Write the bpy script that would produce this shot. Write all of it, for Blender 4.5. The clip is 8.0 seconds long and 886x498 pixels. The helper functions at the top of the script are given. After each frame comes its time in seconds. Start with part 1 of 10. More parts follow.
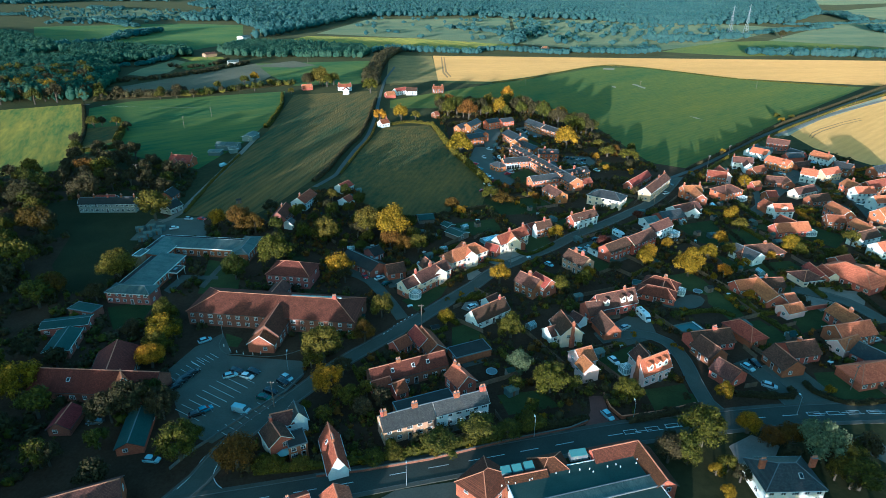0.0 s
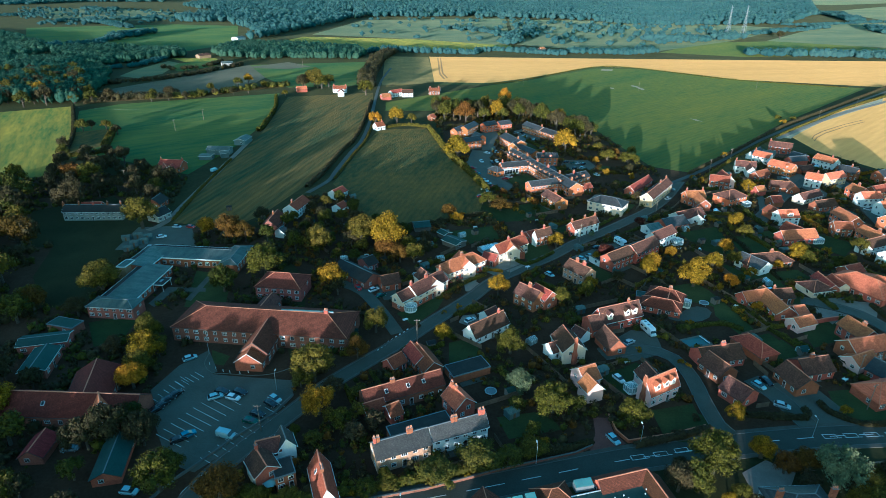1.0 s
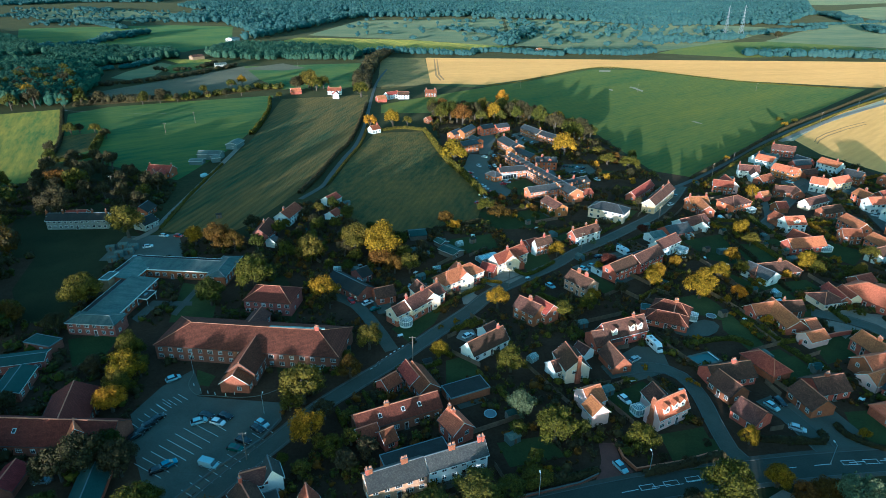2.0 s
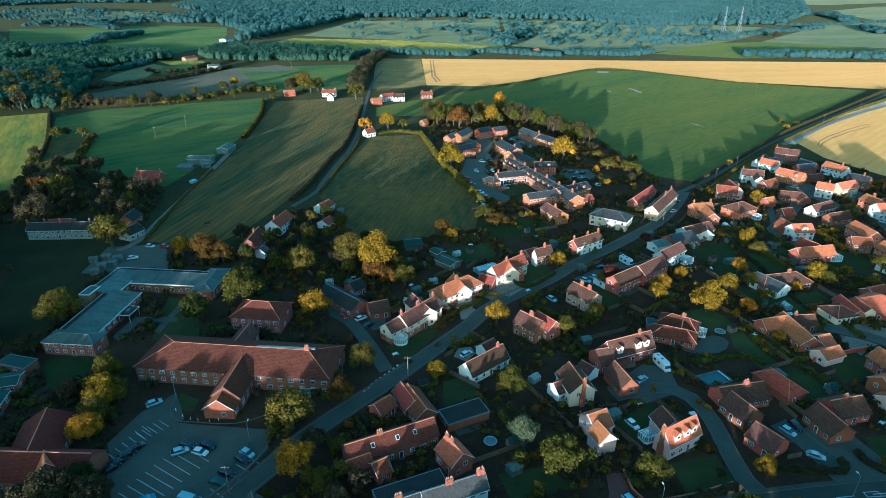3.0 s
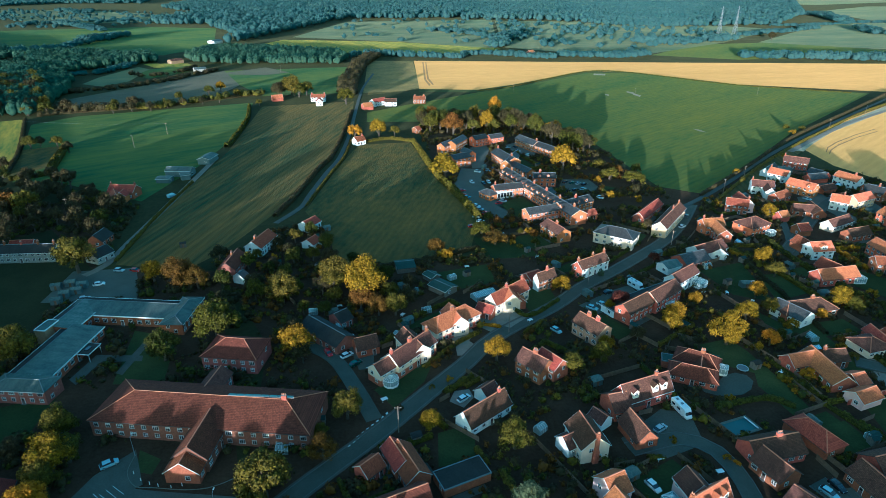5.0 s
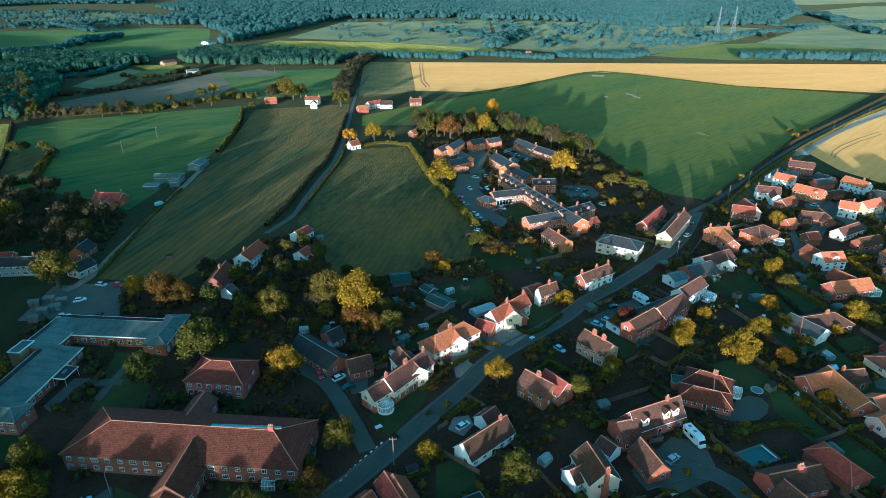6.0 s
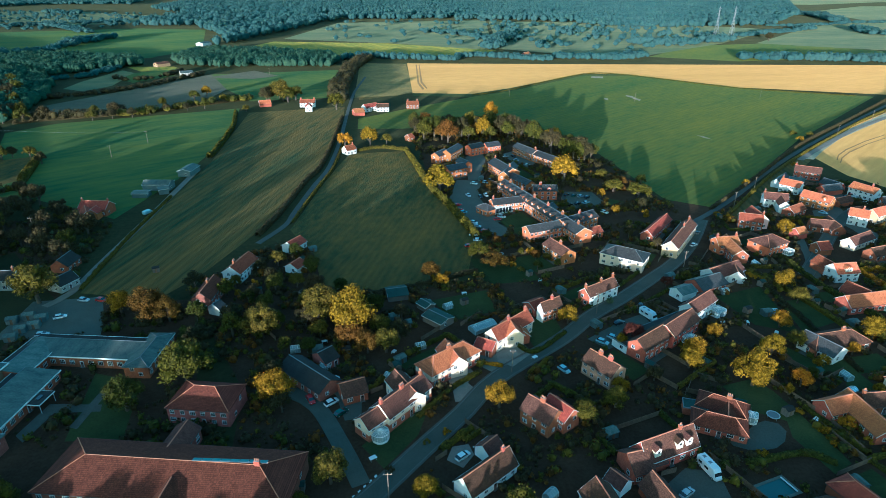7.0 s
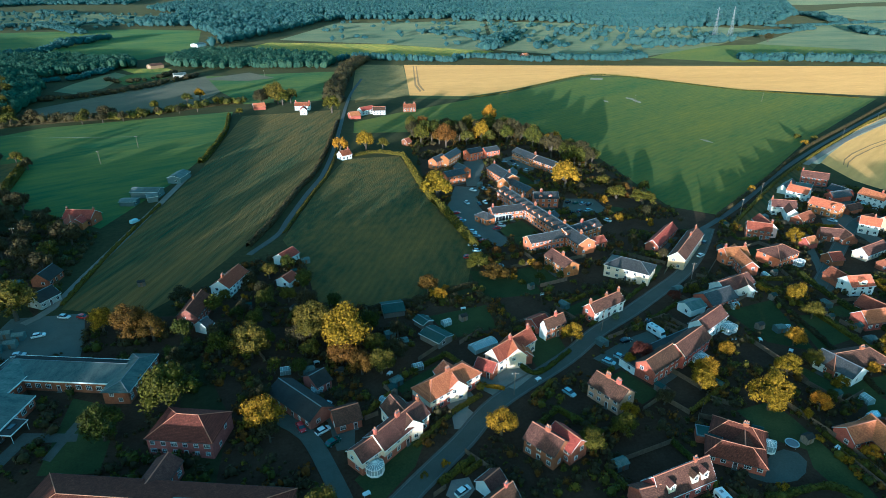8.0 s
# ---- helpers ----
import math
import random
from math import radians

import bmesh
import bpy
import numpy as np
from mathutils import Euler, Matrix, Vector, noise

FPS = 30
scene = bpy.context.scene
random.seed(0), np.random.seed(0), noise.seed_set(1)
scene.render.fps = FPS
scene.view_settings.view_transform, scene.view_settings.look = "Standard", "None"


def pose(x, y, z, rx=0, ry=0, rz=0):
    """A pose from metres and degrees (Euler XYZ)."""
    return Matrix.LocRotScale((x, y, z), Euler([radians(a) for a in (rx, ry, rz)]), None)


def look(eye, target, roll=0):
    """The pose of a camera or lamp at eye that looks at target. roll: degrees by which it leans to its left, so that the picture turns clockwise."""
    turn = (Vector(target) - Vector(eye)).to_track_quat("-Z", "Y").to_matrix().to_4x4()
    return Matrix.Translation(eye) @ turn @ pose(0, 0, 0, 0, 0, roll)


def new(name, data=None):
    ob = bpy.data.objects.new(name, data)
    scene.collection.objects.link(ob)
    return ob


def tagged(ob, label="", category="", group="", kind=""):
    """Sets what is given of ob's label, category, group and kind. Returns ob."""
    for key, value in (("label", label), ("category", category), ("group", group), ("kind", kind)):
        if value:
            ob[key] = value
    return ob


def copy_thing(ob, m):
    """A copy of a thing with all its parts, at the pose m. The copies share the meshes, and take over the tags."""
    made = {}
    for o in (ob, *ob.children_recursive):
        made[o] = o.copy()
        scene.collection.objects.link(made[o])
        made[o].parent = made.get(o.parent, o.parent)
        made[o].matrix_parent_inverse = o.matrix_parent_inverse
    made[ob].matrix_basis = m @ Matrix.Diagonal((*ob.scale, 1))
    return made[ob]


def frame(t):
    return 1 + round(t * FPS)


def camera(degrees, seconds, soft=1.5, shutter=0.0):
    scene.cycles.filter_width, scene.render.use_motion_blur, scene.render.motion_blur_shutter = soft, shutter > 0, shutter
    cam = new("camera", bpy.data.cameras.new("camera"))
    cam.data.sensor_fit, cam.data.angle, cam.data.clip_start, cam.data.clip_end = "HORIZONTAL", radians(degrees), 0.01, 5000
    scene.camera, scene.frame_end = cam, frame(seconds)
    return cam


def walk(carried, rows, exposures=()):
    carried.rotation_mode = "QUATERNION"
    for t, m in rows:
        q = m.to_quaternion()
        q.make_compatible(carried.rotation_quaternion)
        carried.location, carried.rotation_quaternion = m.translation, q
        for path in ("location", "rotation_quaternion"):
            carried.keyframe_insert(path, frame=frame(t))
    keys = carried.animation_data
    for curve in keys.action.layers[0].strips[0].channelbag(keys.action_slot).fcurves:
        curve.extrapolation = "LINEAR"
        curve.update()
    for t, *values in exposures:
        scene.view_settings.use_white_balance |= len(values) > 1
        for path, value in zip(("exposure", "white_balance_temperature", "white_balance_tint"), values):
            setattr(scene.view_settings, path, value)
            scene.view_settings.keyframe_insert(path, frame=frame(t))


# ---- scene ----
# ================= camera and its path =================
cam = camera(74.3, 8.0, soft=0.5)
walk(cam, [
    (0, look((-4.40, 7.90, 106.06), (-2.25, 98.69, 64.19), 0.33)),
    (0.5, look((-4.18, 12.42, 106.00), (-1.78, 103.21, 64.15), 0.32)),
    (1, look((-3.96, 17.06, 105.96), (-1.32, 107.86, 64.14), 0.31)),
    (1.5, look((-3.75, 21.82, 105.95), (-0.85, 112.62, 64.15), 0.29)),
    (2.25, look((-3.45, 29.15, 105.99), (-0.16, 119.95, 64.21), 0.28)),
    (3, look((-3.16, 36.69, 106.08), (0.54, 127.47, 64.31), 0.26)),
    (3.5, look((-2.96, 41.80, 106.17), (1.00, 132.57, 64.40), 0.25)),
    (4, look((-2.77, 46.97, 106.27), (1.46, 137.73, 64.50), 0.24)),
    (4.5, look((-2.57, 52.20, 106.39), (1.91, 142.95, 64.62), 0.23)),
    (5, look((-2.36, 57.46, 106.52), (2.37, 148.20, 64.75), 0.22)),
    (5.75, look((-2.05, 65.41, 106.73), (3.06, 156.12, 64.97), 0.20)),
    (6.5, look((-1.71, 73.38, 106.96), (3.74, 164.08, 65.20), 0.18)),
    (7, look((-1.46, 78.69, 107.12), (4.19, 169.38, 65.37), 0.17)),
    (7.5, look((-1.21, 83.98, 107.28), (4.65, 174.66, 65.54), 0.16)),
    (8, look((-0.94, 89.24, 107.44), (5.11, 179.92, 65.72), 0.15)),
], exposures=[(0, 0.89, 3690, -27), (8, 0.89, 3690, -27)])

# ================= daylight: low sun behind the camera, clear sky =================
SUN_AZ, SUN_EL = 201.0, 3.9          # where the sun stands, degrees clockwise from +y, and its height
world = bpy.data.worlds.new("sky")
scene.world = world
world.use_nodes = True
wn = world.node_tree.nodes
sky = wn.new("ShaderNodeTexSky")
sky.sky_type = "NISHITA"
sky.sun_disc = False
sky.sun_elevation = radians(SUN_EL)
sky.sun_rotation = radians(SUN_AZ)
sky.air_density, sky.dust_density, sky.ozone_density = 1.0, 1.2, 1.05
wn["Background"].inputs["Strength"].default_value = 0.245
world.node_tree.links.new(sky.outputs["Color"], wn["Background"].inputs["Color"])
sun_data = bpy.data.lights.new("sun", "SUN")
sun_data.energy, sun_data.angle, sun_data.color = 6.2, radians(0.6), (1.0, 0.6, 0.465)
sun = new("sun", sun_data)
sun_dir = Vector((math.sin(radians(SUN_AZ)) * math.cos(radians(SUN_EL)), math.cos(radians(SUN_AZ)) * math.cos(radians(SUN_EL)), math.sin(radians(SUN_EL))))
sun.matrix_world = look(sun_dir * 300, (0, 0, 0))


# ================= materials =================
def surface(name, low, high, scale=0.5, fine=6.0, rough=0.85, bump=0.0, bump_scale=8.0, spread=0.12, metal=0.0, spec=0.3, leaf=False, stretch=(1, 1, 1)):
    """Two-scale mottled surface between two colours, with variation from thing to thing."""
    m = bpy.data.materials.new(name)
    m.use_nodes = True
    n, l = m.node_tree.nodes, m.node_tree.links
    b = n["Principled BSDF"]
    b.inputs["Roughness"].default_value, b.inputs["Metallic"].default_value = rough, metal
    b.inputs["Specular IOR Level"].default_value = spec
    b.inputs["Diffuse Roughness"].default_value = 1.0 if rough > 0.9 else (0.6 if rough > 0.65 else 0.0)
    co = n.new("ShaderNodeTexCoord")
    mp = n.new("ShaderNodeMapping")
    mp.inputs["Scale"].default_value = stretch
    l.new(co.outputs["Object"], mp.inputs["Vector"])
    big, small = n.new("ShaderNodeTexNoise"), n.new("ShaderNodeTexNoise")
    for tex, s, d in ((big, scale, 4.0), (small, fine, 3.0)):
        tex.inputs["Scale"].default_value, tex.inputs["Detail"].default_value = s, d
        tex.inputs["Roughness"].default_value = 0.65
        l.new(mp.outputs["Vector"], tex.inputs["Vector"])
    mean = n.new("ShaderNodeMix")
    mean.data_type = "FLOAT"
    mean.inputs[0].default_value = 0.45
    l.new(big.outputs["Fac"], mean.inputs[2])
    l.new(small.outputs["Fac"], mean.inputs[3])
    src = mean.outputs[0]
    if leaf:
        geo = n.new("ShaderNodeNewGeometry")
        mix2 = n.new("ShaderNodeMix")
        mix2.data_type = "FLOAT"
        mix2.inputs[0].default_value = 0.5
        l.new(src, mix2.inputs[2])
        l.new(geo.outputs["Random Per Island"], mix2.inputs[3])
        src = mix2.outputs[0]
    ramp = n.new("ShaderNodeValToRGB")
    ramp.color_ramp.elements[0].position, ramp.color_ramp.elements[1].position = (0.2, 0.8) if leaf else (0.34, 0.66)
    ramp.color_ramp.elements[0].color, ramp.color_ramp.elements[1].color = (*low, 1), (*high, 1)
    l.new(src, ramp.inputs["Fac"])
    info, hsv = n.new("ShaderNodeObjectInfo"), n.new("ShaderNodeHueSaturation")
    rng = n.new("ShaderNodeMapRange")
    rng.inputs["To Min"].default_value, rng.inputs["To Max"].default_value = 1 - spread * 1.6, 1 + spread * 1.6
    l.new(info.outputs["Random"], rng.inputs["Value"])
    l.new(rng.outputs["Result"], hsv.inputs["Value"])
    hue = n.new("ShaderNodeMapRange")
    hue.inputs["To Min"].default_value, hue.inputs["To Max"].default_value = 0.5 + spread * 0.1, 0.5 - spread * 0.1
    l.new(info.outputs["Random"], hue.inputs["Value"])
    l.new(hue.outputs["Result"], hsv.inputs["Hue"])
    l.new(ramp.outputs["Color"], hsv.inputs["Color"])
    l.new(hsv.outputs["Color"], b.inputs["Base Color"])
    if bump:
        bt, bp = n.new("ShaderNodeTexNoise"), n.new("ShaderNodeBump")
        bt.inputs["Scale"].default_value, bt.inputs["Detail"].default_value = bump_scale, 3.0
        l.new(mp.outputs["Vector"], bt.inputs["Vector"])
        bp.inputs["Strength"].default_value, bp.inputs["Distance"].default_value = min(1.0, bump), max(0.1, bump * 0.25)
        l.new(bt.outputs["Fac"], bp.inputs["Height"])
        l.new(bp.outputs["Normal"], b.inputs["Normal"])
    return m


def coursed(name, low, high, joint, width, height, rough=0.85, slope=False, spread=0.12):
    """Brickwork or roof tiles in courses, each piece of its own tone, with weathering over it."""
    m = surface(name, low, high, 0.6, 2.6, rough, 0, spread=spread * 1.3, spec=0.3 if rough < 0.7 else 0.12)
    n, l = m.node_tree.nodes, m.node_tree.links
    b = n["Principled BSDF"]
    co = next(q for q in n if q.type == "TEX_COORD")
    sep, com, add = n.new("ShaderNodeSeparateXYZ"), n.new("ShaderNodeCombineXYZ"), n.new("ShaderNodeMath")
    l.new(co.outputs["Object"], sep.inputs[0])
    l.new(sep.outputs["X"], add.inputs[0])
    l.new(sep.outputs["Y"], add.inputs[1])
    l.new(sep.outputs["X"] if slope else add.outputs[0], com.inputs["X"])
    l.new(sep.outputs["Z"], com.inputs["Y"])
    tex = n.new("ShaderNodeTexBrick")
    tex.inputs["Scale"].default_value = 1.0
    tex.inputs["Brick Width"].default_value, tex.inputs["Row Height"].default_value = width, height
    tex.inputs["Mortar Size"].default_value, tex.inputs["Bias"].default_value = height * 0.09, 0.0
    tex.inputs["Color1"].default_value, tex.inputs["Color2"].default_value = (0.72, 0.72, 0.72, 1), (1.25, 1.2, 1.12, 1)
    tex.inputs["Mortar"].default_value = (*joint, 1)
    l.new(com.outputs[0], tex.inputs["Vector"])
    mul = n.new("ShaderNodeMix")
    mul.data_type, mul.blend_type = "RGBA", "MULTIPLY"
    mul.inputs[0].default_value = 1.0
    hsv = next(q for q in n if q.type == "HUE_SAT")
    l.new(hsv.outputs["Color"], mul.inputs[6])
    l.new(tex.outputs["Color"], mul.inputs[7])
    l.new(mul.outputs[2], b.inputs["Base Color"])
    bp = n.new("ShaderNodeBump")
    bp.inputs["Strength"].default_value, bp.inputs["Distance"].default_value = 0.5, 0.02
    l.new(tex.outputs["Fac"], bp.inputs["Height"])
    bp.invert = True
    l.new(bp.outputs["Normal"], b.inputs["Normal"])
    return m


def plain(name, colour, rough=0.5, metal=0.0, spec=0.5, spread=0.06, trans=0.0):
    m = surface(name, tuple(c * 0.9 for c in colour), tuple(min(1, c * 1.08) for c in colour), 1.2, 9.0, rough, spread=spread, metal=metal, spec=spec)
    if trans:
        b = m.node_tree.nodes["Principled BSDF"]
        b.inputs["Transmission Weight"].default_value, b.inputs["IOR"].default_value = trans, 1.3
    return m


WALL = {
    "brick": coursed("brick_red", (0.255, 0.083, 0.048), (0.375, 0.137, 0.075), (0.9, 0.95, 1.0), 0.225, 0.075),
    "brick_orange": coursed("brick_orange", (0.36, 0.125, 0.05), (0.52, 0.2, 0.08), (0.9, 0.95, 1.0), 0.225, 0.075),
    "brick_dark": coursed("brick_dark", (0.2, 0.085, 0.06), (0.3, 0.13, 0.09), (0.9, 0.95, 1.0), 0.225, 0.075),
    "brick_buff": coursed("brick_buff", (0.33, 0.21, 0.125), (0.45, 0.3, 0.185), (0.95, 0.95, 1.0), 0.225, 0.075),
    "white": surface("white_render", (0.62, 0.6, 0.56), (0.8, 0.78, 0.73), 0.4, 4.0, 0.8, spread=0.05),
    "cream": surface("cream_render", (0.6, 0.48, 0.34), (0.76, 0.61, 0.44), 0.4, 4.0, 0.8, spread=0.05),
    "yellow": surface("ochre_render", (0.52, 0.38, 0.22), (0.64, 0.48, 0.28), 0.4, 4.0, 0.8, spread=0.04),
    "pink": surface("pink_render", (0.6, 0.4, 0.35), (0.72, 0.5, 0.44), 0.4, 4.0, 0.8, spread=0.04),
    "stone": surface("grey_stone", (0.26, 0.25, 0.22), (0.42, 0.4, 0.35), 0.6, 5.0, 0.9, 0.3, 6.0),
    "wood": surface("weathered_boards", (0.1, 0.085, 0.07), (0.2, 0.17, 0.13), 0.8, 7.0, 0.85, stretch=(6, 6, 1)),
    "steel": surface("ribbed_steel", (0.1, 0.13, 0.13), (0.17, 0.2, 0.2), 0.3, 4.0, 0.5, metal=0.3),
}
TILE = {
    "red": coursed("red_clay_tiles", (0.19, 0.058, 0.034), (0.31, 0.1, 0.055), (0.5, 0.5, 0.5), 0.26, 0.17, 0.8, True),
    "orange": coursed("orange_clay_tiles", (0.36, 0.125, 0.055), (0.5, 0.19, 0.085), (0.55, 0.5, 0.5), 0.28, 0.19, 0.75, True, 0.1),
    "brown": coursed("brown_tiles", (0.08, 0.042, 0.031), (0.145, 0.08, 0.056), (0.5, 0.5, 0.5), 0.28, 0.18, 0.85, True),
    "slate": coursed("grey_slates", (0.04, 0.04, 0.04), (0.08, 0.078, 0.076), (0.5, 0.5, 0.5), 0.3, 0.16, 0.55, True),
    "plum": coursed("dark_red_tiles", (0.086, 0.035, 0.022), (0.142, 0.058, 0.033), (0.5, 0.5, 0.5), 0.26, 0.17, 0.85, True),
    "maroon": coursed("weathered_maroon_tiles", (0.112, 0.031, 0.024), (0.172, 0.052, 0.038), (0.5, 0.5, 0.5), 0.26, 0.17, 0.85, True),
    "metal": surface("green_grey_sheet_roof", (0.042, 0.062, 0.055), (0.17, 0.18, 0.15), 0.3, 2.2, 0.6, stretch=(1.6, 0.6, 1)),
    "felt": surface("green_felt_roof", (0.026, 0.045, 0.039), (0.055, 0.078, 0.066), 0.2, 3.0, 0.85),
    "dark": surface("dark_felt_roof", (0.022, 0.021, 0.019), (0.048, 0.045, 0.04), 0.3, 4.0, 0.85),
}
M_WHITE = plain("white_paint", (0.78, 0.77, 0.74), 0.45)
M_CREAMTRIM = plain("cream_paint", (0.7, 0.62, 0.48), 0.5)
M_DARKTRIM = plain("dark_paint", (0.05, 0.045, 0.04), 0.5)
M_PANE = plain("window_glass", (0.025, 0.03, 0.035), 0.06, spec=0.9)
M_POT = plain("terracotta_pot", (0.42, 0.2, 0.11), 0.8)
M_LEAD = plain("lead_flashing", (0.16, 0.17, 0.18), 0.6)
M_RIDGE = plain("clay_ridge_tiles", (0.45, 0.19, 0.1), 0.8)
M_DOOR = plain("door_paint", (0.09, 0.07, 0.06), 0.4, spread=0.3)
M_CLEAR = plain("greenhouse_glass", (0.55, 0.62, 0.62), 0.08, spec=0.8, trans=0.55)
M_ASPHALT = surface("asphalt", (0.068, 0.07, 0.056), (0.11, 0.111, 0.09), 0.12, 3.0, 0.85, 0.15, 9.0, spread=0.03, spec=0.15)
M_CARPARK = surface("worn_asphalt", (0.076, 0.076, 0.06), (0.12, 0.118, 0.095), 0.1, 2.0, 0.8, 0.12, 9.0, spread=0.03, spec=0.15)
M_PAVE = surface("pavement_slabs", (0.07, 0.067, 0.053), (0.114, 0.107, 0.087), 0.25, 3.0, 0.85, spread=0.05, spec=0.15)
M_GRAVEL = surface("gravel_drive", (0.15, 0.13, 0.105), (0.26, 0.225, 0.18), 0.3, 5.0, 0.9, 0.25, 14.0, spread=0.1)
M_LANE = surface("old_lane_asphalt", (0.06, 0.062, 0.056), (0.095, 0.095, 0.086), 0.2, 3.0, 0.9, spread=0.03)
M_PYLON = plain("grey_lattice_steel", (0.2, 0.22, 0.23), 0.6)
M_KERB = plain("kerb_stone", (0.12, 0.12, 0.11), 0.85)
M_CONCRETE = surface("pale_concrete", (0.135, 0.13, 0.105), (0.225, 0.215, 0.172), 0.3, 4.0, 0.85, 0.1, 9.0, spread=0.08, spec=0.15)
M_LINE = plain("white_road_paint", (0.62, 0.62, 0.6), 0.6)
M_TIMBER = surface("fence_timber", (0.085, 0.06, 0.04), (0.2, 0.14, 0.085), 0.9, 7.0, 0.85)
M_BRICKWALL = WALL["brick"]
M_SOIL = surface("garden_ground", (0.032, 0.021, 0.013), (0.072, 0.05, 0.03), 0.12, 1.2, 0.95, 0.5, 1.5, spread=0.0, spec=0.04)
M_LAWN = surface("lawn", (0.034, 0.044, 0.017), (0.07, 0.077, 0.027), 0.1, 1.8, 0.95, 0.5, 5.0, spread=0.12, spec=0.04)
# Darker copy of the lawn: the playing field's shade is in the colour.
M_TURF = surface("turf_darkened_for_shade", (0.025, 0.026, 0.012), (0.046, 0.046, 0.02), 0.06, 1.5, 0.95, 0.4, 4.0, spread=0.0, spec=0.04)
M_TYRE = plain("tyre_rubber", (0.02, 0.02, 0.021), 0.8)
M_RIM = plain("alloy", (0.45, 0.46, 0.47), 0.35, 0.8)
M_POLE = surface("pole_timber", (0.14, 0.11, 0.085), (0.26, 0.2, 0.15), 1.0, 6.0, 0.85)
M_STEEL = plain("galvanised_steel", (0.42, 0.44, 0.45), 0.45, 0.6)
M_LAMP = plain("lamp_lens", (0.7, 0.7, 0.68), 0.3)
M_SOLAR = plain("solar_glass", (0.03, 0.05, 0.08), 0.12, spec=0.8)
M_TEAL = plain("teal_sheet", (0.12, 0.24, 0.24), 0.4)
M_POOL = plain("pool_cover", (0.05, 0.09, 0.085), 0.35)
M_TRACK = surface("bare_wheel_track", (0.2, 0.125, 0.045), (0.33, 0.2, 0.07), 0.1, 1.0, 0.95, spread=0.0)
M_REDPAVE = surface("red_block_paving", (0.1, 0.045, 0.035), (0.17, 0.08, 0.06), 0.3, 4.0, 0.85, spread=0.05)
M_DRYVERGE = surface("dry_verge_grass", (0.2, 0.19, 0.13), (0.42, 0.38, 0.27), 0.15, 1.5, 0.95, 0.5, 4.0, spread=0.0)
# Asphalt made darker to hold the deep shade beside the store and trees.
M_MAINROAD = surface("asphalt_darkened_for_shade", (0.048, 0.049, 0.039), (0.08, 0.08, 0.065), 0.12, 3.0, 0.85, 0.15, 9.0, spread=0.0, spec=0.15)
M_CLOTH = plain("pale_teal_canvas", (0.42, 0.52, 0.5), 0.85, spec=0.1)
M_RED = plain("red_plastic", (0.4, 0.06, 0.05), 0.5)


def crop(name, low, high, scale, fine, stretch=1.0, turn=0.0, rows=0.0, deep=0.25, seams=0.0, relief=0.35):
    """A field: mottled growth drawn out along its rows, some with sun and shade coloured in, with rows and wheel tracks
    across it.
    """
    m = surface(name, low, high, scale, fine, 0.95, 1.0, 1.6, spread=0.0, spec=0.1)
    n, l = m.node_tree.nodes, m.node_tree.links
    next(q for q in n if q.type == "BUMP").inputs["Distance"].default_value = relief
    mp = next(q for q in n if q.type == "MAPPING")
    mp.vector_type = "TEXTURE"
    mp.inputs["Rotation"].default_value = (0, 0, radians(turn))
    mp.inputs["Scale"].default_value = (stretch, 1, 1)
    last = next(q for q in n if q.type == "HUE_SAT").outputs["Color"]
    for size, depth, sharp in ((rows, deep, False), (seams, 0.45, True)):
        if not size:
            continue
        turned = n.new("ShaderNodeMapping")
        turned.vector_type = "TEXTURE"
        turned.inputs["Rotation"].default_value = (0, 0, radians(turn))
        l.new(next(q for q in n if q.type == "TEX_COORD").outputs["Object"], turned.inputs["Vector"])
        wave = n.new("ShaderNodeTexWave")
        wave.bands_direction = "Y"
        wave.inputs["Scale"].default_value = 0.314 / size
        wave.inputs["Distortion"].default_value, wave.inputs["Detail"].default_value, wave.inputs["Detail Scale"].default_value = (0.6 if sharp else 2.5), 2.0, 0.15
        l.new(turned.outputs["Vector"], wave.inputs["Vector"])
        r = n.new("ShaderNodeMapRange")
        r.inputs["From Min"].default_value = 0.0
        r.inputs["From Max"].default_value = 0.06 if sharp else 1.0
        r.inputs["To Min"].default_value, r.inputs["To Max"].default_value = 1 - depth, 1.0
        l.new(wave.outputs["Fac"], r.inputs["Value"])
        mul = n.new("ShaderNodeVectorMath")
        mul.operation = "SCALE"
        l.new(last, mul.inputs[0])
        l.new(r.outputs["Result"], mul.inputs["Scale"])
        last = mul.outputs["Vector"]
    l.new(last, n["Principled BSDF"].inputs["Base Color"])
    return m


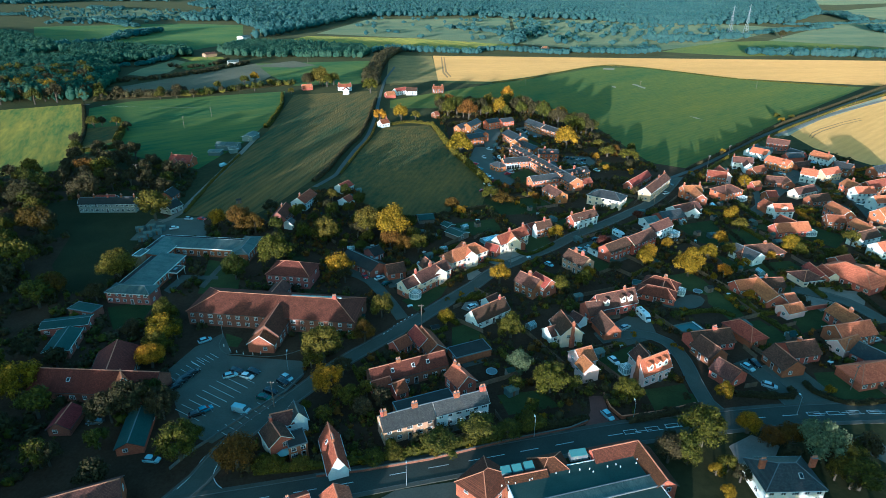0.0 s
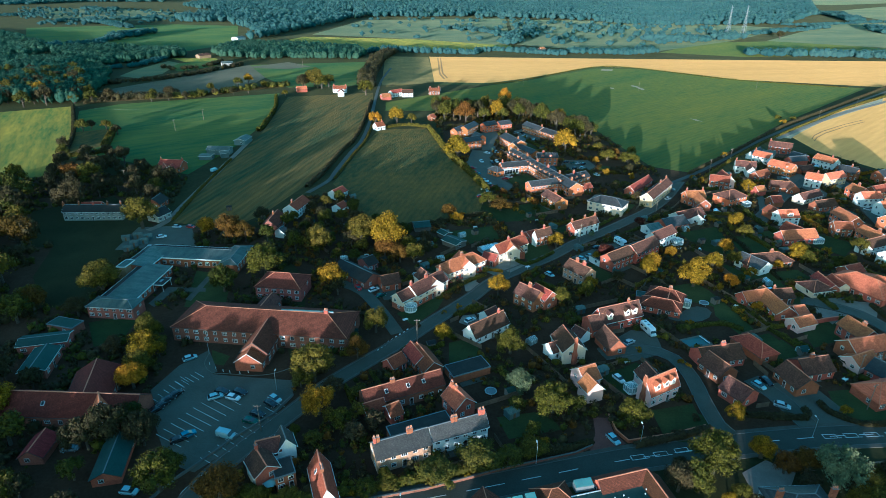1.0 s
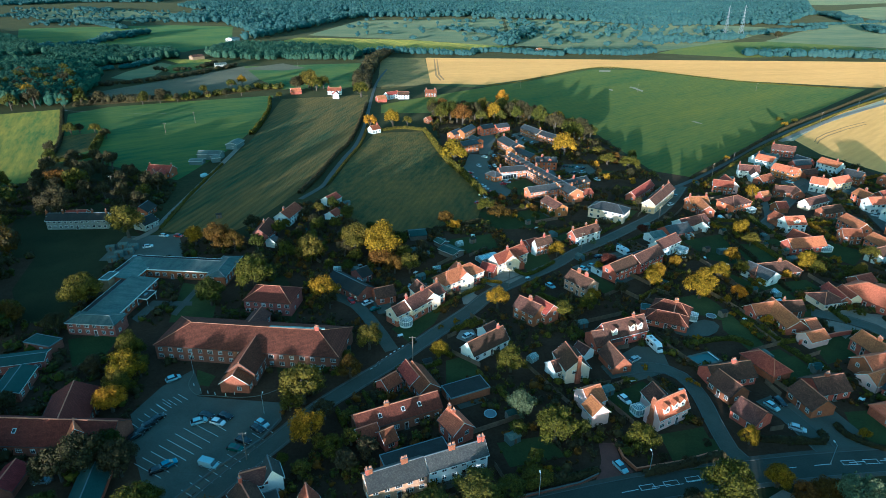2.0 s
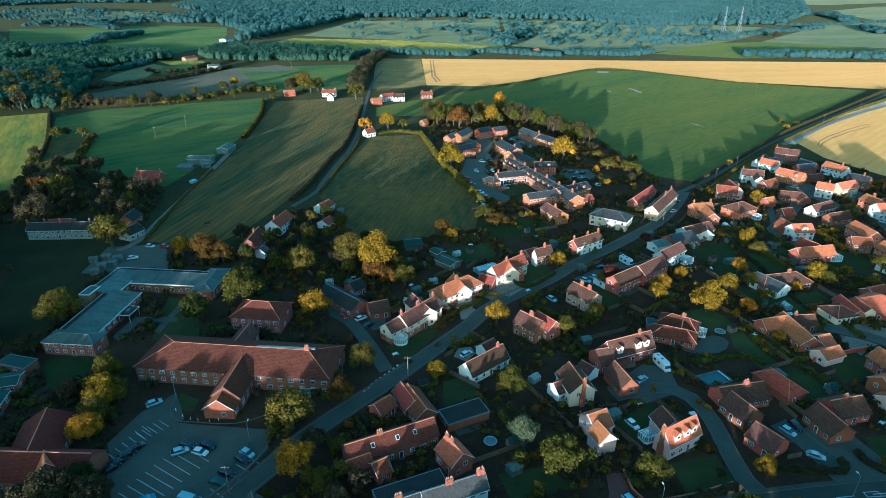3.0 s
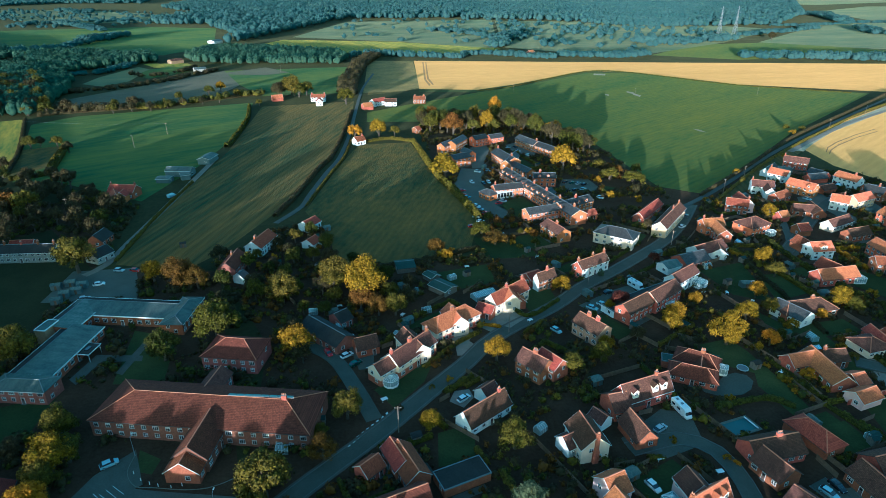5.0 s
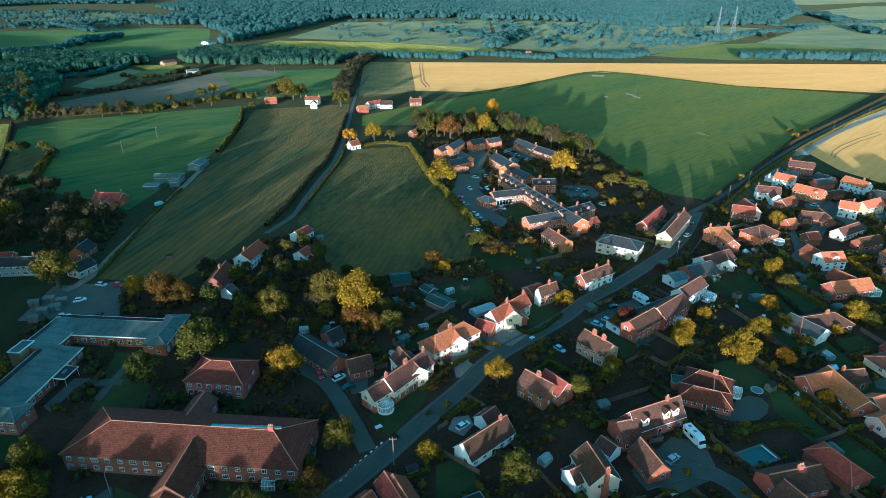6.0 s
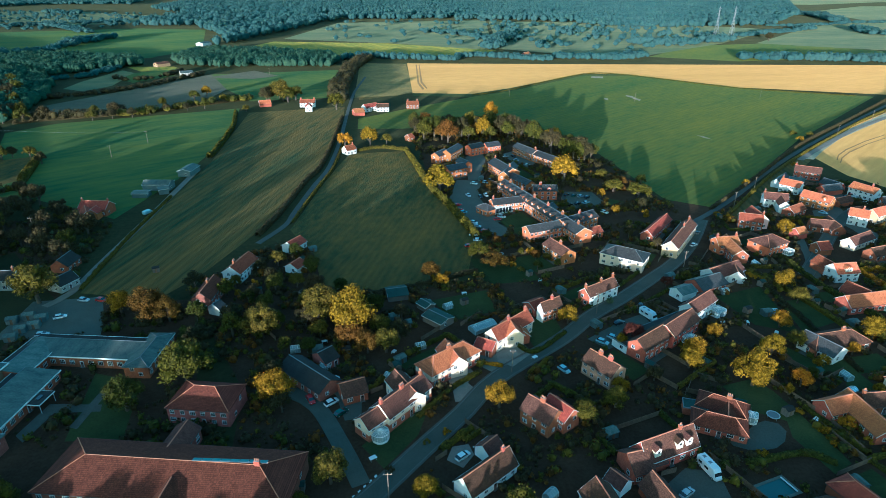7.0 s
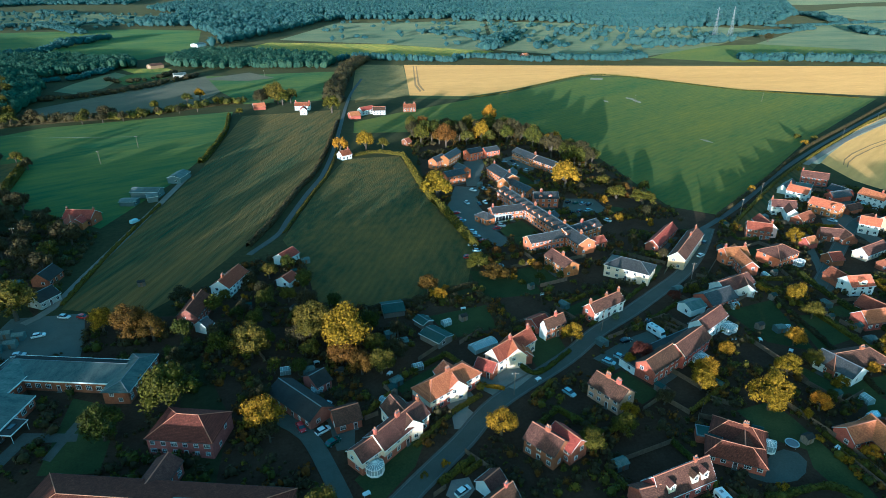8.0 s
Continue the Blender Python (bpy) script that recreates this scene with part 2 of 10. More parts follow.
FIELD = {
    "turf": M_TURF,
    "wheat": crop("ripe_wheat", (0.5, 0.28, 0.075), (0.74, 0.42, 0.125), 0.012, 0.35, 6, 4, 6, 0.12),
    "wheat_right": crop("cut_stubble", (0.58, 0.33, 0.09), (0.73, 0.425, 0.13), 0.012, 0.3, 7, 41, 6, 0.06),
    # From green to straw, low tones take the shade's teal, high tones sunlit gold.
    "green": crop("green_crop", (0.046, 0.09, 0.028), (0.15, 0.142, 0.021), 0.012, 0.3, 5, 40, 4, 0.1),
    "hay": crop("mown_hay_sun_streaks", (0.026, 0.054, 0.025), (0.2, 0.128, 0.033), 0.035, 0.3, 9, 78, 3.6, 0.2, relief=0.6),
    "pasture": crop("pasture_grass_sun_streaks", (0.026, 0.076, 0.031), (0.13, 0.142, 0.028), 0.016, 0.2, 5, 35, relief=0.3),
    "meadow": crop("rough_meadow_sun_streaks", (0.02, 0.048, 0.023), (0.18, 0.12, 0.028), 0.016, 0.25, 2.2, 74, 3.0, 0.14, relief=0.55),
    "straw": crop("straw_field_sun_bands", (0.07, 0.12, 0.03), (0.36, 0.27, 0.034), 0.06, 0.3, 6, 116, 11, 0.1, relief=0.12),
    "fallow": crop("bare_fallow", (0.09, 0.09, 0.062), (0.15, 0.135, 0.09), 0.02, 0.35, 4, 15, 4, 0.2),
    "dry": crop("dry_tussock_field", (0.12, 0.12, 0.05), (0.34, 0.24, 0.08), 0.05, 0.35, 1.5, 30, 3.5, 0.3),
    "pale": crop("pale_pasture", (0.075, 0.11, 0.065), (0.19, 0.185, 0.09), 0.008, 0.06, 3, 10, 9, 0.15),
}
LEAF = {
    "green": surface("leaves_green", (0.02, 0.024, 0.006), (0.105, 0.098, 0.01), 0.3, 3.0, 0.7, leaf=True, spread=0.18, spec=0.1),
    "olive": surface("leaves_olive", (0.025, 0.026, 0.006), (0.15, 0.122, 0.01), 0.3, 3.0, 0.7, leaf=True, spread=0.18, spec=0.1),
    "yellow": surface("leaves_yellow", (0.05, 0.036, 0.002), (0.34, 0.2, 0.004), 0.3, 3.0, 0.7, leaf=True, spread=0.14, spec=0.1),
    "orange": surface("leaves_orange", (0.16, 0.07, 0.003), (0.52, 0.26, 0.006), 0.3, 3.0, 0.7, leaf=True, spread=0.12, spec=0.1),
    "brown": surface("leaves_brown", (0.035, 0.021, 0.004), (0.155, 0.082, 0.01), 0.3, 3.0, 0.7, leaf=True, spread=0.16, spec=0.1),
    "dark": surface("leaves_dark", (0.028, 0.023, 0.012), (0.07, 0.058, 0.02), 0.3, 3.0, 0.7, leaf=True, spread=0.16, spec=0.1),
    "grey": surface("leaves_grey_green", (0.06, 0.075, 0.035), (0.15, 0.165, 0.085), 0.3, 3.0, 0.7, leaf=True, spread=0.12, spec=0.1),
    "red": surface("leaves_dark_red", (0.04, 0.012, 0.01), (0.12, 0.035, 0.024), 0.3, 3.0, 0.7, leaf=True, spread=0.12, spec=0.1),
    # Leaf colour lifted towards teal to hold the haze over these woods.
    "shade": surface("leaves_dark_wood_hazed", (0.026, 0.062, 0.047), (0.07, 0.108, 0.062), 0.025, 0.12, 0.9, spread=0.0, spec=0.05),
    # Distance haze is mixed into this leaf colour: paler and bluer than near trees.
    "far": surface("leaves_far_hazed", (0.036, 0.078, 0.08), (0.07, 0.115, 0.106), 0.006, 0.06, 0.9, spread=0.0, spec=0.05),
}
M_BARK = surface("bark", (0.05, 0.04, 0.03), (0.12, 0.1, 0.075), 1.0, 6.0, 0.95, 0.4, 6.0)
# The palest blue puts the sky's reflection into light car paint.
PAINT = {
    "white": (0.75, 0.75, 0.74), "silver": (0.45, 0.47, 0.49), "blue": (0.12, 0.22, 0.32), "sky_tinted": (0.42, 0.52, 0.56), "black": (0.02, 0.02, 0.022),
    "red": (0.35, 0.03, 0.03), "grey": (0.14, 0.15, 0.16), "dark_green": (0.03, 0.07, 0.05),
}
PAINT = {k: plain("car_paint_" + k, v, 0.25, spec=0.6, spread=0.05) for k, v in PAINT.items()}


# ================= building blocks =================
class Geo:
    """Collects the faces of one mesh."""

    def __init__(self):
        self.v, self.f, self.k, self.mats = [], [], [], []

    def slot(self, mat):
        if mat not in self.mats:
            self.mats.append(mat)
        return self.mats.index(mat)

    def add(self, verts, faces, mat):
        o, s = len(self.v), self.slot(mat)
        self.v.extend(verts)
        for q in faces:
            self.f.append([i + o for i in q])
            self.k.append(s)

    def box(self, x0, y0, z0, x1, y1, z1, mat, turn=0.0, about=(0, 0)):
        v = [(x, y, z) for z in (z0, z1) for x, y in ((x0, y0), (x1, y0), (x1, y1), (x0, y1))]
        if turn:
            c, s = math.cos(turn), math.sin(turn)
            v = [(about[0] + (x - about[0]) * c - (y - about[1]) * s, about[1] + (x - about[0]) * s + (y - about[1]) * c, z) for x, y, z in v]
        self.add(v, [(3, 2, 1, 0), (4, 5, 6, 7), (0, 1, 5, 4), (1, 2, 6, 5), (2, 3, 7, 6), (3, 0, 4, 7)], mat)

    def prism(self, outline, x0, x1, mat):
        """An outline of (y, z) drawn out along x."""
        n = len(outline)
        v = [(x0, y, z) for y, z in outline] + [(x1, y, z) for y, z in outline]
        self.add(v, [tuple(range(n))[::-1], tuple(range(n, 2 * n))] + [(i, (i + 1) % n, (i + 1) % n + n, i + n) for i in range(n)], mat)

    def slab(self, outline, z0, z1, mat):
        """An outline of (x, y) drawn up."""
        n = len(outline)
        v = [(x, y, z0) for x, y in outline] + [(x, y, z1) for x, y in outline]
        self.add(v, [tuple(range(n))[::-1], tuple(range(n, 2 * n))] + [(i, (i + 1) % n, (i + 1) % n + n, i + n) for i in range(n)], mat)

    def tube(self, a, b, r0, r1, mat, n=7):
        a, b = Vector(a), Vector(b)
        w = (b - a).normalized()
        u = w.orthogonal().normalized()
        t = w.cross(u)
        v = [tuple(p + (u * math.cos(6.2832 * i / n) + t * math.sin(6.2832 * i / n)) * r) for p, r in ((a, r0), (b, r1)) for i in range(n)]
        self.add(v, [tuple(range(n))[::-1], tuple(range(n, 2 * n))] + [(i, (i + 1) % n, (i + 1) % n + n, i + n) for i in range(n)], mat)

    def mesh(self, name):
        me = bpy.data.meshes.new(name)
        me.from_pydata(self.v, [], self.f)
        for m in self.mats:
            me.materials.append(m)
        if len(self.mats) > 1:
            me.polygons.foreach_set("material_index", self.k)
        me.update()
        return me


def part(name, data, parent, label="", m=None):
    ob = new(name, data.mesh(name) if isinstance(data, Geo) else data)
    ob.parent = parent
    if m is not None:
        ob.matrix_basis = m
    return tagged(ob, label)


CACHE = {}
TAKEN, LANES, PLOTS = [], [], []          # footprints of houses, lines of roads, outlines of plots


def window_mesh(w, h):
    """A casement window of one piece: frame, mullions and transom round the panes. It looks along -y."""
    key = ("window", round(w, 1), round(h, 1))
    if key not in CACHE:
        t, n = 0.09, max(2, round(w / 0.6))
        xs, bars = [-w / 2, -w / 2 + t], [True]
        for i in range(1, n):
            x = -w / 2 + w * i / n
            bars += [False, True]
            xs += [x - 0.035, x + 0.035]
        xs += [w / 2 - t, w / 2]
        bars += [False, True]
        zs, rails = [0, t, h * 0.62, h * 0.62 + 0.06, h - t, h], [True, False, True, False, True]
        made = []
        for filled in (False, True):
            g = Geo()
            nx, nz = len(xs), len(zs)
            v = [(x, y, z) for y in (-0.05, 0.05) for z in zs for x in xs]
            solid = lambda i, k: 0 <= i < nx - 1 and 0 <= k < nz - 1 and (bars[i] or rails[k])
            at = lambda i, k, d: d * nx * nz + k * nx + i
            bar, glass = [], []
            for k in range(nz - 1):
                for i in range(nx - 1):
                    q = (at(i, k, 0), at(i + 1, k, 0), at(i + 1, k + 1, 0), at(i, k + 1, 0))
                    if not solid(i, k):
                        glass.append(q)
                        continue
                    bar.append(q)
                    for di, dk, e in ((-1, 0, (0, 3)), (1, 0, (2, 1)), (0, -1, (1, 0)), (0, 1, (3, 2))):
                        if not solid(i + di, k + dk):
                            a, b = q[e[0]], q[e[1]]
                            bar.append((a, b, b + nx * nz, a + nx * nz))
            g.add(v, bar, M_WHITE)
            if filled:
                s = g.slot(M_PANE)
                g.f += [list(q) for q in glass]
                g.k += [s] * len(glass)
            made.append(g.mesh("window"))
        p = Geo()
        p.box(-w / 2 + t, -0.015, t, w / 2 - t, 0.03, h - t, M_PANE)
        CACHE[key] = (made[0], p.mesh("pane"), made[1])
    return CACHE[key]


def put_window(parent, m, w=1.2, h=1.2):
    f, p, whole = window_mesh(w, h)
    if parent.matrix_basis.translation.y > 235:
        return part("window", whole, parent, m=m)
    ob = part("window", f, parent, m=m)
    part("pane", p, ob)
    return ob


def door_mesh():
    if "door" not in CACHE:
        g = Geo()
        g.box(-0.55, -0.05, 0, 0.55, 0.05, 2.15, M_WHITE)
        g.box(-0.44, -0.08, 0.05, 0.44, -0.05, 2.03, M_DOOR)
        g.box(-0.28, -0.09, 1.35, 0.28, -0.08, 1.85, M_PANE)
        g.box(-0.7, -0.5, -0.02, 0.7, -0.05, 0.12, M_KERB)
        CACHE["door"] = g.mesh("door")
    return CACHE["door"]


def chimney_mesh(mat, h, wide):
    key = ("chimney", mat.name, round(h, 1), wide)
    if key not in CACHE:
        g = Geo()
        w = 1.3 if wide else 0.75
        g.box(-w / 2, -0.33, -1.2, w / 2, 0.33, h - 0.25, mat)
        g.box(-w / 2 - 0.07, -0.4, h - 0.25, w / 2 + 0.07, 0.4, h - 0.1, mat)
        g.box(-w / 2 - 0.02, -0.35, h - 0.1, w / 2 + 0.02, 0.35, h, M_LEAD)
        q = Geo()
        q.tube((0, 0, 0), (0, 0, 0.55), 0.15, 0.12, M_POT, 8)
        CACHE[key] = (g.mesh("chimney"), q.mesh("chimney_pot"))
    return CACHE[key]


def put_chimney(parent, x, y, z, mat, h=1.5, wide=False, turn=0):
    stack, pot = chimney_mesh(mat, h, wide)
    ob = part("chimney", stack, parent, m=pose(x, y, z, 0, 0, turn))
    for dx in ((-0.42, 0.0, 0.42) if wide else (-0.17, 0.17)):
        part("chimney_pot", pot, ob, m=pose(dx, 0, h))


def house(label, x, y, turn, length, width, eaves, ridge, roof="gable", wall="brick", tile="red", chimneys=(), dormers=(), windows=2.9,
          trim=None, door=None, ends=1, name="house", category="house", solar=False, skylights=(), lower=None, back=True, gable_wall=None):
    """A house with its ridge along local x and its front along -y. chimneys: places along the ridge from -1 to 1."""
    ob = new(name)
    ob.matrix_basis = pose(x, y, 0, 0, 0, turn)
    tagged(ob, label, category, "village buildings")
    L, W = length / 2, width / 2
    TAKEN.append((x, y, math.cos(radians(turn)), math.sin(radians(turn)), L, W))
    wm, tm = WALL[wall], TILE[tile]
    pitch = (ridge - eaves) / W
    over, thick = 0.35, 0.16
    g = Geo()
    if roof == "gable":
        g.prism([(-W, 0), (W, 0), (W, eaves), (0, ridge - 0.02), (-W, eaves)], -L, L, wm)
    else:
        g.box(-L, -W, 0, L, W, eaves, wm)
    if lower:
        g.box(-L - 0.03, -W - 0.03, 0, L + 0.03, W + 0.03, eaves * 0.5, WALL[lower])
    if gable_wall and roof == "gable":
        for s in (-1, 1):
            g.prism([(-W - 0.02, 0), (W + 0.02, 0), (W + 0.02, eaves), (0, ridge - 0.05), (-W - 0.02, eaves)], s * L, s * (L + 0.04), WALL[gable_wall])
    part("wall", g, ob)
    r = Geo()
    ye, ze = W + over, eaves - over * pitch
    if roof == "gable":
        v = 0.25
        r.prism([(-ye, ze), (0, ridge), (0, ridge + thick), (-ye, ze + thick)], -L - v, L + v, tm)
        r.prism([(0, ridge), (ye, ze), (ye, ze + thick), (0, ridge + thick)], -L - v, L + v, tm)
        part("roof", r, ob)
        if trim != "none":
            tmat = {"white": M_WHITE, "cream": M_CREAMTRIM, "dark": M_DARKTRIM}[trim or ("dark" if wall.startswith("brick") and tile in ("brown", "plum", "maroon", "dark", "slate", "felt") else "white")]
            for s in (-1, 1):
                b = Geo()
                x0, x1 = sorted((s * (L + v), s * (L + v + 0.05)))
                b.prism([(-ye - 0.02, ze - 0.04), (0, ridge - 0.04), (ye + 0.02, ze - 0.04), (ye + 0.02, ze + thick - 0.03), (0, ridge + thick - 0.03), (-ye - 0.02, ze + thick - 0.03)], x0, x1, tmat)
                part("bargeboard", b, ob)
        c = Geo()
        c.prism([(-0.16, ridge + thick - 0.1), (0.16, ridge + thick - 0.1), (0.1, ridge + thick + 0.06), (-0.1, ridge + thick + 0.06)], -L - v, L + v, M_RIDGE if tile in ("red", "orange", "brown", "plum", "maroon") else M_LEAD)
        part("ridge_tiles", c, ob)
    elif roof == "hip":
        hx = max(0.02, L - W)
        xe = L + over
        v = [(-xe, -ye, ze), (xe, -ye, ze), (xe, ye, ze), (-xe, ye, ze), (-xe, -ye, ze + thick), (xe, -ye, ze + thick), (xe, ye, ze + thick), (-xe, ye, ze + thick),
             (-hx, 0, ridge + thick), (hx, 0, ridge + thick)]
        r.add(v, [(3, 2, 1, 0), (0, 1, 5, 4), (1, 2, 6, 5), (2, 3, 7, 6), (3, 0, 4, 7), (4, 5, 9, 8), (5, 6, 9), (6, 7, 8, 9), (7, 4, 8)], tm)
        part("roof", r, ob)
        c = Geo()
        rm = M_RIDGE if tile in ("red", "orange", "brown", "plum", "maroon") else M_LEAD
        for a, b in (((-xe, -ye, ze), (-hx, 0, ridge)), ((-xe, ye, ze), (-hx, 0, ridge)), ((xe, -ye, ze), (hx, 0, ridge)), ((xe, ye, ze), (hx, 0, ridge)), ((-hx, 0, ridge), (hx + 0.01, 0, ridge))):
            c.tube((a[0], a[1], a[2] + thick), (b[0], b[1], b[2] + thick), 0.11, 0.11, rm, 5)
        part("ridge_tiles", c, ob)
    else:
        r.box(-L, -W, eaves - 0.05, L, W, eaves + 0.06, tm)
        part("roof", r, ob)
        c = Geo()
        for q in ((-L - 0.12, -W - 0.12, L + 0.12, -W + 0.1), (-L - 0.12, W - 0.1, L + 0.12, W + 0.12), (-L - 0.12, -W + 0.1, -L + 0.1, W - 0.1), (L - 0.1, -W + 0.1, L + 0.12, W - 0.1)):
            c.box(q[0], q[1], eaves - 0.2, q[2], q[3], eaves + 0.16, M_WHITE if trim == "white" else M_LEAD)
        part("parapet", c, ob)
    if roof != "flat":
        for s in (-1, 1):
            gu = Geo()
            gu.box(-L - 0.2, s * (ye + 0.06) - 0.06, ze - 0.04, L + 0.2, s * (ye + 0.06) + 0.06, ze + 0.07, M_WHITE if trim == "white" or (trim is None and not wall.startswith("brick")) else M_DARKTRIM)
            part("gutter", gu, ob)
    floors = [0.95] if eaves < 3.9 else ([0.85, min(3.2, eaves - 1.45)] if eaves < 7 else [0.9, 3.6, 6.3])
    n = max(1, round(length / windows)) if windows else 0
    dn = door if door is not None else (n // 2 if n > 1 else -1)
    for k, z in enumerate(floors):
        h = min(1.25, eaves - z - 0.25)
        for i in range(n):
            px = -L + length * (i + 0.5) / n
            if k == 0 and i == dn:
                part("door", door_mesh(), ob, m=pose(px, -W, 0))
            else:
                put_window(ob, pose(px, -W - 0.02, z), 1.2 if (i + k) % 3 else 1.6, h)
            if back and i % 3 == k % 2 and y < 260:
                put_window(ob, pose(px, W + 0.02, z, 0, 0, 180), 1.2, h)
        for s in ((-1, 1) if ends else ()):
            if width > 5:
                put_window(ob, pose(s * (L + (0.06 if gable_wall else 0.02)), width * 0.16 * (1 if k else -1), z, 0, 0, 90 * s), 1.2 if ends == 1 else 0.9, h)
    for cx in chimneys:
        if abs(cx) > 0.985 and roof == "gable":
            st = Geo()
            st.prism([(-0.75, 0), (0.75, 0), (0.75, eaves * 0.75), (0.42, eaves), (0.42, ridge + 1.3), (-0.42, ridge + 1.3), (-0.42, eaves), (-0.75, eaves * 0.75)], *sorted((cx * L, math.copysign(L + 0.75, cx))), WALL["brick"])
            stack = part("chimney", st, ob)
            for dy in (-0.2, 0.2):
                part("chimney_pot", chimney_mesh(WALL["brick"], 1.5, False)[1], stack, m=pose(math.copysign(L + 0.4, cx), dy, ridge + 1.3))
            continue
        put_chimney(ob, cx * L * 0.97, 0, ridge, WALL["brick"], 1.5 if eaves > 4 else 1.2, abs(cx) < 0.93 and width > 6.5, 90 if abs(cx) > 0.93 else 0)
    for dx in dormers:
        d = Geo()
        zz = eaves + 0.62 * (ridge - eaves)
        yf, dw = -W + 0.35, 0.95
        d.prism([(-dw, eaves - 0.2), (dw, eaves - 0.2), (dw, zz), (0, zz + 0.75), (-dw, zz)], -0.05, W * 0.9, wm if wall == "brick_orange" else (M_CREAMTRIM if wall != "brick" or trim == "white" else wm))
        for sgn in (-1, 1):
            d.prism([(sgn * (dw + 0.2), zz - 0.16), (0, zz + 0.78), (0, zz + 0.9), (sgn * (dw + 0.2), zz - 0.04)], -0.2, W * 0.95, tm)
        dob = part("dormer", d, ob, m=pose(dx * L, yf, 0, 0, 0, 90))
        part("window", window_mesh(1.0, 1.0)[2], dob, m=pose(-0.08, 0, zz - 1.05, 0, 0, -90))
    for sx in skylights:
        k = Geo()
        k.box(-0.45, -0.6, 0, 0.45, 0.6, 0.12, M_WHITE)
        k.box(-0.36, -0.5, 0.12, 0.36, 0.5, 0.14, M_PANE)
        part("skylight", k, ob, m=pose(sx * L, -W * 0.5, (eaves + ridge) / 2 + thick, math.degrees(math.atan(pitch))))
    if solar:
        k = Geo()
        k.box(-1.6, -0.9, 0, 1.6, 0.9, 0.08, M_SOLAR)
        part("solar_panel", k, ob, m=pose(0, -W * 0.45, eaves + 0.55 * (ridge - eaves) + thick + 0.05, math.degrees(math.atan(pitch))))
    return ob


def flat_slab(name, label, pts, mat, z, kind="structure", category="", thick=0.3):
    PLOTS.append(pts)
    g = Geo()
    g.slab(pts, z - thick, z, mat)
    c = sum((q for q in g.mesh(name).polygons[1].normal), 0)
    if c < 0:
        g = Geo()
        g.slab(pts[::-1], z - thick, z, mat)
    ob = new(name, g.mesh(name))
    return tagged(ob, label, category or name, kind=kind)


def smooth(pts, step=4.0):
    """A gliding line through the points."""
    p = [Vector(q) for q in pts]
    p = [p[0] * 2 - p[1]] + p + [p[-1] * 2 - p[-2]]
    out = []
    for i in range(1, len(p) - 2):
        n = max(1, int((p[i + 1] - p[i]).length / step))
        for k in range(n):
            t = k / n
            out.append(0.5 * (2 * p[i] + (p[i + 1] - p[i - 1]) * t + (2 * p[i - 1] - 5 * p[i] + 4 * p[i + 1] - p[i + 2]) * t * t + (3 * p[i] - p[i - 1] - 3 * p[i + 1] + p[i + 2]) * t ** 3))
    return out + [p[-2]]


def offset(line, d):
    out = []
    for i, q in enumerate(line):
        w = (line[min(i + 1, len(line) - 1)] - line[max(i - 1, 0)]).normalized()
        out.append(Vector((q.x - w.y * d, q.y + w.x * d)))
    return out


def ribbon(g, line, d0, d1, z0, z1, mat):
    """A strip between two offsets of a line, with its thickness."""
    a, b = offset(line, d0), offset(line, d1)
    n = len(a)
    v = [(q.x, q.y, z1) for q in a] + [(q.x, q.y, z1) for q in b] + [(q.x, q.y, z0) for q in a] + [(q.x, q.y, z0) for q in b]
    f = []
    for i in range(n - 1):
        f += [(i + n, i + 1 + n, i + 1, i), (i, i + 1, i + 1 + 2 * n, i + 2 * n), (i + 1 + n, i + n, i + 3 * n, i + 1 + 3 * n)]
    g.add(v, f, mat)


def road(label, pts, width, z=0.06, mat=None, kerbs=True, dash=None, pavement=0.0, name="road"):
    line = smooth(pts)
    LANES.append((line, width / 2 + (pavement or 0.3)))
    g = Geo()
    ribbon(g, line, -width / 2, width / 2, z - 0.3, z, mat or M_ASPHALT)
    ob = tagged(new(name, g.mesh(name)), label, "road", kind="structure")
    if kerbs:
        for s in (-1, 1):
            k = Geo()
            ribbon(k, line, s * width / 2 if s > 0 else -width / 2 - 0.15, width / 2 + 0.15 if s > 0 else -width / 2, -0.1, z + 0.11, M_KERB)
            part("kerb", k, ob)
            if pavement:
                k = Geo()
                lo, hi = width / 2 + 0.15, width / 2 + 0.15 + pavement
                ribbon(k, line, lo if s > 0 else -hi, hi if s > 0 else -lo, -0.1, z + 0.1, M_PAVE)
                part("pavement", k, ob)
    if dash:
        on, off = dash
        d = 0.0
        for i in range(len(line) - 1):
            if d % (on + off) < on:
                k = Geo()
                ribbon(k, line[i:i + 2], -0.09, 0.09, z - 0.02, z + 0.016, M_LINE)
                part("road_marking", k, ob)
            d += (line[i + 1] - line[i]).length
    return ob


# ================= trees, hedges, woods =================
def ico():
    bm = bmesh.new()
    bmesh.ops.create_icosphere(bm, subdivisions=1, radius=1)
    v = np.array([q.co[:] for q in bm.verts])
    f = np.array([[q.index for q in p.verts] for p in bm.faces])
    bm.free()
    return v, f


ICO_V, ICO_F = ico()


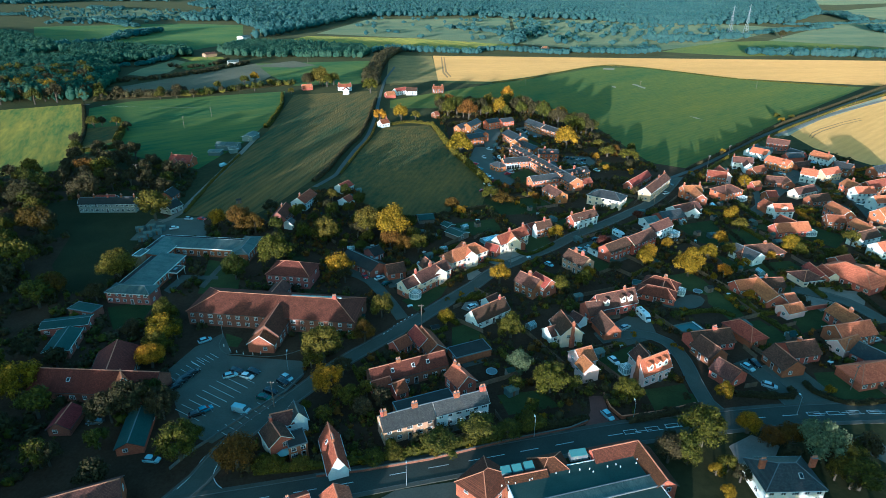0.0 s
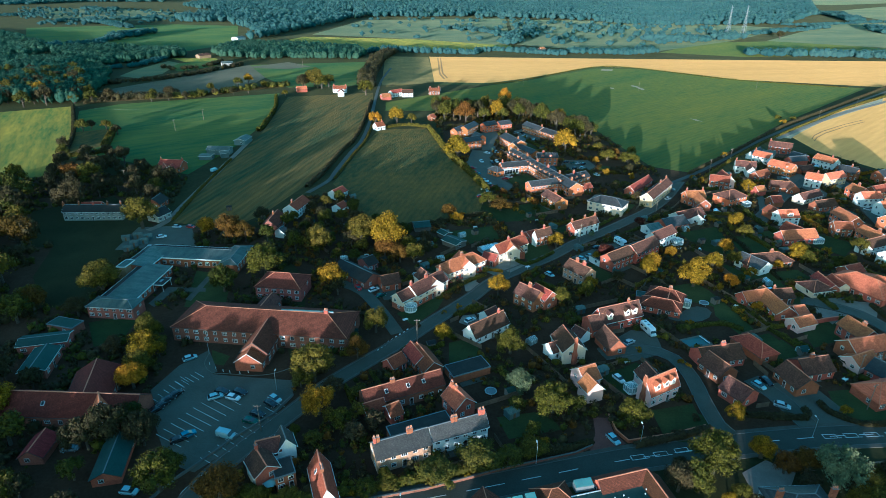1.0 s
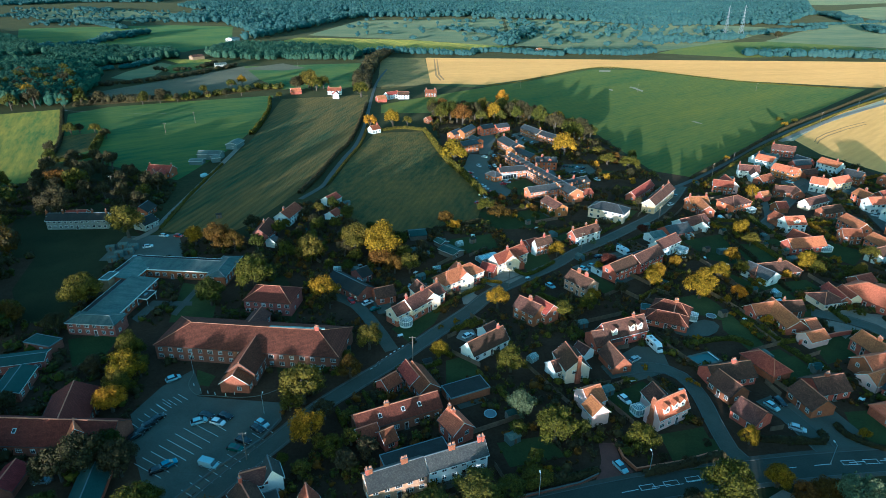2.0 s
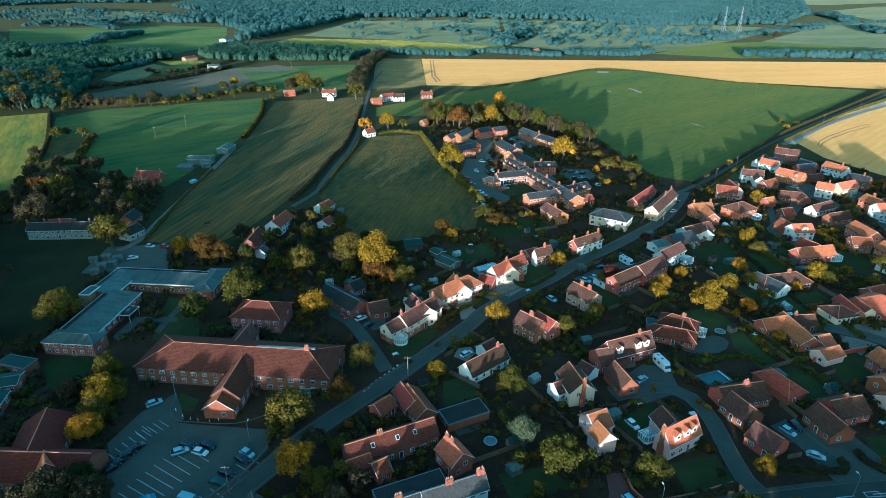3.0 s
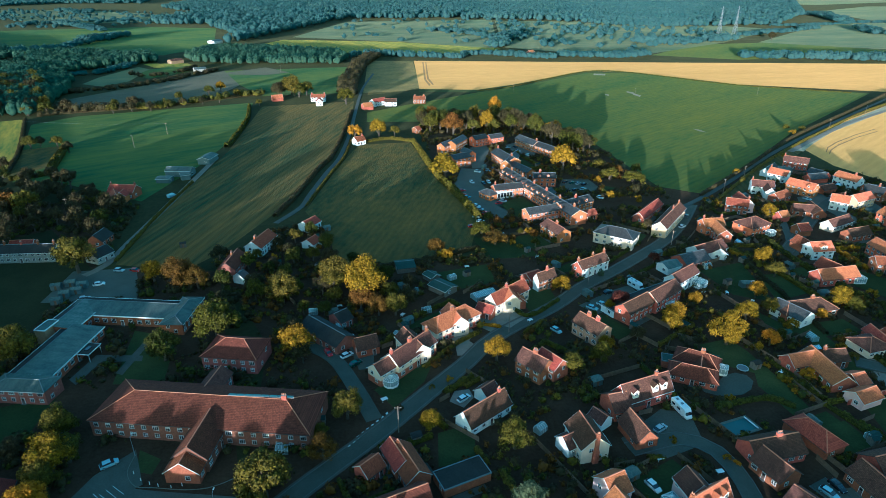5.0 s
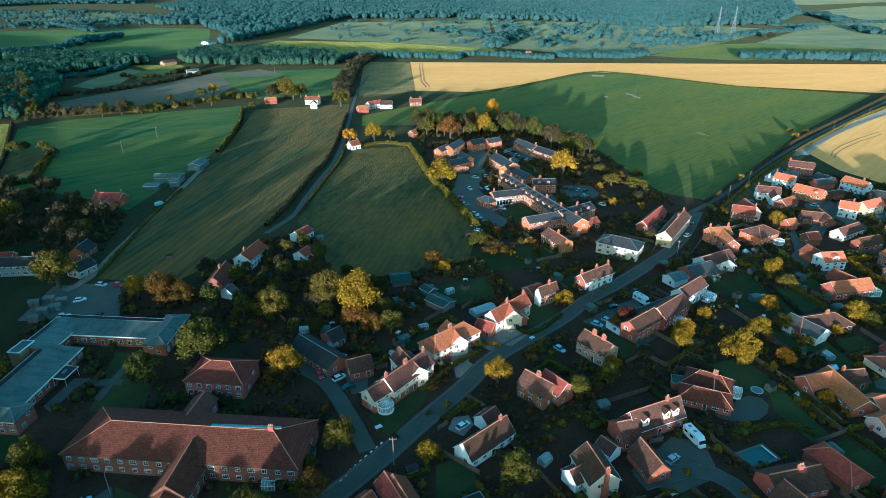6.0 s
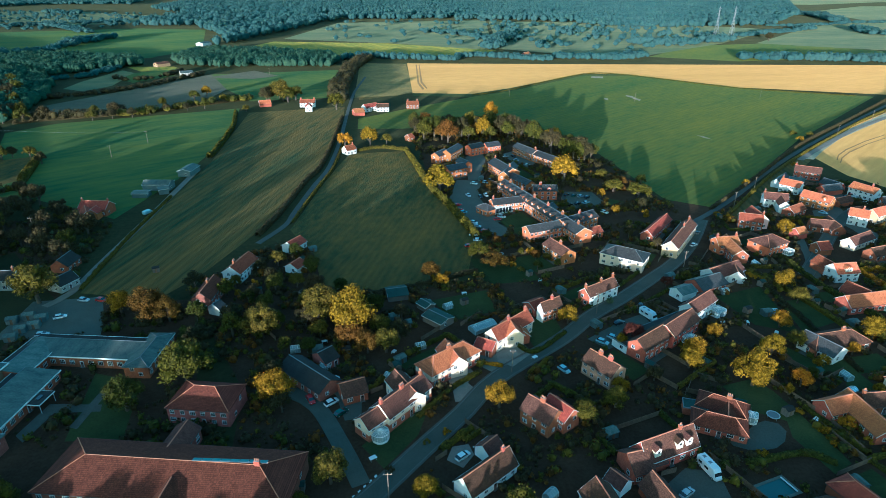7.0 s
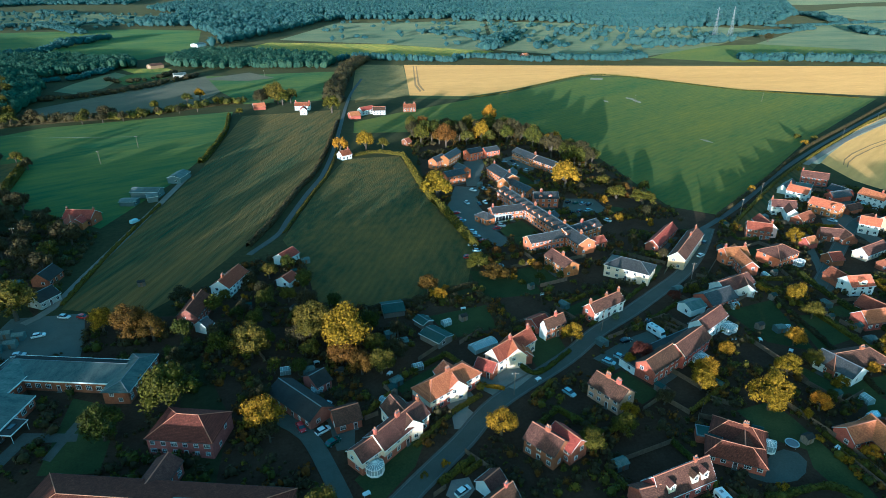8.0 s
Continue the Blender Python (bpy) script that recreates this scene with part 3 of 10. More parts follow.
def cards(centres, normals, sizes, rng):
    """Small four-cornered leaf sprays at the given places."""
    n = len(centres)
    nrm = normals / np.linalg.norm(normals, axis=1)[:, None]
    ref = rng.normal(size=(n, 3))
    u = np.cross(nrm, ref)
    u /= np.linalg.norm(u, axis=1)[:, None] + 1e-9
    w = np.cross(nrm, u)
    s = sizes[:, None]
    asp = rng.uniform(0.55, 1.0, (n, 1))
    v = np.stack([centres - u * s, centres - w * s * asp, centres + u * s * 1.1, centres + w * s * asp + nrm * s * 0.35], 1).reshape(-1, 3)
    return v, np.arange(4 * n).reshape(-1, 4)


def np_mesh(name, chunks, mats, smooth_faces=False):
    """A mesh from (verts, faces, material number) chunks."""
    me = bpy.data.meshes.new(name)
    vs, loops, starts, mi, o, lo = [], [], [], [], 0, 0
    for v, f, k in chunks:
        vs.append(v)
        loops.append((f + o).ravel())
        starts.append(np.arange(len(f)) * f.shape[1] + lo)
        mi.append(np.full(len(f), k))
        o += len(v)
        lo += f.size
    v, lp, st, mi = np.concatenate(vs), np.concatenate(loops), np.concatenate(starts), np.concatenate(mi)
    me.vertices.add(len(v))
    me.vertices.foreach_set("co", v.astype(np.float32).ravel())
    me.loops.add(len(lp))
    me.loops.foreach_set("vertex_index", lp.astype(np.int32))
    me.polygons.add(len(st))
    me.polygons.foreach_set("loop_start", st.astype(np.int32))
    me.polygons.foreach_set("material_index", mi.astype(np.int32))
    for m in mats:
        me.materials.append(m)
    me.update(calc_edges=True)
    return me


def crown_mesh(kind, seed, tall=1.0, leaves=1500, clumps=20, loose=0.45, size=0.062):
    """A crown one metre in radius about its own centre: leaf sprays over many clumps, with gaps between them."""
    rng = np.random.default_rng(seed)
    d = rng.normal(size=(clumps, 3))
    d /= np.linalg.norm(d, axis=1)[:, None]
    d[:, 2] = np.abs(d[:, 2]) * 1.1 - 0.35
    c = d * rng.uniform(0.4, 0.82, (clumps, 1)) * np.array([1, 1, tall])
    r = rng.uniform(0.16, 0.36, clumps)
    pick = rng.choice(clumps, leaves, p=r ** 2 / (r ** 2).sum())
    w = rng.normal(size=(leaves, 3))
    w /= np.linalg.norm(w, axis=1)[:, None]
    out = c[pick] / (np.linalg.norm(c[pick], axis=1)[:, None] + 1e-6)
    w = w + out * 0.55 + np.array([0, 0, 0.15])
    w /= np.linalg.norm(w, axis=1)[:, None]
    p = c[pick] + w * (r[pick] * rng.uniform(1 - loose, 1.25, leaves))[:, None]
    v, f = cards(p, w + rng.normal(size=(leaves, 3)) * 0.5, rng.uniform(0.6, 1.3, leaves) * size, rng)
    chunks = [(v, f, 0)]
    for k in range(clumps):
        chunks.append((c[k] + ICO_V * r[k] * 0.66 * rng.uniform(0.8, 1.1, (len(ICO_V), 1)), ICO_F, 0))
    return np_mesh("crown", chunks, [LEAF[kind]])


def trunk_mesh(seed):
    """A tapered trunk with limbs for a tree one metre in crown radius; the ground lies at -1.08."""
    rng = np.random.default_rng(seed)
    g = Geo()
    g.tube((0, 0, -1.12), (0.02, 0, -0.5), 0.1, 0.075, M_BARK, 8)
    g.tube((0.02, 0, -0.5), (0, 0.03, 0.2), 0.075, 0.03, M_BARK, 7)
    for i in range(6):
        a = rng.uniform(0, 6.28)
        z = rng.uniform(-0.75, -0.2)
        e = rng.uniform(0.4, 0.62)
        g.tube((0.01, 0, z), (math.cos(a) * e, math.sin(a) * e, z + rng.uniform(0.3, 0.6)), 0.045, 0.012, M_BARK, 5)
    return g.mesh("trunk")


TREE_WORD = {"green": "broad green", "olive": "olive-green", "yellow": "yellowing", "orange": "orange autumn", "brown": "brown-leaved", "dark": "dark green",
             "grey": "pale grey-green", "red": "dark red-leaved"}
tree_count = [0]


def tree(x, y, r, kind="green", stretch=1.0, where="among the gardens"):
    """A tree with crown radius r."""
    tree_count[0] += 1
    i = tree_count[0] % 4
    near = y < 330
    key = (kind, i, near)
    if key not in CACHE:
        CACHE[key] = (crown_mesh(kind, 100 + i + 10 * list(LEAF).index(kind), leaves=4600 if near else 1500, clumps=(42, 34, 48, 38)[i], size=0.042 if near else 0.066), trunk_mesh(200 + i))
    crown, trunk = CACHE[key]
    ob = new("tree")
    ob.matrix_basis = pose(x, y, 1.08 * r * stretch, 0, 0, (tree_count[0] * 137) % 360) @ Matrix.Diagonal((r, r, r * stretch, 1))
    tagged(ob, f"{TREE_WORD[kind]} leafy tree {where}", "tree", "trees")
    part("trunk", trunk, ob)
    part("crown", crown, ob)
    return ob


def bush(x, y, r, kind="green", label="rounded garden shrub in leaf"):
    key = ("bush", kind, int(x * 7 + y) % 3)
    if key not in CACHE:
        CACHE[key] = crown_mesh(kind, 300 + key[2] + 10 * list(LEAF).index(kind), leaves=700, clumps=13, size=0.085)
    ob = new("shrub", CACHE[key])
    ob.matrix_basis = pose(x, y, r * 0.55, 0, 0, (x * 31 + y * 17) % 360) @ Matrix.Diagonal((r, r, r * 0.95, 1))
    return tagged(ob, label, "shrub", "garden shrubs")


def hedge(label, pts, width=1.2, height=1.6, kind="green", uneven=0.25, density=7.0, name="hedge"):
    """A hedge along a line: leaf sprays over a rough body."""
    line = smooth(pts, 1.5)
    rng = np.random.default_rng(int(abs(pts[0][0] * 13 + pts[0][1] * 7)))
    chunks, total = [], sum((b - a).length for a, b in zip(line, line[1:]))
    body = Geo()
    n = int(total * (height * 2 + width) * density / max(0.4, height * 0.35))
    n = min(n, 9000)
    seg = np.array([(a.x, a.y, (b - a).x, (b - a).y) for a, b in zip(line, line[1:])])
    k = rng.integers(0, len(seg), n)
    t = rng.random(n)
    pos = seg[k, :2] + seg[k, 2:] * t[:, None]
    dr = seg[k, 2:] / (np.linalg.norm(seg[k, 2:], axis=1)[:, None] + 1e-9)
    ang = rng.uniform(-0.3, math.pi + 0.3, n)
    lump = 1 + uneven * np.sin(pos[:, 0] * 0.9 + pos[:, 1] * 0.7) * np.sin(pos[:, 0] * 0.31 - pos[:, 1] * 0.43 + 1)
    off, up = np.cos(ang) * width / 2 * lump, (0.3 + 0.7 * np.maximum(0, np.sin(ang)) * rng.uniform(0.6, 1.05, n)) * height * lump
    p = np.stack([pos[:, 0] - dr[:, 1] * off, pos[:, 1] + dr[:, 0] * off, up], 1)
    nr = np.stack([-dr[:, 1] * np.cos(ang), dr[:, 0] * np.cos(ang), np.sin(ang) + 0.2], 1) + rng.normal(size=(n, 3)) * 0.5
    v, f = cards(p, nr, rng.uniform(0.6, 1.3, n) * min(0.6, 0.12 * height + 0.12), rng)
    chunks.append((v, f, 0))
    a, b = offset(line, -width * 0.4), offset(line, width * 0.4)
    m = len(line)
    hh = np.array([height * 0.8 * (1 + uneven * math.sin(q.x * 0.9 + q.y * 0.7) * math.sin(q.x * 0.31 - q.y * 0.43 + 1)) for q in line])
    vv = np.concatenate([np.array([(q.x, q.y, 0) for q in a]), np.array([(q.x, q.y, 0) for q in b]), np.array([(q.x, q.y, h) for q, h in zip(a, hh)]), np.array([(q.x, q.y, h) for q, h in zip(b, hh)])])
    i = np.arange(m - 1)
    ff = np.concatenate([np.stack([i, i + 1, i + 1 + 2 * m, i + 2 * m], 1), np.stack([i + m + 1, i + m, i + 3 * m, i + 1 + 3 * m], 1), np.stack([i + 2 * m, i + 1 + 2 * m, i + 1 + 3 * m, i + 3 * m], 1)])
    chunks.append((vv, ff, 0))
    ob = new(name, np_mesh(name, chunks, [LEAF[kind]]))
    return tagged(ob, label, "hedge", "hedges")


def inside(pts, x, y):
    c = False
    for (x0, y0), (x1, y1) in zip(pts, pts[1:] + pts[:1]):
        if (y0 > y) != (y1 > y) and x < (x1 - x0) * (y - y0) / (y1 - y0) + x0:
            c = not c
    return c


def wood(label, pts, spacing, height, seed, kind="far", lumps=4, name="woodland", crown=0.0):
    """Far woodland as one mass: each crown an uneven body under a coat of leaf sprays."""
    rng = np.random.default_rng(seed)
    xs, ys = [q[0] for q in pts], [q[1] for q in pts]
    n = int((max(xs) - min(xs)) * (max(ys) - min(ys)) / spacing ** 2)
    at = np.array([(x, y) for x, y in zip(rng.uniform(min(xs), max(xs), n), rng.uniform(min(ys), max(ys), n)) if inside(pts, x, y)])
    n = len(at)
    if not n:
        return None
    big = np.array([1 + 0.35 * noise.noise((x * 0.012, y * 0.012, seed)) for x, y in at])
    h = height * rng.uniform(0.78, 1.1, n) * big
    r = (crown / 0.55 if crown else spacing) * rng.uniform(0.4, 0.7, n)
    chunks = []
    body = np.stack([at[:, 0], at[:, 1], h * 0.5], 1)[:, None, :] + ICO_V[None] * np.stack([r, r, h * 0.5], 1)[:, None, :] * rng.uniform(0.7, 1.05, (n, len(ICO_V), 1))
    chunks.append((body.reshape(-1, 3), (ICO_F[None] + (np.arange(n) * len(ICO_V))[:, None, None]).reshape(-1, 3), 0))
    q = lumps * 10
    w = rng.normal(size=(n * q, 3))
    w[:, 2] = np.abs(w[:, 2]) * 1.2 - 0.2
    w /= np.linalg.norm(w, axis=1)[:, None]
    rr, hh = np.repeat(r, q), np.repeat(h, q)
    base = np.stack([np.repeat(at[:, 0], q), np.repeat(at[:, 1], q), hh * 0.5], 1)
    v, f = cards(base + w * np.stack([rr, rr, hh * 0.5], 1) * rng.uniform(0.75, 1.15, (n * q, 1)), w + rng.normal(size=(n * q, 3)) * 0.35 + np.array([0, 0, 0.3]), rr * rng.uniform(0.12, 0.3, n * q), rng)
    chunks.append((v, f, 0))
    return tagged(new(name, np_mesh(name, chunks, [LEAF[kind]])), label, "woodland", kind="stuff")


def tree_line(label, pts, spacing, height, seed, kind="far", width=4.0):
    """A far hedgerow with trees."""
    line = smooth(pts, 20.0)
    a, b = offset(line, -width), offset(line, width)
    return wood(label, [(q.x, q.y) for q in a] + [(q.x, q.y) for q in reversed(b)], spacing, height, seed, kind, 3, "hedgerow", spacing * 0.8)


def free(x, y, margin=0.6):
    """Whether a place lies clear of houses, roads and plots."""
    for hx, hy, cs, sn, L, W in TAKEN:
        dx, dy = x - hx, y - hy
        if abs(dx * cs + dy * sn) < L + margin and abs(dy * cs - dx * sn) < W + margin:
            return False
    for line, half in LANES:
        for q in line:
            if abs(q.x - x) < half + 2.5 and abs(q.y - y) < half + 2.5 and (q.x - x) ** 2 + (q.y - y) ** 2 < (half + 2.2) ** 2:
                return False
    return not any(inside(p, x, y) for p in PLOTS)


def mesh_arrays(me):
    v = np.zeros(len(me.vertices) * 3)
    me.vertices.foreach_get("co", v)
    quads = [tuple(p.vertices) for p in me.polygons]
    return v.reshape(-1, 3), [np.array([q for q in quads if len(q) == n]) for n in (3, 4)]


def grove(pts, spacing, rmin, rmax, seed, kinds=("dark", "green", "dark", "olive"), where="in the dense wood", joined=False):
    """A stand of trees: separate ones, or one mass where they cannot be told apart."""
    rng = random.Random(seed)
    xs, ys = [q[0] for q in pts], [q[1] for q in pts]
    got, chunks = [], []
    for _ in range(int((max(xs) - min(xs)) * (max(ys) - min(ys)) / spacing ** 2 * 3)):
        x, y = rng.uniform(min(xs), max(xs)), rng.uniform(min(ys), max(ys))
        if inside(pts, x, y) and all((x - a) ** 2 + (y - b) ** 2 > spacing ** 2 for a, b in got) and free(x, y, rmin * 0.6):
            got.append((x, y))
            r, kind, tall = rng.uniform(rmin, rmax), rng.choice(kinds), rng.uniform(0.95, 1.3)
            if not joined:
                tree(x, y, r, kind, tall, where)
                continue
            key = ("mass", len(got) % 4)
            if key not in CACHE:
                CACHE[key] = (mesh_arrays(crown_mesh("dark", 700 + key[1], leaves=1100, clumps=30, size=0.072)), mesh_arrays(trunk_mesh(750 + key[1])))
            (cv, cf), (tv, tf) = CACHE[key]
            a = rng.uniform(0, 6.28)
            m = np.array([[math.cos(a), -math.sin(a), 0], [math.sin(a), math.cos(a), 0], [0, 0, tall]]) * r
            at = np.array([x, y, 1.08 * r * tall])
            k = sorted(set(kinds)).index(kind)
            for vv, ff, mi in ((cv, cf, k), (tv, tf, len(set(kinds)))):
                for f in ff:
                    if len(f):
                        used, inv = np.unique(f, return_inverse=True)
                        chunks.append((vv[used] @ m.T + at, inv.reshape(f.shape), mi))
    if joined and chunks:
        tagged(new("woodland", np_mesh("woodland", chunks, [LEAF[k] for k in sorted(set(kinds))] + [M_BARK])), f"dense mass of dark leafy trees {where}", "woodland", kind="stuff")


def undergrowth(label, pts, spacing, rmin, rmax, seed, kinds=("dark", "green", "dark", "olive", "brown")):
    """Low garden growth between the houses, too thick to count, as one mass."""
    rng = np.random.default_rng(seed)
    xs, ys = [q[0] for q in pts], [q[1] for q in pts]
    n = int((max(xs) - min(xs)) * (max(ys) - min(ys)) / spacing ** 2)
    at = [(x, y) for x, y in zip(rng.uniform(min(xs), max(xs), n), rng.uniform(min(ys), max(ys), n))
          if noise.noise((x * 0.06, y * 0.06, seed)) > -0.07 and inside(pts, x, y) and free(x, y)]
    if not at:
        return None
    n = len(at)
    r = rmin + (rmax * 1.5 - rmin) * rng.uniform(0, 1, n) ** 2.2
    p = np.column_stack([np.array(at), r * 0.5])
    kind = rng.integers(0, len(kinds), n)
    chunks = []
    for k in range(len(kinds)):
        sel = kind == k
        m = sel.sum()
        if not m:
            continue
        body = p[sel][:, None, :] + ICO_V[None] * r[sel][:, None, None] * 0.72 * rng.uniform(0.7, 1.2, (m, len(ICO_V), 1))
        chunks.append((body.reshape(-1, 3), (ICO_F[None] + (np.arange(m) * len(ICO_V))[:, None, None]).reshape(-1, 3), k))
        q = 22
        w = rng.normal(size=(m * q, 3))
        w[:, 2] = np.abs(w[:, 2])
        w /= np.linalg.norm(w, axis=1)[:, None]
        rr = np.repeat(r[sel], q)
        v, f = cards(np.repeat(p[sel], q, 0) + w * (rr * rng.uniform(0.6, 1.1, m * q))[:, None], w + rng.normal(size=(m * q, 3)) * 0.5, rr * rng.uniform(0.16, 0.32, m * q), rng)
        chunks.append((v, f, k))
    return tagged(new("undergrowth", np_mesh("undergrowth", chunks, [LEAF[k] for k in kinds])), label, "undergrowth", kind="stuff")


# ================= vehicles, fences, poles, small buildings =================
def car_meshes(kind, colour):
    key = ("car", kind, colour)
    if key in CACHE:
        return CACHE[key]
    paint = PAINT[colour]
    g, w = Geo(), Geo()

    def loft(sections, mat, geo):
        """sections: (x, half width, low z, high z, half width at the top)."""
        v = []
        for x, hw, z0, z1, tw in sections:
            zm = z0 + (z1 - z0) * 0.6
            v += [(x, -hw * 0.94, z0), (x, -hw, zm), (x, -tw, z1), (x, tw, z1), (x, hw, zm), (x, hw * 0.94, z0)]
        n = len(sections)
        f = [tuple(range(6))[::-1], tuple(range(6 * (n - 1), 6 * n))]
        for i in range(n - 1):
            for k in range(6):
                a, b = 6 * i + k, 6 * i + (k + 1) % 6
                f.append((a, b, b + 6, a + 6))
        geo.add(v, f, mat)

    if kind == "car":
        loft([(-2.1, 0.72, 0.4, 0.82, 0.66), (-1.95, 0.85, 0.28, 0.95, 0.8), (-1.2, 0.88, 0.25, 0.98, 0.82), (0.9, 0.88, 0.25, 0.95, 0.82), (1.7, 0.85, 0.27, 0.82, 0.76), (2.1, 0.7, 0.36, 0.66, 0.62)], paint, g)
        loft([(-1.35, 0.72, 1.36, 1.42, 0.6), (-0.9, 0.7, 1.4, 1.48, 0.62), (0.1, 0.7, 1.4, 1.48, 0.6), (0.4, 0.68, 1.36, 1.42, 0.58)], paint, g)
        loft([(-1.98, 0.74, 0.93, 0.96, 0.7), (-1.45, 0.8, 0.93, 1.4, 0.63), (0.4, 0.8, 0.93, 1.4, 0.62), (1.15, 0.78, 0.9, 0.95, 0.72)], M_PANE, w)
        wheels, r = (-1.3, 1.3), 0.31
        front, back = 2.08, -2.07
    elif kind == "van":
        loft([(-2.45, 0.9, 0.4, 1.85, 0.84), (-2.35, 0.96, 0.3, 1.95, 0.88), (1.2, 0.96, 0.3, 1.95, 0.86), (1.55, 0.95, 0.3, 1.2, 0.86), (2.4, 0.86, 0.36, 0.95, 0.74)], paint, g)
        loft([(1.19, 0.9, 1.22, 1.88, 0.82), (1.24, 0.9, 1.22, 1.86, 0.82), (1.78, 0.86, 1.12, 1.18, 0.8)], M_PANE, w)
        wheels, r = (-1.5, 1.5), 0.34
        front, back = 2.38, -2.44
    else:
        loft([(-3.4, 1.08, 0.5, 2.75, 1.02), (-3.3, 1.14, 0.4, 2.85, 1.06), (1.9, 1.14, 0.4, 2.85, 1.06), (2.5, 1.1, 0.4, 2.3, 0.98), (2.9, 1.0, 0.4, 1.4, 0.9), (3.4, 0.9, 0.45, 1.0, 0.78)], paint, g)
        loft([(2.42, 1.0, 1.5, 2.24, 0.9), (2.6, 0.98, 1.5, 2.1, 0.88), (2.98, 0.94, 1.38, 1.46, 0.86)], M_PANE, w)
        for x0, x1 in ((-2.6, -1.5), (-0.6, 0.7)):
            w.box(x0, -1.15, 1.5, x1, 1.15, 2.1, M_PANE)
        for x0 in (-2.2, -0.2):
            g.box(x0 - 0.35, -0.35, 2.85, x0 + 0.35, 0.35, 2.97, M_LEAD)
        wheels, r = (-2.0, 2.3), 0.36
        front, back = 3.38, -3.39
    tyre = Geo()
    tyre.tube((0, -0.11, 0), (0, 0.11, 0), r, r, M_TYRE, 12)
    rim = Geo()
    rim.tube((0, -0.125, 0), (0, 0.125, 0), r * 0.62, r * 0.62, M_RIM, 10)
    lamp = Geo()
    lamp.box(-0.04, -0.16, -0.07, 0.04, 0.16, 0.07, M_LAMP)
    tail = Geo()
    tail.box(-0.03, -0.1, -0.14, 0.03, 0.1, 0.14, M_RED)
    CACHE[key] = (g.mesh("body"), w.mesh("glazing"), tyre.mesh("wheel"), rim.mesh("rim"), lamp.mesh("headlight"), tail.mesh("tail_light"), wheels, r, front, back)
    return CACHE[key]


CAR_PROTO = {}
COLOUR_WORD = {"white": "white", "silver": "silver", "blue": "blue", "sky_tinted": "sky-tinted pale", "black": "black", "red": "red", "grey": "dark grey", "dark_green": "dark green"}


def vehicle(x, y, turn, colour="silver", kind="car", where="on the street", z=0.07):
    word = {"car": "hatchback car", "van": "panel van", "motorhome": "motorhome"}[kind]
    label = f"parked {COLOUR_WORD[colour]} {word} {where}"
    m = pose(x, y, z, 0, 0, turn)
    if (kind, colour) in CAR_PROTO:
        return tagged(copy_thing(CAR_PROTO[kind, colour], m), label)
    body, glass, wheel, rim, lamp, tail, wheels, r, front, back = car_meshes(kind, colour)
    ob = new(kind)
    CAR_PROTO[kind, colour] = ob
    ob.matrix_basis = m
    tagged(ob, label, kind, "parked vehicles")
    b = part("body", body, ob)
    part("glazing", glass, ob)
    hw = {"car": 0.78, "van": 0.86, "motorhome": 1.0}[kind]
    for wx in wheels:
        for s in (-1, 1):
            q = part("wheel", wheel, ob, m=pose(wx, s * hw, r))
            part("rim", rim, q)
    for s in (-1, 1):
        part("headlight", lamp, ob, m=pose(front - 0.06, s * hw * 0.72, 0.66 if kind == "car" else 0.85))
        part("tail_light", tail, ob, m=pose(back + 0.05, s * hw * 0.86, 0.78))
    return ob


def fence(label, pts, height=1.7, mat=None, step=1.85, name="fence"):
    """Panels between posts along a line."""
    mat = mat or M_TIMBER
    ob = new(name)
    ob.matrix_basis = pose(pts[0][0], pts[0][1], 0)
    tagged(ob, label, "fence", "garden fences")
    key = ("panel", mat.name, round(height, 1), step)
    if key not in CACHE:
        g, p = Geo(), Geo()
        z = [0.05 + i * (height - 0.1) / 6 for i in range(7)]
        face = [q for i in range(6) for q in ((-0.015, z[i]), (-0.035, z[i + 1]))]
        g.prism([(0.02, z[0])] + [(0.02, z[6])] + face[::-1], 0.05, step - 0.05, mat)
        p.box(-0.05, -0.05, -0.1, 0.05, 0.05, height + 0.06, mat)
        CACHE[key] = (g.mesh("panel"), p.mesh("post"))
    panel, post = CACHE[key]
    for a, b in zip(pts, pts[1:]):
        n = max(1, round(math.dist(a, b) / step))
        ang = math.degrees(math.atan2(b[1] - a[1], b[0] - a[0]))
        for i in range(n):
            m = pose(a[0] + (b[0] - a[0]) * i / n - pts[0][0], a[1] + (b[1] - a[1]) * i / n - pts[0][1], 0, 0, 0, ang)
            part("panel", panel, ob, m=m)
            part("post", post, ob, m=m)
    return ob


def garden_wall(label, pts, height=1.5, mat=None, thick=0.25, name="garden_wall"):
    ob = new(name)
    tagged(ob, label, "wall", "garden walls")
    line = [Vector(q) for q in pts]
    g, c = Geo(), Geo()
    ribbon(g, line, -thick / 2, thick / 2, -0.05, height, mat or M_BRICKWALL)
    ribbon(c, line, -thick / 2 - 0.05, thick / 2 + 0.05, height - 0.02, height + 0.09, M_KERB if mat else M_RIDGE)
    part("wall", g, ob)
    part("coping", c, ob)
    return ob


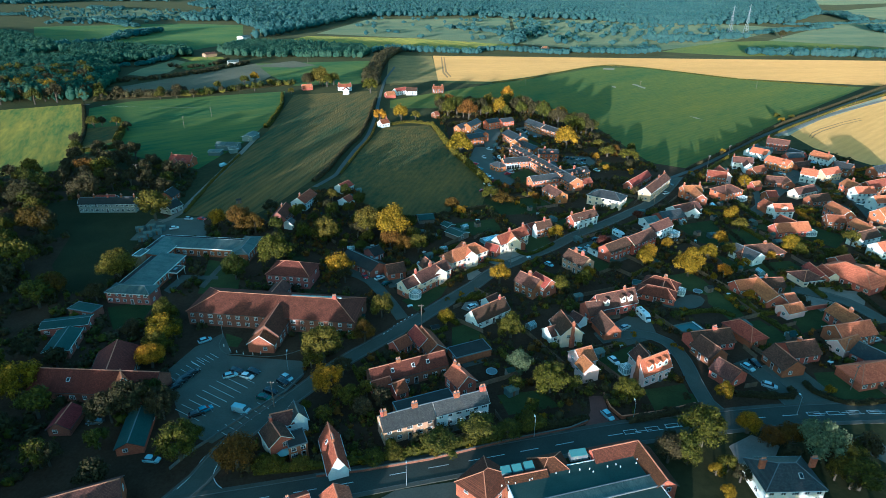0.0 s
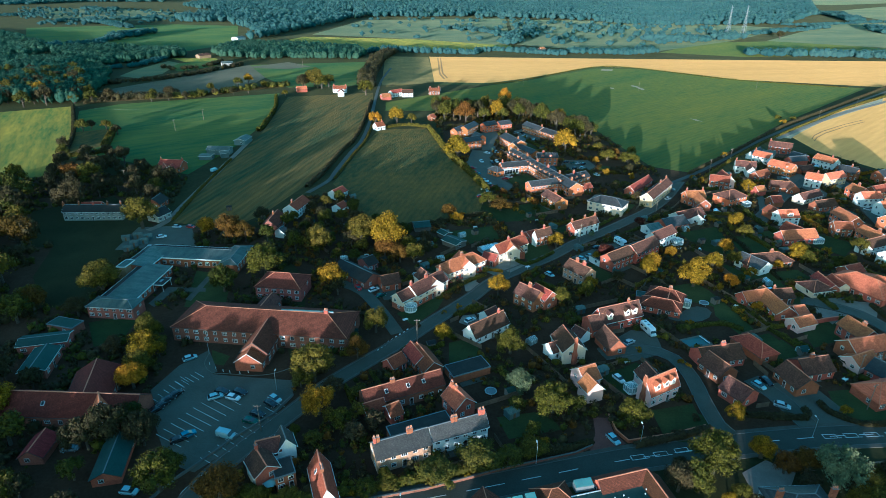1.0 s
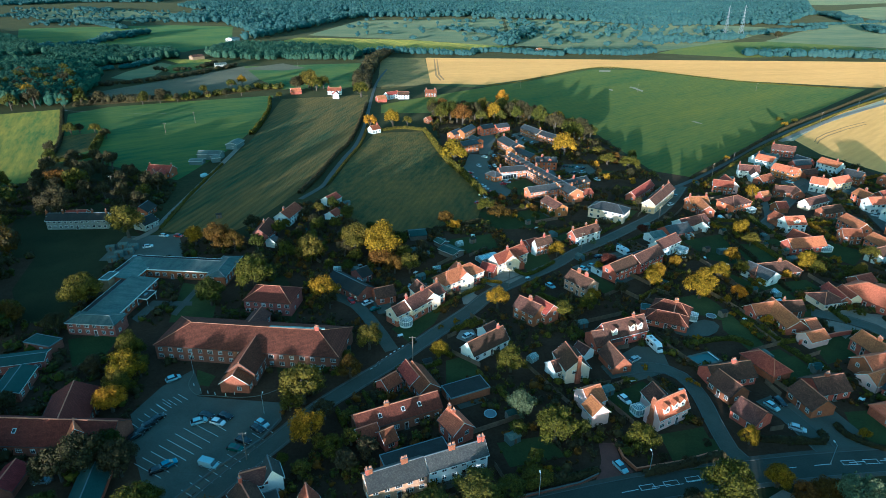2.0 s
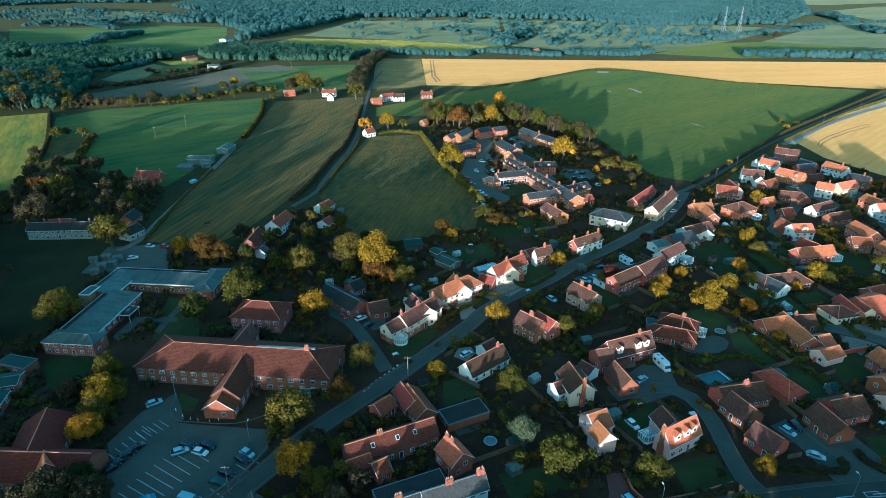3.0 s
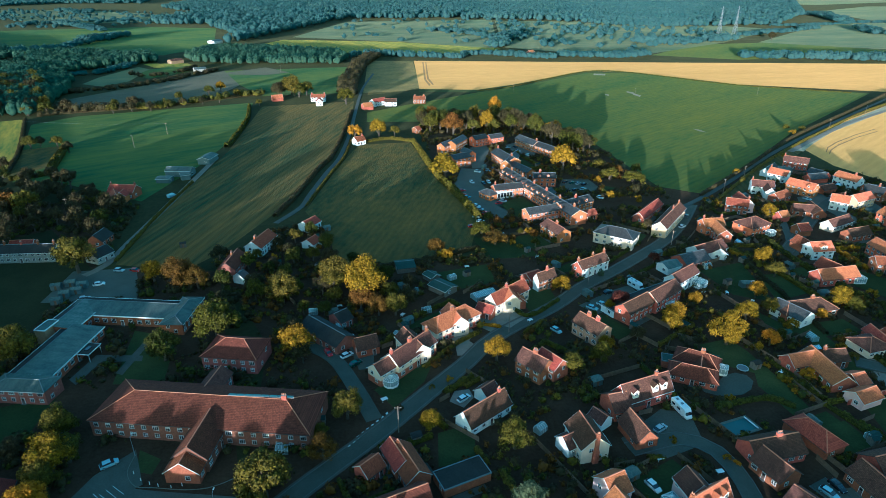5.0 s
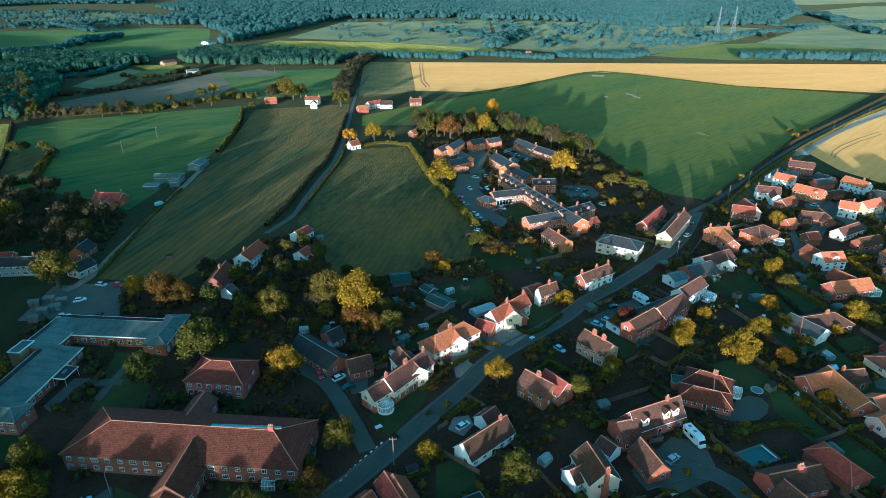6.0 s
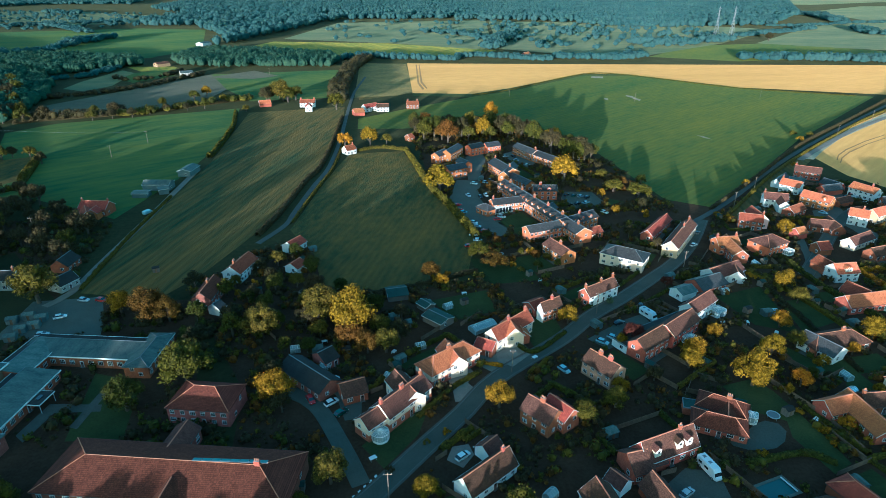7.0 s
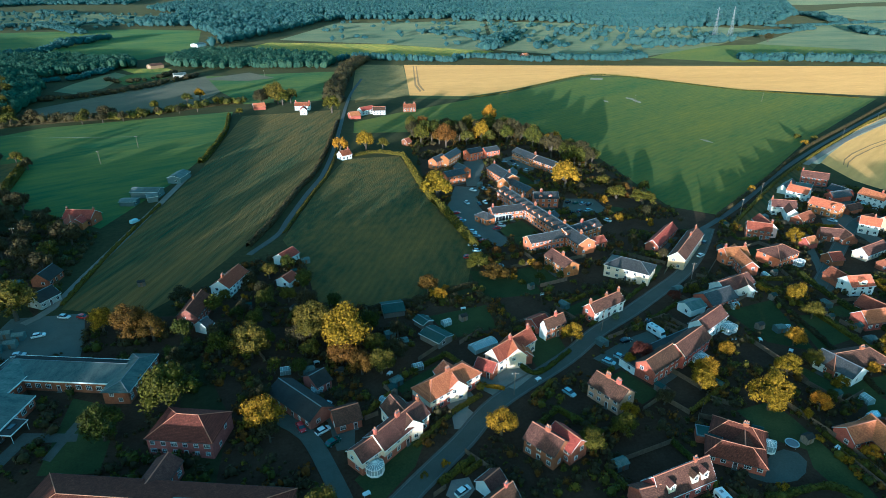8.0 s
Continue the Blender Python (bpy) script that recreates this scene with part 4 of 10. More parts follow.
def street_lamp(x, y, turn=0, height=6.0):
    ob = new("street_lamp")
    ob.matrix_basis = pose(x, y, 0, 0, 0, turn)
    tagged(ob, "grey steel street lamp with a short arm", "street lamp", "street lamps")
    if "lamp" not in CACHE:
        a, b, c = Geo(), Geo(), Geo()
        a.tube((0, 0, -0.1), (0, 0, 6), 0.09, 0.05, M_STEEL, 8)
        b.tube((0, 0, 5.95), (0.9, 0, 6.15), 0.04, 0.035, M_STEEL, 6)
        c.box(0.8, -0.14, 6.08, 1.45, 0.14, 6.22, M_LAMP)
        CACHE["lamp"] = (a.mesh("post"), b.mesh("arm"), c.mesh("lantern"))
    for k, q in zip(("post", "arm", "lantern"), CACHE["lamp"]):
        part(k, q, ob)
    return ob


def pole(x, y, height=8.5, turn=0, arm=True, where="beside the street"):
    ob = new("utility_pole")
    ob.matrix_basis = pose(x, y, 0, 0, 0, turn)
    tagged(ob, f"weathered wooden utility pole {where}", "utility pole", "poles")
    g = Geo()
    g.tube((0, 0, -0.2), (0, 0, height), 0.15, 0.1, M_POLE, 8)
    part("pole", g, ob)
    if arm:
        g = Geo()
        g.box(-0.9, -0.06, height - 0.55, 0.9, 0.06, height - 0.42, M_POLE)
        part("crossarm", g, ob)
        for dx in (-0.8, 0, 0.8):
            g = Geo()
            g.tube((dx, 0, height - 0.42), (dx, 0, height - 0.2), 0.05, 0.03, M_LAMP, 6)
            part("insulator", g, ob)
    return ob


def wire(label, a, b, sag=1.2, r=0.012):
    g = Geo()
    n = 12
    p = [Vector(a).lerp(Vector(b), i / n) - Vector((0, 0, 4 * sag * (i / n) * (1 - i / n))) for i in range(n + 1)]
    for q, w in zip(p, p[1:]):
        g.tube(q, w, r, r, M_LEAD, 4)
    return tagged(new("overhead_wire", g.mesh("overhead_wire")), label, "wire", "wires")


def pylon(x, y, height=46.0, turn=0):
    ob = new("pylon")
    ob.matrix_basis = pose(x, y, 0, 0, 0, turn)
    tagged(ob, "tall lattice steel electricity pylon beyond the fields", "pylon", "pylons")
    s = height
    for sx, sy in ((-1, -1), (1, -1), (1, 1), (-1, 1)):
        g = Geo()
        g.tube((sx * 4.2, sy * 4.2, -0.5), (sx * 1.1, sy * 1.1, s * 0.62), 0.3, 0.22, M_PYLON, 4)
        g.tube((sx * 1.1, sy * 1.1, s * 0.62), (sx * 0.25, sy * 0.25, s), 0.22, 0.16, M_PYLON, 4)
        part("leg", g, ob)
    b = Geo()
    zs = [0, 0.14, 0.27, 0.39, 0.5, 0.6, 0.7, 0.8, 0.9]
    wd = lambda k: 4.2 - (4.2 - 1.1) * min(1, k / 0.62) - max(0, k - 0.62) / 0.38 * 0.85
    for k0, k1 in zip(zs, zs[1:]):
        w0, w1 = wd(k0), wd(k1)
        c0, c1 = [(-w0, -w0), (w0, -w0), (w0, w0), (-w0, w0)], [(-w1, -w1), (w1, -w1), (w1, w1), (-w1, w1)]
        for i in range(4):
            b.tube((*c0[i], k0 * s), (*c1[(i + 1) % 4], k1 * s), 0.13, 0.13, M_PYLON, 3)
            b.tube((*c0[(i + 1) % 4], k0 * s), (*c1[i], k1 * s), 0.13, 0.13, M_PYLON, 3)
    part("bracing", b, ob)
    for k, w in ((0.64, 6.5), (0.78, 8.0), (0.92, 6.0)):
        g = Geo()
        for dy in (-0.5, 0.5):
            g.tube((-w, 0, k * s), (w, 0, k * s), 0.16, 0.16, M_PYLON, 4)
            g.tube((-w, 0, k * s), (0, dy, k * s + 2.4), 0.12, 0.12, M_PYLON, 3)
            g.tube((w, 0, k * s), (0, dy, k * s + 2.4), 0.12, 0.12, M_PYLON, 3)
        part("crossarm", g, ob)
    return ob


def conservatory(label, x, y, turn, w=4.0, d=3.2, h=2.3, top=3.2, round_end=False):
    """White glazed conservatory with glazing bars."""
    ob = new("conservatory")
    ob.matrix_basis = pose(x, y, 0, 0, 0, turn)
    tagged(ob, label, "conservatory", "conservatories")
    if round_end:
        base = [(math.cos(6.2832 * i / 10) * w / 2, math.sin(6.2832 * i / 10) * w / 2) for i in range(10)]
    else:
        base = [(-w / 2, -d / 2 + 0.6), (-w / 2 + 0.7, -d / 2), (w / 2 - 0.7, -d / 2), (w / 2, -d / 2 + 0.6), (w / 2, d / 2), (-w / 2, d / 2)]
    g, p, q = Geo(), Geo(), Geo()
    p.slab(base, 0, 0.55, WALL["white"])
    part("base", p, ob)
    n = len(base)
    k = [(x * 0.98, y * 0.98) for x, y in base]
    q.add([(x, y, 0.55) for x, y in k] + [(x, y, h) for x, y in k] + [(0, 0, top)], [(i, (i + 1) % n, (i + 1) % n + n, i + n) for i in range(n)] + [(i + n, (i + 1) % n + n, 2 * n) for i in range(n)], M_CLEAR)
    gl = part("glazing", q, ob)
    gl.visible_shadow = False
    for i in range(n):
        a, b = base[i], base[(i + 1) % n]
        m = max(1, round(math.dist(a, b) / 0.9))
        g.tube((*a, h), (*b, h), 0.07, 0.07, M_WHITE, 4)
        g.tube((*a, 0.6), (*b, 0.6), 0.06, 0.06, M_WHITE, 4)
        for j in range(m):
            c = (a[0] + (b[0] - a[0]) * j / m, a[1] + (b[1] - a[1]) * j / m)
            g.tube((*c, 0.5), (*c, h), 0.055, 0.055, M_WHITE, 4)
            g.tube((*c, h), (0, 0, top), 0.05, 0.05, M_WHITE, 4)
    part("glazing_frame", g, ob)
    return ob


def shed(x, y, turn, w=2.6, d=2.0, h=2.0, mat="wood", roof="dark", label="small timber garden shed with felt roof"):
    key = ("shed", w, d, h, mat, roof)
    if key not in CACHE:
        a, b, c = Geo(), Geo(), Geo()
        a.prism([(-d / 2, 0), (d / 2, 0), (d / 2, h), (0, h + 0.5), (-d / 2, h)], -w / 2, w / 2, WALL[mat])
        for s in (-1, 1):
            b.prism([(0, h + 0.5), (s * (d / 2 + 0.15), h - 0.12), (s * (d / 2 + 0.15), h - 0.06), (0, h + 0.57)], -w / 2 - 0.12, w / 2 + 0.12, TILE[roof])
        c.box(-0.4, -d / 2 - 0.03, 0.05, 0.4, -d / 2, 1.75, M_TIMBER)
        CACHE[key] = (a.mesh("wall"), b.mesh("roof"), c.mesh("door"))
    ob = new("shed")
    ob.matrix_basis = pose(x, y, 0, 0, 0, turn)
    tagged(ob, label, "shed", "garden sheds")
    for k, q in zip(("wall", "roof", "door"), CACHE[key]):
        part(k, q, ob)
    return ob


def greenhouse(x, y, turn, w=3.0, d=2.2):
    ob = new("greenhouse")
    ob.matrix_basis = pose(x, y, 0, 0, 0, turn)
    tagged(ob, "glass greenhouse with pale metal glazing bars", "greenhouse", "greenhouses")
    g, q = Geo(), Geo()
    out = [(-d / 2, 0), (-d / 2, 1.6), (0, 2.3), (d / 2, 1.6), (d / 2, 0)]
    q.prism([(y * 0.97, z) for y, z in out], -w / 2 + 0.02, w / 2 - 0.02, M_CLEAR)
    gl = part("glazing", q, ob)
    gl.visible_shadow = False
    n = round(w / 0.75)
    for i in range(n + 1):
        xx = -w / 2 + w * i / n
        for a, b in zip(out, out[1:]):
            g.tube((xx, *a), (xx, *b), 0.035, 0.035, M_WHITE, 4)
    for a in out[1:4]:
        g.tube((-w / 2, *a), (w / 2, *a), 0.04, 0.04, M_WHITE, 4)
    part("frame", g, ob)
    return ob


# ================= ground =================
def ground_sheet():
    g = Geo()
    g.add([(-9000, -3000, 0), (9000, -3000, 0), (9000, 12000, 0), (-9000, 12000, 0)], [(0, 1, 2, 3)], M_GROUND)
    return tagged(new("ground", g.mesh("ground")), "rough dark grass and garden ground of the village", "ground", kind="structure")


M_GROUND = surface("rough_grass_ground", (0.026, 0.03, 0.013), (0.062, 0.058, 0.025), 0.03, 0.5, 0.95, 0.3, 1.2, spread=0.0, spec=0.04)
ground_sheet()


def field(label, kind, pts, z=0.03):
    return flat_slab("field", label, pts, FIELD[kind], z, "structure", "field")


def patch(name, label, pts, mat, z=0.04):
    return flat_slab(name, label, pts, mat, z, "structure", name)


def bay_line(lot, a, b, w=0.1, name="bay_line"):
    """A painted line on an asphalt plot."""
    g = Geo()
    ribbon(g, [Vector(a), Vector(b)], -w / 2, w / 2, 0.05, 0.092, M_LINE)
    return part(name, g, lot)


def kerb_line(label, pts):
    """A raised kerb along a bent line."""
    g = Geo()
    ribbon(g, smooth(pts, 1.2), -0.08, 0.08, 0.0, 0.14, M_CONCRETE)
    return tagged(new("kerb", g.mesh("kerb")), label, "kerb", kind="structure")


def solar_row(x, y, z, turn, count, pitch):
    """A row of tilted glass panels on rails along a roof ridge."""
    ob = new("solar_row")
    ob.matrix_basis = pose(x, y, z, 0, 0, turn)
    tagged(ob, "row of teal glass solar panels along the care home roof", "solar panels")
    step = 2.15
    for i in range(count):
        g = Geo()
        g.box(-1.0, -0.62, 0.0, 1.0, 0.62, 0.07, M_LEAD)
        g.box(-0.96, -0.58, 0.07, 0.96, 0.58, 0.085, M_TEAL)
        part("panel", g, ob, m=pose((i - (count - 1) / 2) * step, 0, 0.12, pitch))
    g = Geo()
    g.box(-count * step / 2, -0.05, -0.3, count * step / 2, 0.05, 0.1, M_STEEL)
    part("rail", g, ob)
    return ob


def edge_line(label, pts, z):
    """A painted white line along a road's edge."""
    g = Geo()
    ribbon(g, smooth(pts, 1.0), -0.07, 0.07, z - 0.02, z, M_LINE)
    return tagged(new("road_marking", g.mesh("road_marking")), label, "road marking", kind="structure")


def parasol(x, y):
    """A garden umbrella: six-sided canopy on a pole and foot."""
    ob = new("parasol")
    ob.matrix_basis = pose(x, y, 0, 0, 0, 15)
    tagged(ob, "pale teal six-sided garden parasol beside the house", "parasol")
    g = Geo()
    rim = [(1.5 * math.cos(math.pi * i / 3), 1.5 * math.sin(math.pi * i / 3)) for i in range(6)]
    v = [(px, py, 2.1) for px, py in rim] + [(px, py, 1.92) for px, py in rim] + [(0, 0, 2.65), (0, 0, 2.58)]
    g.add(v, [(i, (i + 1) % 6, 12) for i in range(6)] + [((i + 1) % 6 + 6, i + 6, 13) for i in range(6)] + [(i + 6, (i + 1) % 6 + 6, (i + 1) % 6, i) for i in range(6)], M_CLOTH)
    part("canopy", g, ob)
    g = Geo()
    g.tube((0, 0, 0.08), (0, 0, 2.7), 0.025, 0.025, M_STEEL, 8)
    part("pole", g, ob)
    g = Geo()
    g.tube((0, 0, 0), (0, 0, 0.1), 0.28, 0.24, M_CONCRETE, 10)
    part("foot", g, ob)
    return ob


def veranda(label, a, b, depth=2.0, h=3.3):
    """A lean-to with white posts and a pale roof between two points."""
    n = max(2, round(math.dist(a, b) / 2.0))
    ob = new("veranda")
    ob.matrix_basis = pose(a[0], a[1], 0, 0, 0, math.degrees(math.atan2(b[1] - a[1], b[0] - a[0])))
    tagged(ob, label, "veranda", "verandas")
    L = math.dist(a, b)
    r, w = Geo(), Geo()
    r.prism([(-depth / 2, h), (depth / 2, h + 0.7), (depth / 2, h + 0.8), (-depth / 2, h + 0.1)], 0, L, M_WHITE)
    part("roof", r, ob)
    w.box(0, -depth / 2 + 0.1, 0, L, depth / 2, 0.8, M_WHITE)
    w.box(0, -depth / 2 + 0.12, 0.8, L, depth / 2, h, M_PANE)
    part("glazed_front", w, ob)
    for i in range(n + 1):
        g = Geo()
        g.box(L * i / n - 0.06, -depth / 2, 0, L * i / n + 0.06, -depth / 2 + 0.12, h, M_WHITE)
        part("post", g, ob)
    return ob


def garden_bounds():
    """Back-garden fences, clipped where they would meet a road, a house or a plot; here and there a lawn or a paved strip."""
    rng = random.Random(77)
    for i, (x, y, cs, sn, L, W) in enumerate(list(TAKEN)):
        if not (-30 < x < 330 and 130 < y < 420) or L < 4.2 or L > 20:
            continue
        at = lambda u, v: (x + u * cs - v * sn, y + u * sn + v * cs)
        back = 1 if rng.random() < 0.6 else -1
        dep = rng.uniform(9, 15)
        e = L + rng.uniform(1.5, 3.5)
        lines = [((-e, back * W), (-e, back * (W + dep))), ((-e, back * (W + dep)), (e, back * (W + dep))), ((e, back * (W + dep)), (e, back * W))]
        for a, b in lines:
            n = int(math.dist(a, b) / 1.8)
            run = []
            for k in range(n + 1):
                q = at(a[0] + (b[0] - a[0]) * k / max(1, n), a[1] + (b[1] - a[1]) * k / max(1, n))
                if free(*q, 0.8):
                    run.append(Vector(q))
                if (not free(*q, 0.8) or k == n) and len(run) > 2 and (i + len(run)) % 5 < 2:
                    hedge("clipped leafy hedge round a back garden", [(p.x, p.y) for p in run], 1.1, 1.5 + 0.1 * (i % 5), ("green", "olive", "dark", "olive", "yellow")[i % 5])
                elif (not free(*q, 0.8) or k == n) and len(run) > 2:
                    g = Geo()
                    ribbon(g, run, -0.04, 0.04, -0.02, 1.6, M_TIMBER)
                    tagged(new("garden_fence", g.mesh("garden_fence")), "weathered brown timber fence round a back garden", "fence", "garden fences")
                if not free(*q, 0.8):
                    run = []
        box = [at(-e * 0.8, back * (W + 2.5)), at(e * 0.8, back * (W + 2.5)), at(e * 0.8, back * (W + dep - 2)), at(-e * 0.8, back * (W + dep - 2))]
        if all(free(*q, 0.3) for q in box) and rng.random() < 0.75:
            g = Geo()
            g.slab(box if back > 0 else box[::-1], -0.2, 0.02 + 0.0005 * i, M_LAWN)
            PLOTS.append(box)
            tagged(new("lawn", g.mesh("lawn")), "shaded green back garden lawn", "lawn", kind="structure")
        spot = at(e * 0.7 * (1 if i % 2 else -1), back * (W + dep - 1.2))
        if free(*spot, 1.4) and i % 3:
            tilt = math.degrees(math.atan2(sn, cs)) + rng.choice((0, 90))
            if i % 7 == 1:
                greenhouse(*spot, tilt)
            else:
                shed(*spot, tilt, *((2.6, 2.0, 2.0, "wood", "felt", "timber garden shed with green felt roof") if i % 2 else (3.4, 2.6, 2.0, "steel", "metal", "small steel garden store with pale grey roof")))
            PLOTS.append([(spot[0] - 1.6, spot[1] - 1.6), (spot[0] + 1.6, spot[1] - 1.6), (spot[0] + 1.6, spot[1] + 1.6), (spot[0] - 1.6, spot[1] + 1.6)])
        strip = [at(-L * 0.7, back * (W + 0.2)), at(L * 0.7, back * (W + 0.2)), at(L * 0.7, back * (W + 2.2)), at(-L * 0.7, back * (W + 2.2))]
        if all(free(*q, -0.1) for q in strip):
            g = Geo()
            g.slab(strip if back > 0 else strip[::-1], -0.2, 0.05 + 0.0005 * i, M_PAVE)
            tagged(new("patio", g.mesh("patio")), "pale paved patio behind the house", "patio", kind="structure")


def school_range(label, x, y, turn, length, width, eaves, top):
    """A long single-storey range: a shallow sheet roof falling to a white fascia along -y, and a flat dark strip along the back."""
    ob = new("school_range")
    ob.matrix_basis = pose(x, y, 0, 0, 0, turn)
    tagged(ob, label, "school", "school buildings")
    TAKEN.append((x, y, math.cos(radians(turn)), math.sin(radians(turn)), length / 2, width / 2))
    L, W, strip = length / 2, width / 2, width / 2 - 2.6
    g = Geo()
    g.prism([(-W, 0), (W, 0), (W, eaves + 0.2), (strip, eaves + 0.2), (strip, top - 0.1), (-W, eaves - 0.1)], -L, L, WALL["brick"])
    part("wall", g, ob)
    g = Geo()
    g.prism([(-W - 0.5, eaves - 0.12), (strip + 0.1, top - 0.08), (strip + 0.1, top + 0.06), (-W - 0.5, eaves + 0.04)], -L - 0.2, L + 0.2, TILE["metal"])
    part("roof", g, ob)
    g = Geo()
    g.box(-L - 0.15, strip + 0.1, eaves + 0.2, L + 0.15, W + 0.15, eaves + 0.36, TILE["dark"])
    part("flat_roof", g, ob)
    for y0, z0 in ((-W - 0.6, eaves - 0.3), (W + 0.15, eaves + 0.05)):
        g = Geo()
        g.box(-L - 0.25, y0, z0, L + 0.25, y0 + 0.1, z0 + 0.4, M_WHITE)
        part("fascia", g, ob)
    g = Geo()
    g.box(-L - 0.15, strip + 0.06, top - 0.1, L + 0.15, strip + 0.2, top + 0.14, M_LEAD)
    part("upstand", g, ob)
    n = round(length / 3.0)
    for i in range(n):
        px = -L + length * (i + 0.5) / n
        if i == n // 2:
            part("door", door_mesh(), ob, m=pose(px, -W, 0))
        else:
            put_window(ob, pose(px, -W - 0.02, 1.0), 1.6, 1.5)
        if i % 2:
            put_window(ob, pose(px, W + 0.02, 1.2, 0, 0, 180), 1.2, 1.2)
    return ob


def school_canopy(x, y, turn):
    """An open porch roof on four posts beside the classrooms."""
    ob = new("canopy")
    ob.matrix_basis = pose(x, y, 0, 0, 0, turn)
    tagged(ob, "flat grey canopy with white edge on four posts beside the classrooms", "canopy")
    g = Geo()
    g.box(-3.0, -2.1, 2.9, 3.0, 2.1, 3.05, TILE["dark"])
    part("roof", g, ob)
    for q in ((-3.1, -2.2, 3.1, -2.1), (-3.1, 2.1, 3.1, 2.2), (-3.1, -2.1, -3.0, 2.1), (3.0, -2.1, 3.1, 2.1)):
        g = Geo()
        g.box(q[0], q[1], 2.82, q[2], q[3], 3.12, M_WHITE)
        part("fascia", g, ob)
    for px in (-2.7, 2.7):
        for py in (-1.8, 1.8):
            g = Geo()
            g.tube((px, py, 0), (px, py, 2.9), 0.07, 0.07, M_WHITE, 6)
            part("post", g, ob)
    g = Geo()
    g.box(-1.0, -0.6, 3.05, 1.0, 0.6, 3.3, M_PANE)
    part("rooflight", g, ob)


def road_box(x, y, turn, length=3.6):
    """A hollow painted box in the middle of the main road, with its line running on."""
    g, L = Geo(), length / 2
    for q in ((-L, -0.75, L + 0.9, -0.6), (-L, 0.6, L, 0.75), (-L, -0.6, -L + 0.15, 0.6), (L - 0.15, -0.6, L, 0.6)):
        g.box(q[0], q[1], -0.05, q[2], q[3], 0.016, M_LINE)
    ob = new("road_marking", g.mesh("road_marking"))
    ob.matrix_basis = pose(x, y, 0.068, 0, 0, turn)
    return tagged(ob, "hollow white painted box on the main road", "road marking", kind="structure")


def swimming_pool(x, y, turn, length=8.5, width=4.4):
    """A covered garden pool with a pale paved edge."""
    ob = new("swimming_pool")
    ob.matrix_basis = pose(x, y, 0, 0, 0, turn)
    tagged(ob, "rectangular garden pool under a teal cover with pale paved edge", "pool")
    PLOTS.append([(x - 5, y - 3.5), (x + 5, y - 3.5), (x + 5, y + 3.5), (x - 5, y + 3.5)])
    L, W = length / 2, width / 2
    for q in ((-L - 0.7, -W - 0.7, L + 0.7, -W), (-L - 0.7, W, L + 0.7, W + 0.7), (-L - 0.7, -W, -L, W), (L, -W, L + 0.7, W)):
        g = Geo()
        g.box(q[0], q[1], -0.1, q[2], q[3], 0.14, M_CONCRETE)
        part("coping", g, ob)
    g = Geo()
    g.box(-L, -W, -0.1, L, W, 0.07, M_POOL)
    part("cover", g, ob)
    g = Geo()
    g.tube((L - 0.3, -W - 0.1, 0.3), (L - 0.3, W + 0.1, 0.3), 0.18, 0.18, M_WHITE, 8)
    part("roller", g, ob)


def rooflight(x, y, z, turn):
    """A glazed box on the store's roof."""
    ob = new("rooflight")
    ob.matrix_basis = pose(x, y, z, 0, 0, turn)
    tagged(ob, "teal glazed rooflight on the supermarket roof", "rooflight", "rooflights")
    g, k = Geo(), Geo()
    g.box(-1.2, -0.9, -1.0, 1.2, 0.9, 0.5, M_LEAD)
    part("kerb", g, ob)
    k.prism([(-0.85, 0.5), (0.85, 0.5), (0.85, 1.1), (-0.85, 0.6)], -1.1, 1.1, M_TEAL)
    part("glazing", k, ob)
    return ob


def roof_vent(x, y, z):
    """A small white extract stack on a flat roof."""
    if "vent" in CACHE:
        return copy_thing(CACHE["vent"], pose(x, y, z))
    ob = new("roof_vent")
    ob.matrix_basis = pose(x, y, z)
    tagged(ob, "small white extract vent on the flat roof", "vent", "roof vents")
    g, k = Geo(), Geo()
    g.tube((0, 0, 0), (0, 0, 0.35), 0.1, 0.1, M_WHITE, 8)
    part("stack", g, ob)
    k.tube((0, 0, 0.36), (0, 0, 0.45), 0.17, 0.12, M_WHITE, 8)
    part("cowl", k, ob)
    CACHE["vent"] = ob
    return ob


def trampoline(x, y):
    ob = new("trampoline")
    ob.matrix_basis = pose(x, y, 0)
    tagged(ob, "round garden trampoline with pale rim on grass", "trampoline", "trampolines")
    g, m = Geo(), Geo()
    n = 16
    ring = [(math.cos(6.2832 * i / n) * 1.6, math.sin(6.2832 * i / n) * 1.6) for i in range(n)]
    for i in range(n):
        g.tube((*ring[i], 0.75), (*ring[(i + 1) % n], 0.75), 0.14, 0.14, M_STEEL, 6)
    part("rim", g, ob)
    m.slab([(x * 0.95, y * 0.95) for x, y in ring], 0.7, 0.74, M_LEAD)
    part("mat", m, ob)
    for i in range(0, n, 4):
        k = Geo()
        k.tube((*ring[i], 0), (*ring[i], 0.75), 0.04, 0.04, M_STEEL, 6)
        part("leg", k, ob)
    return ob


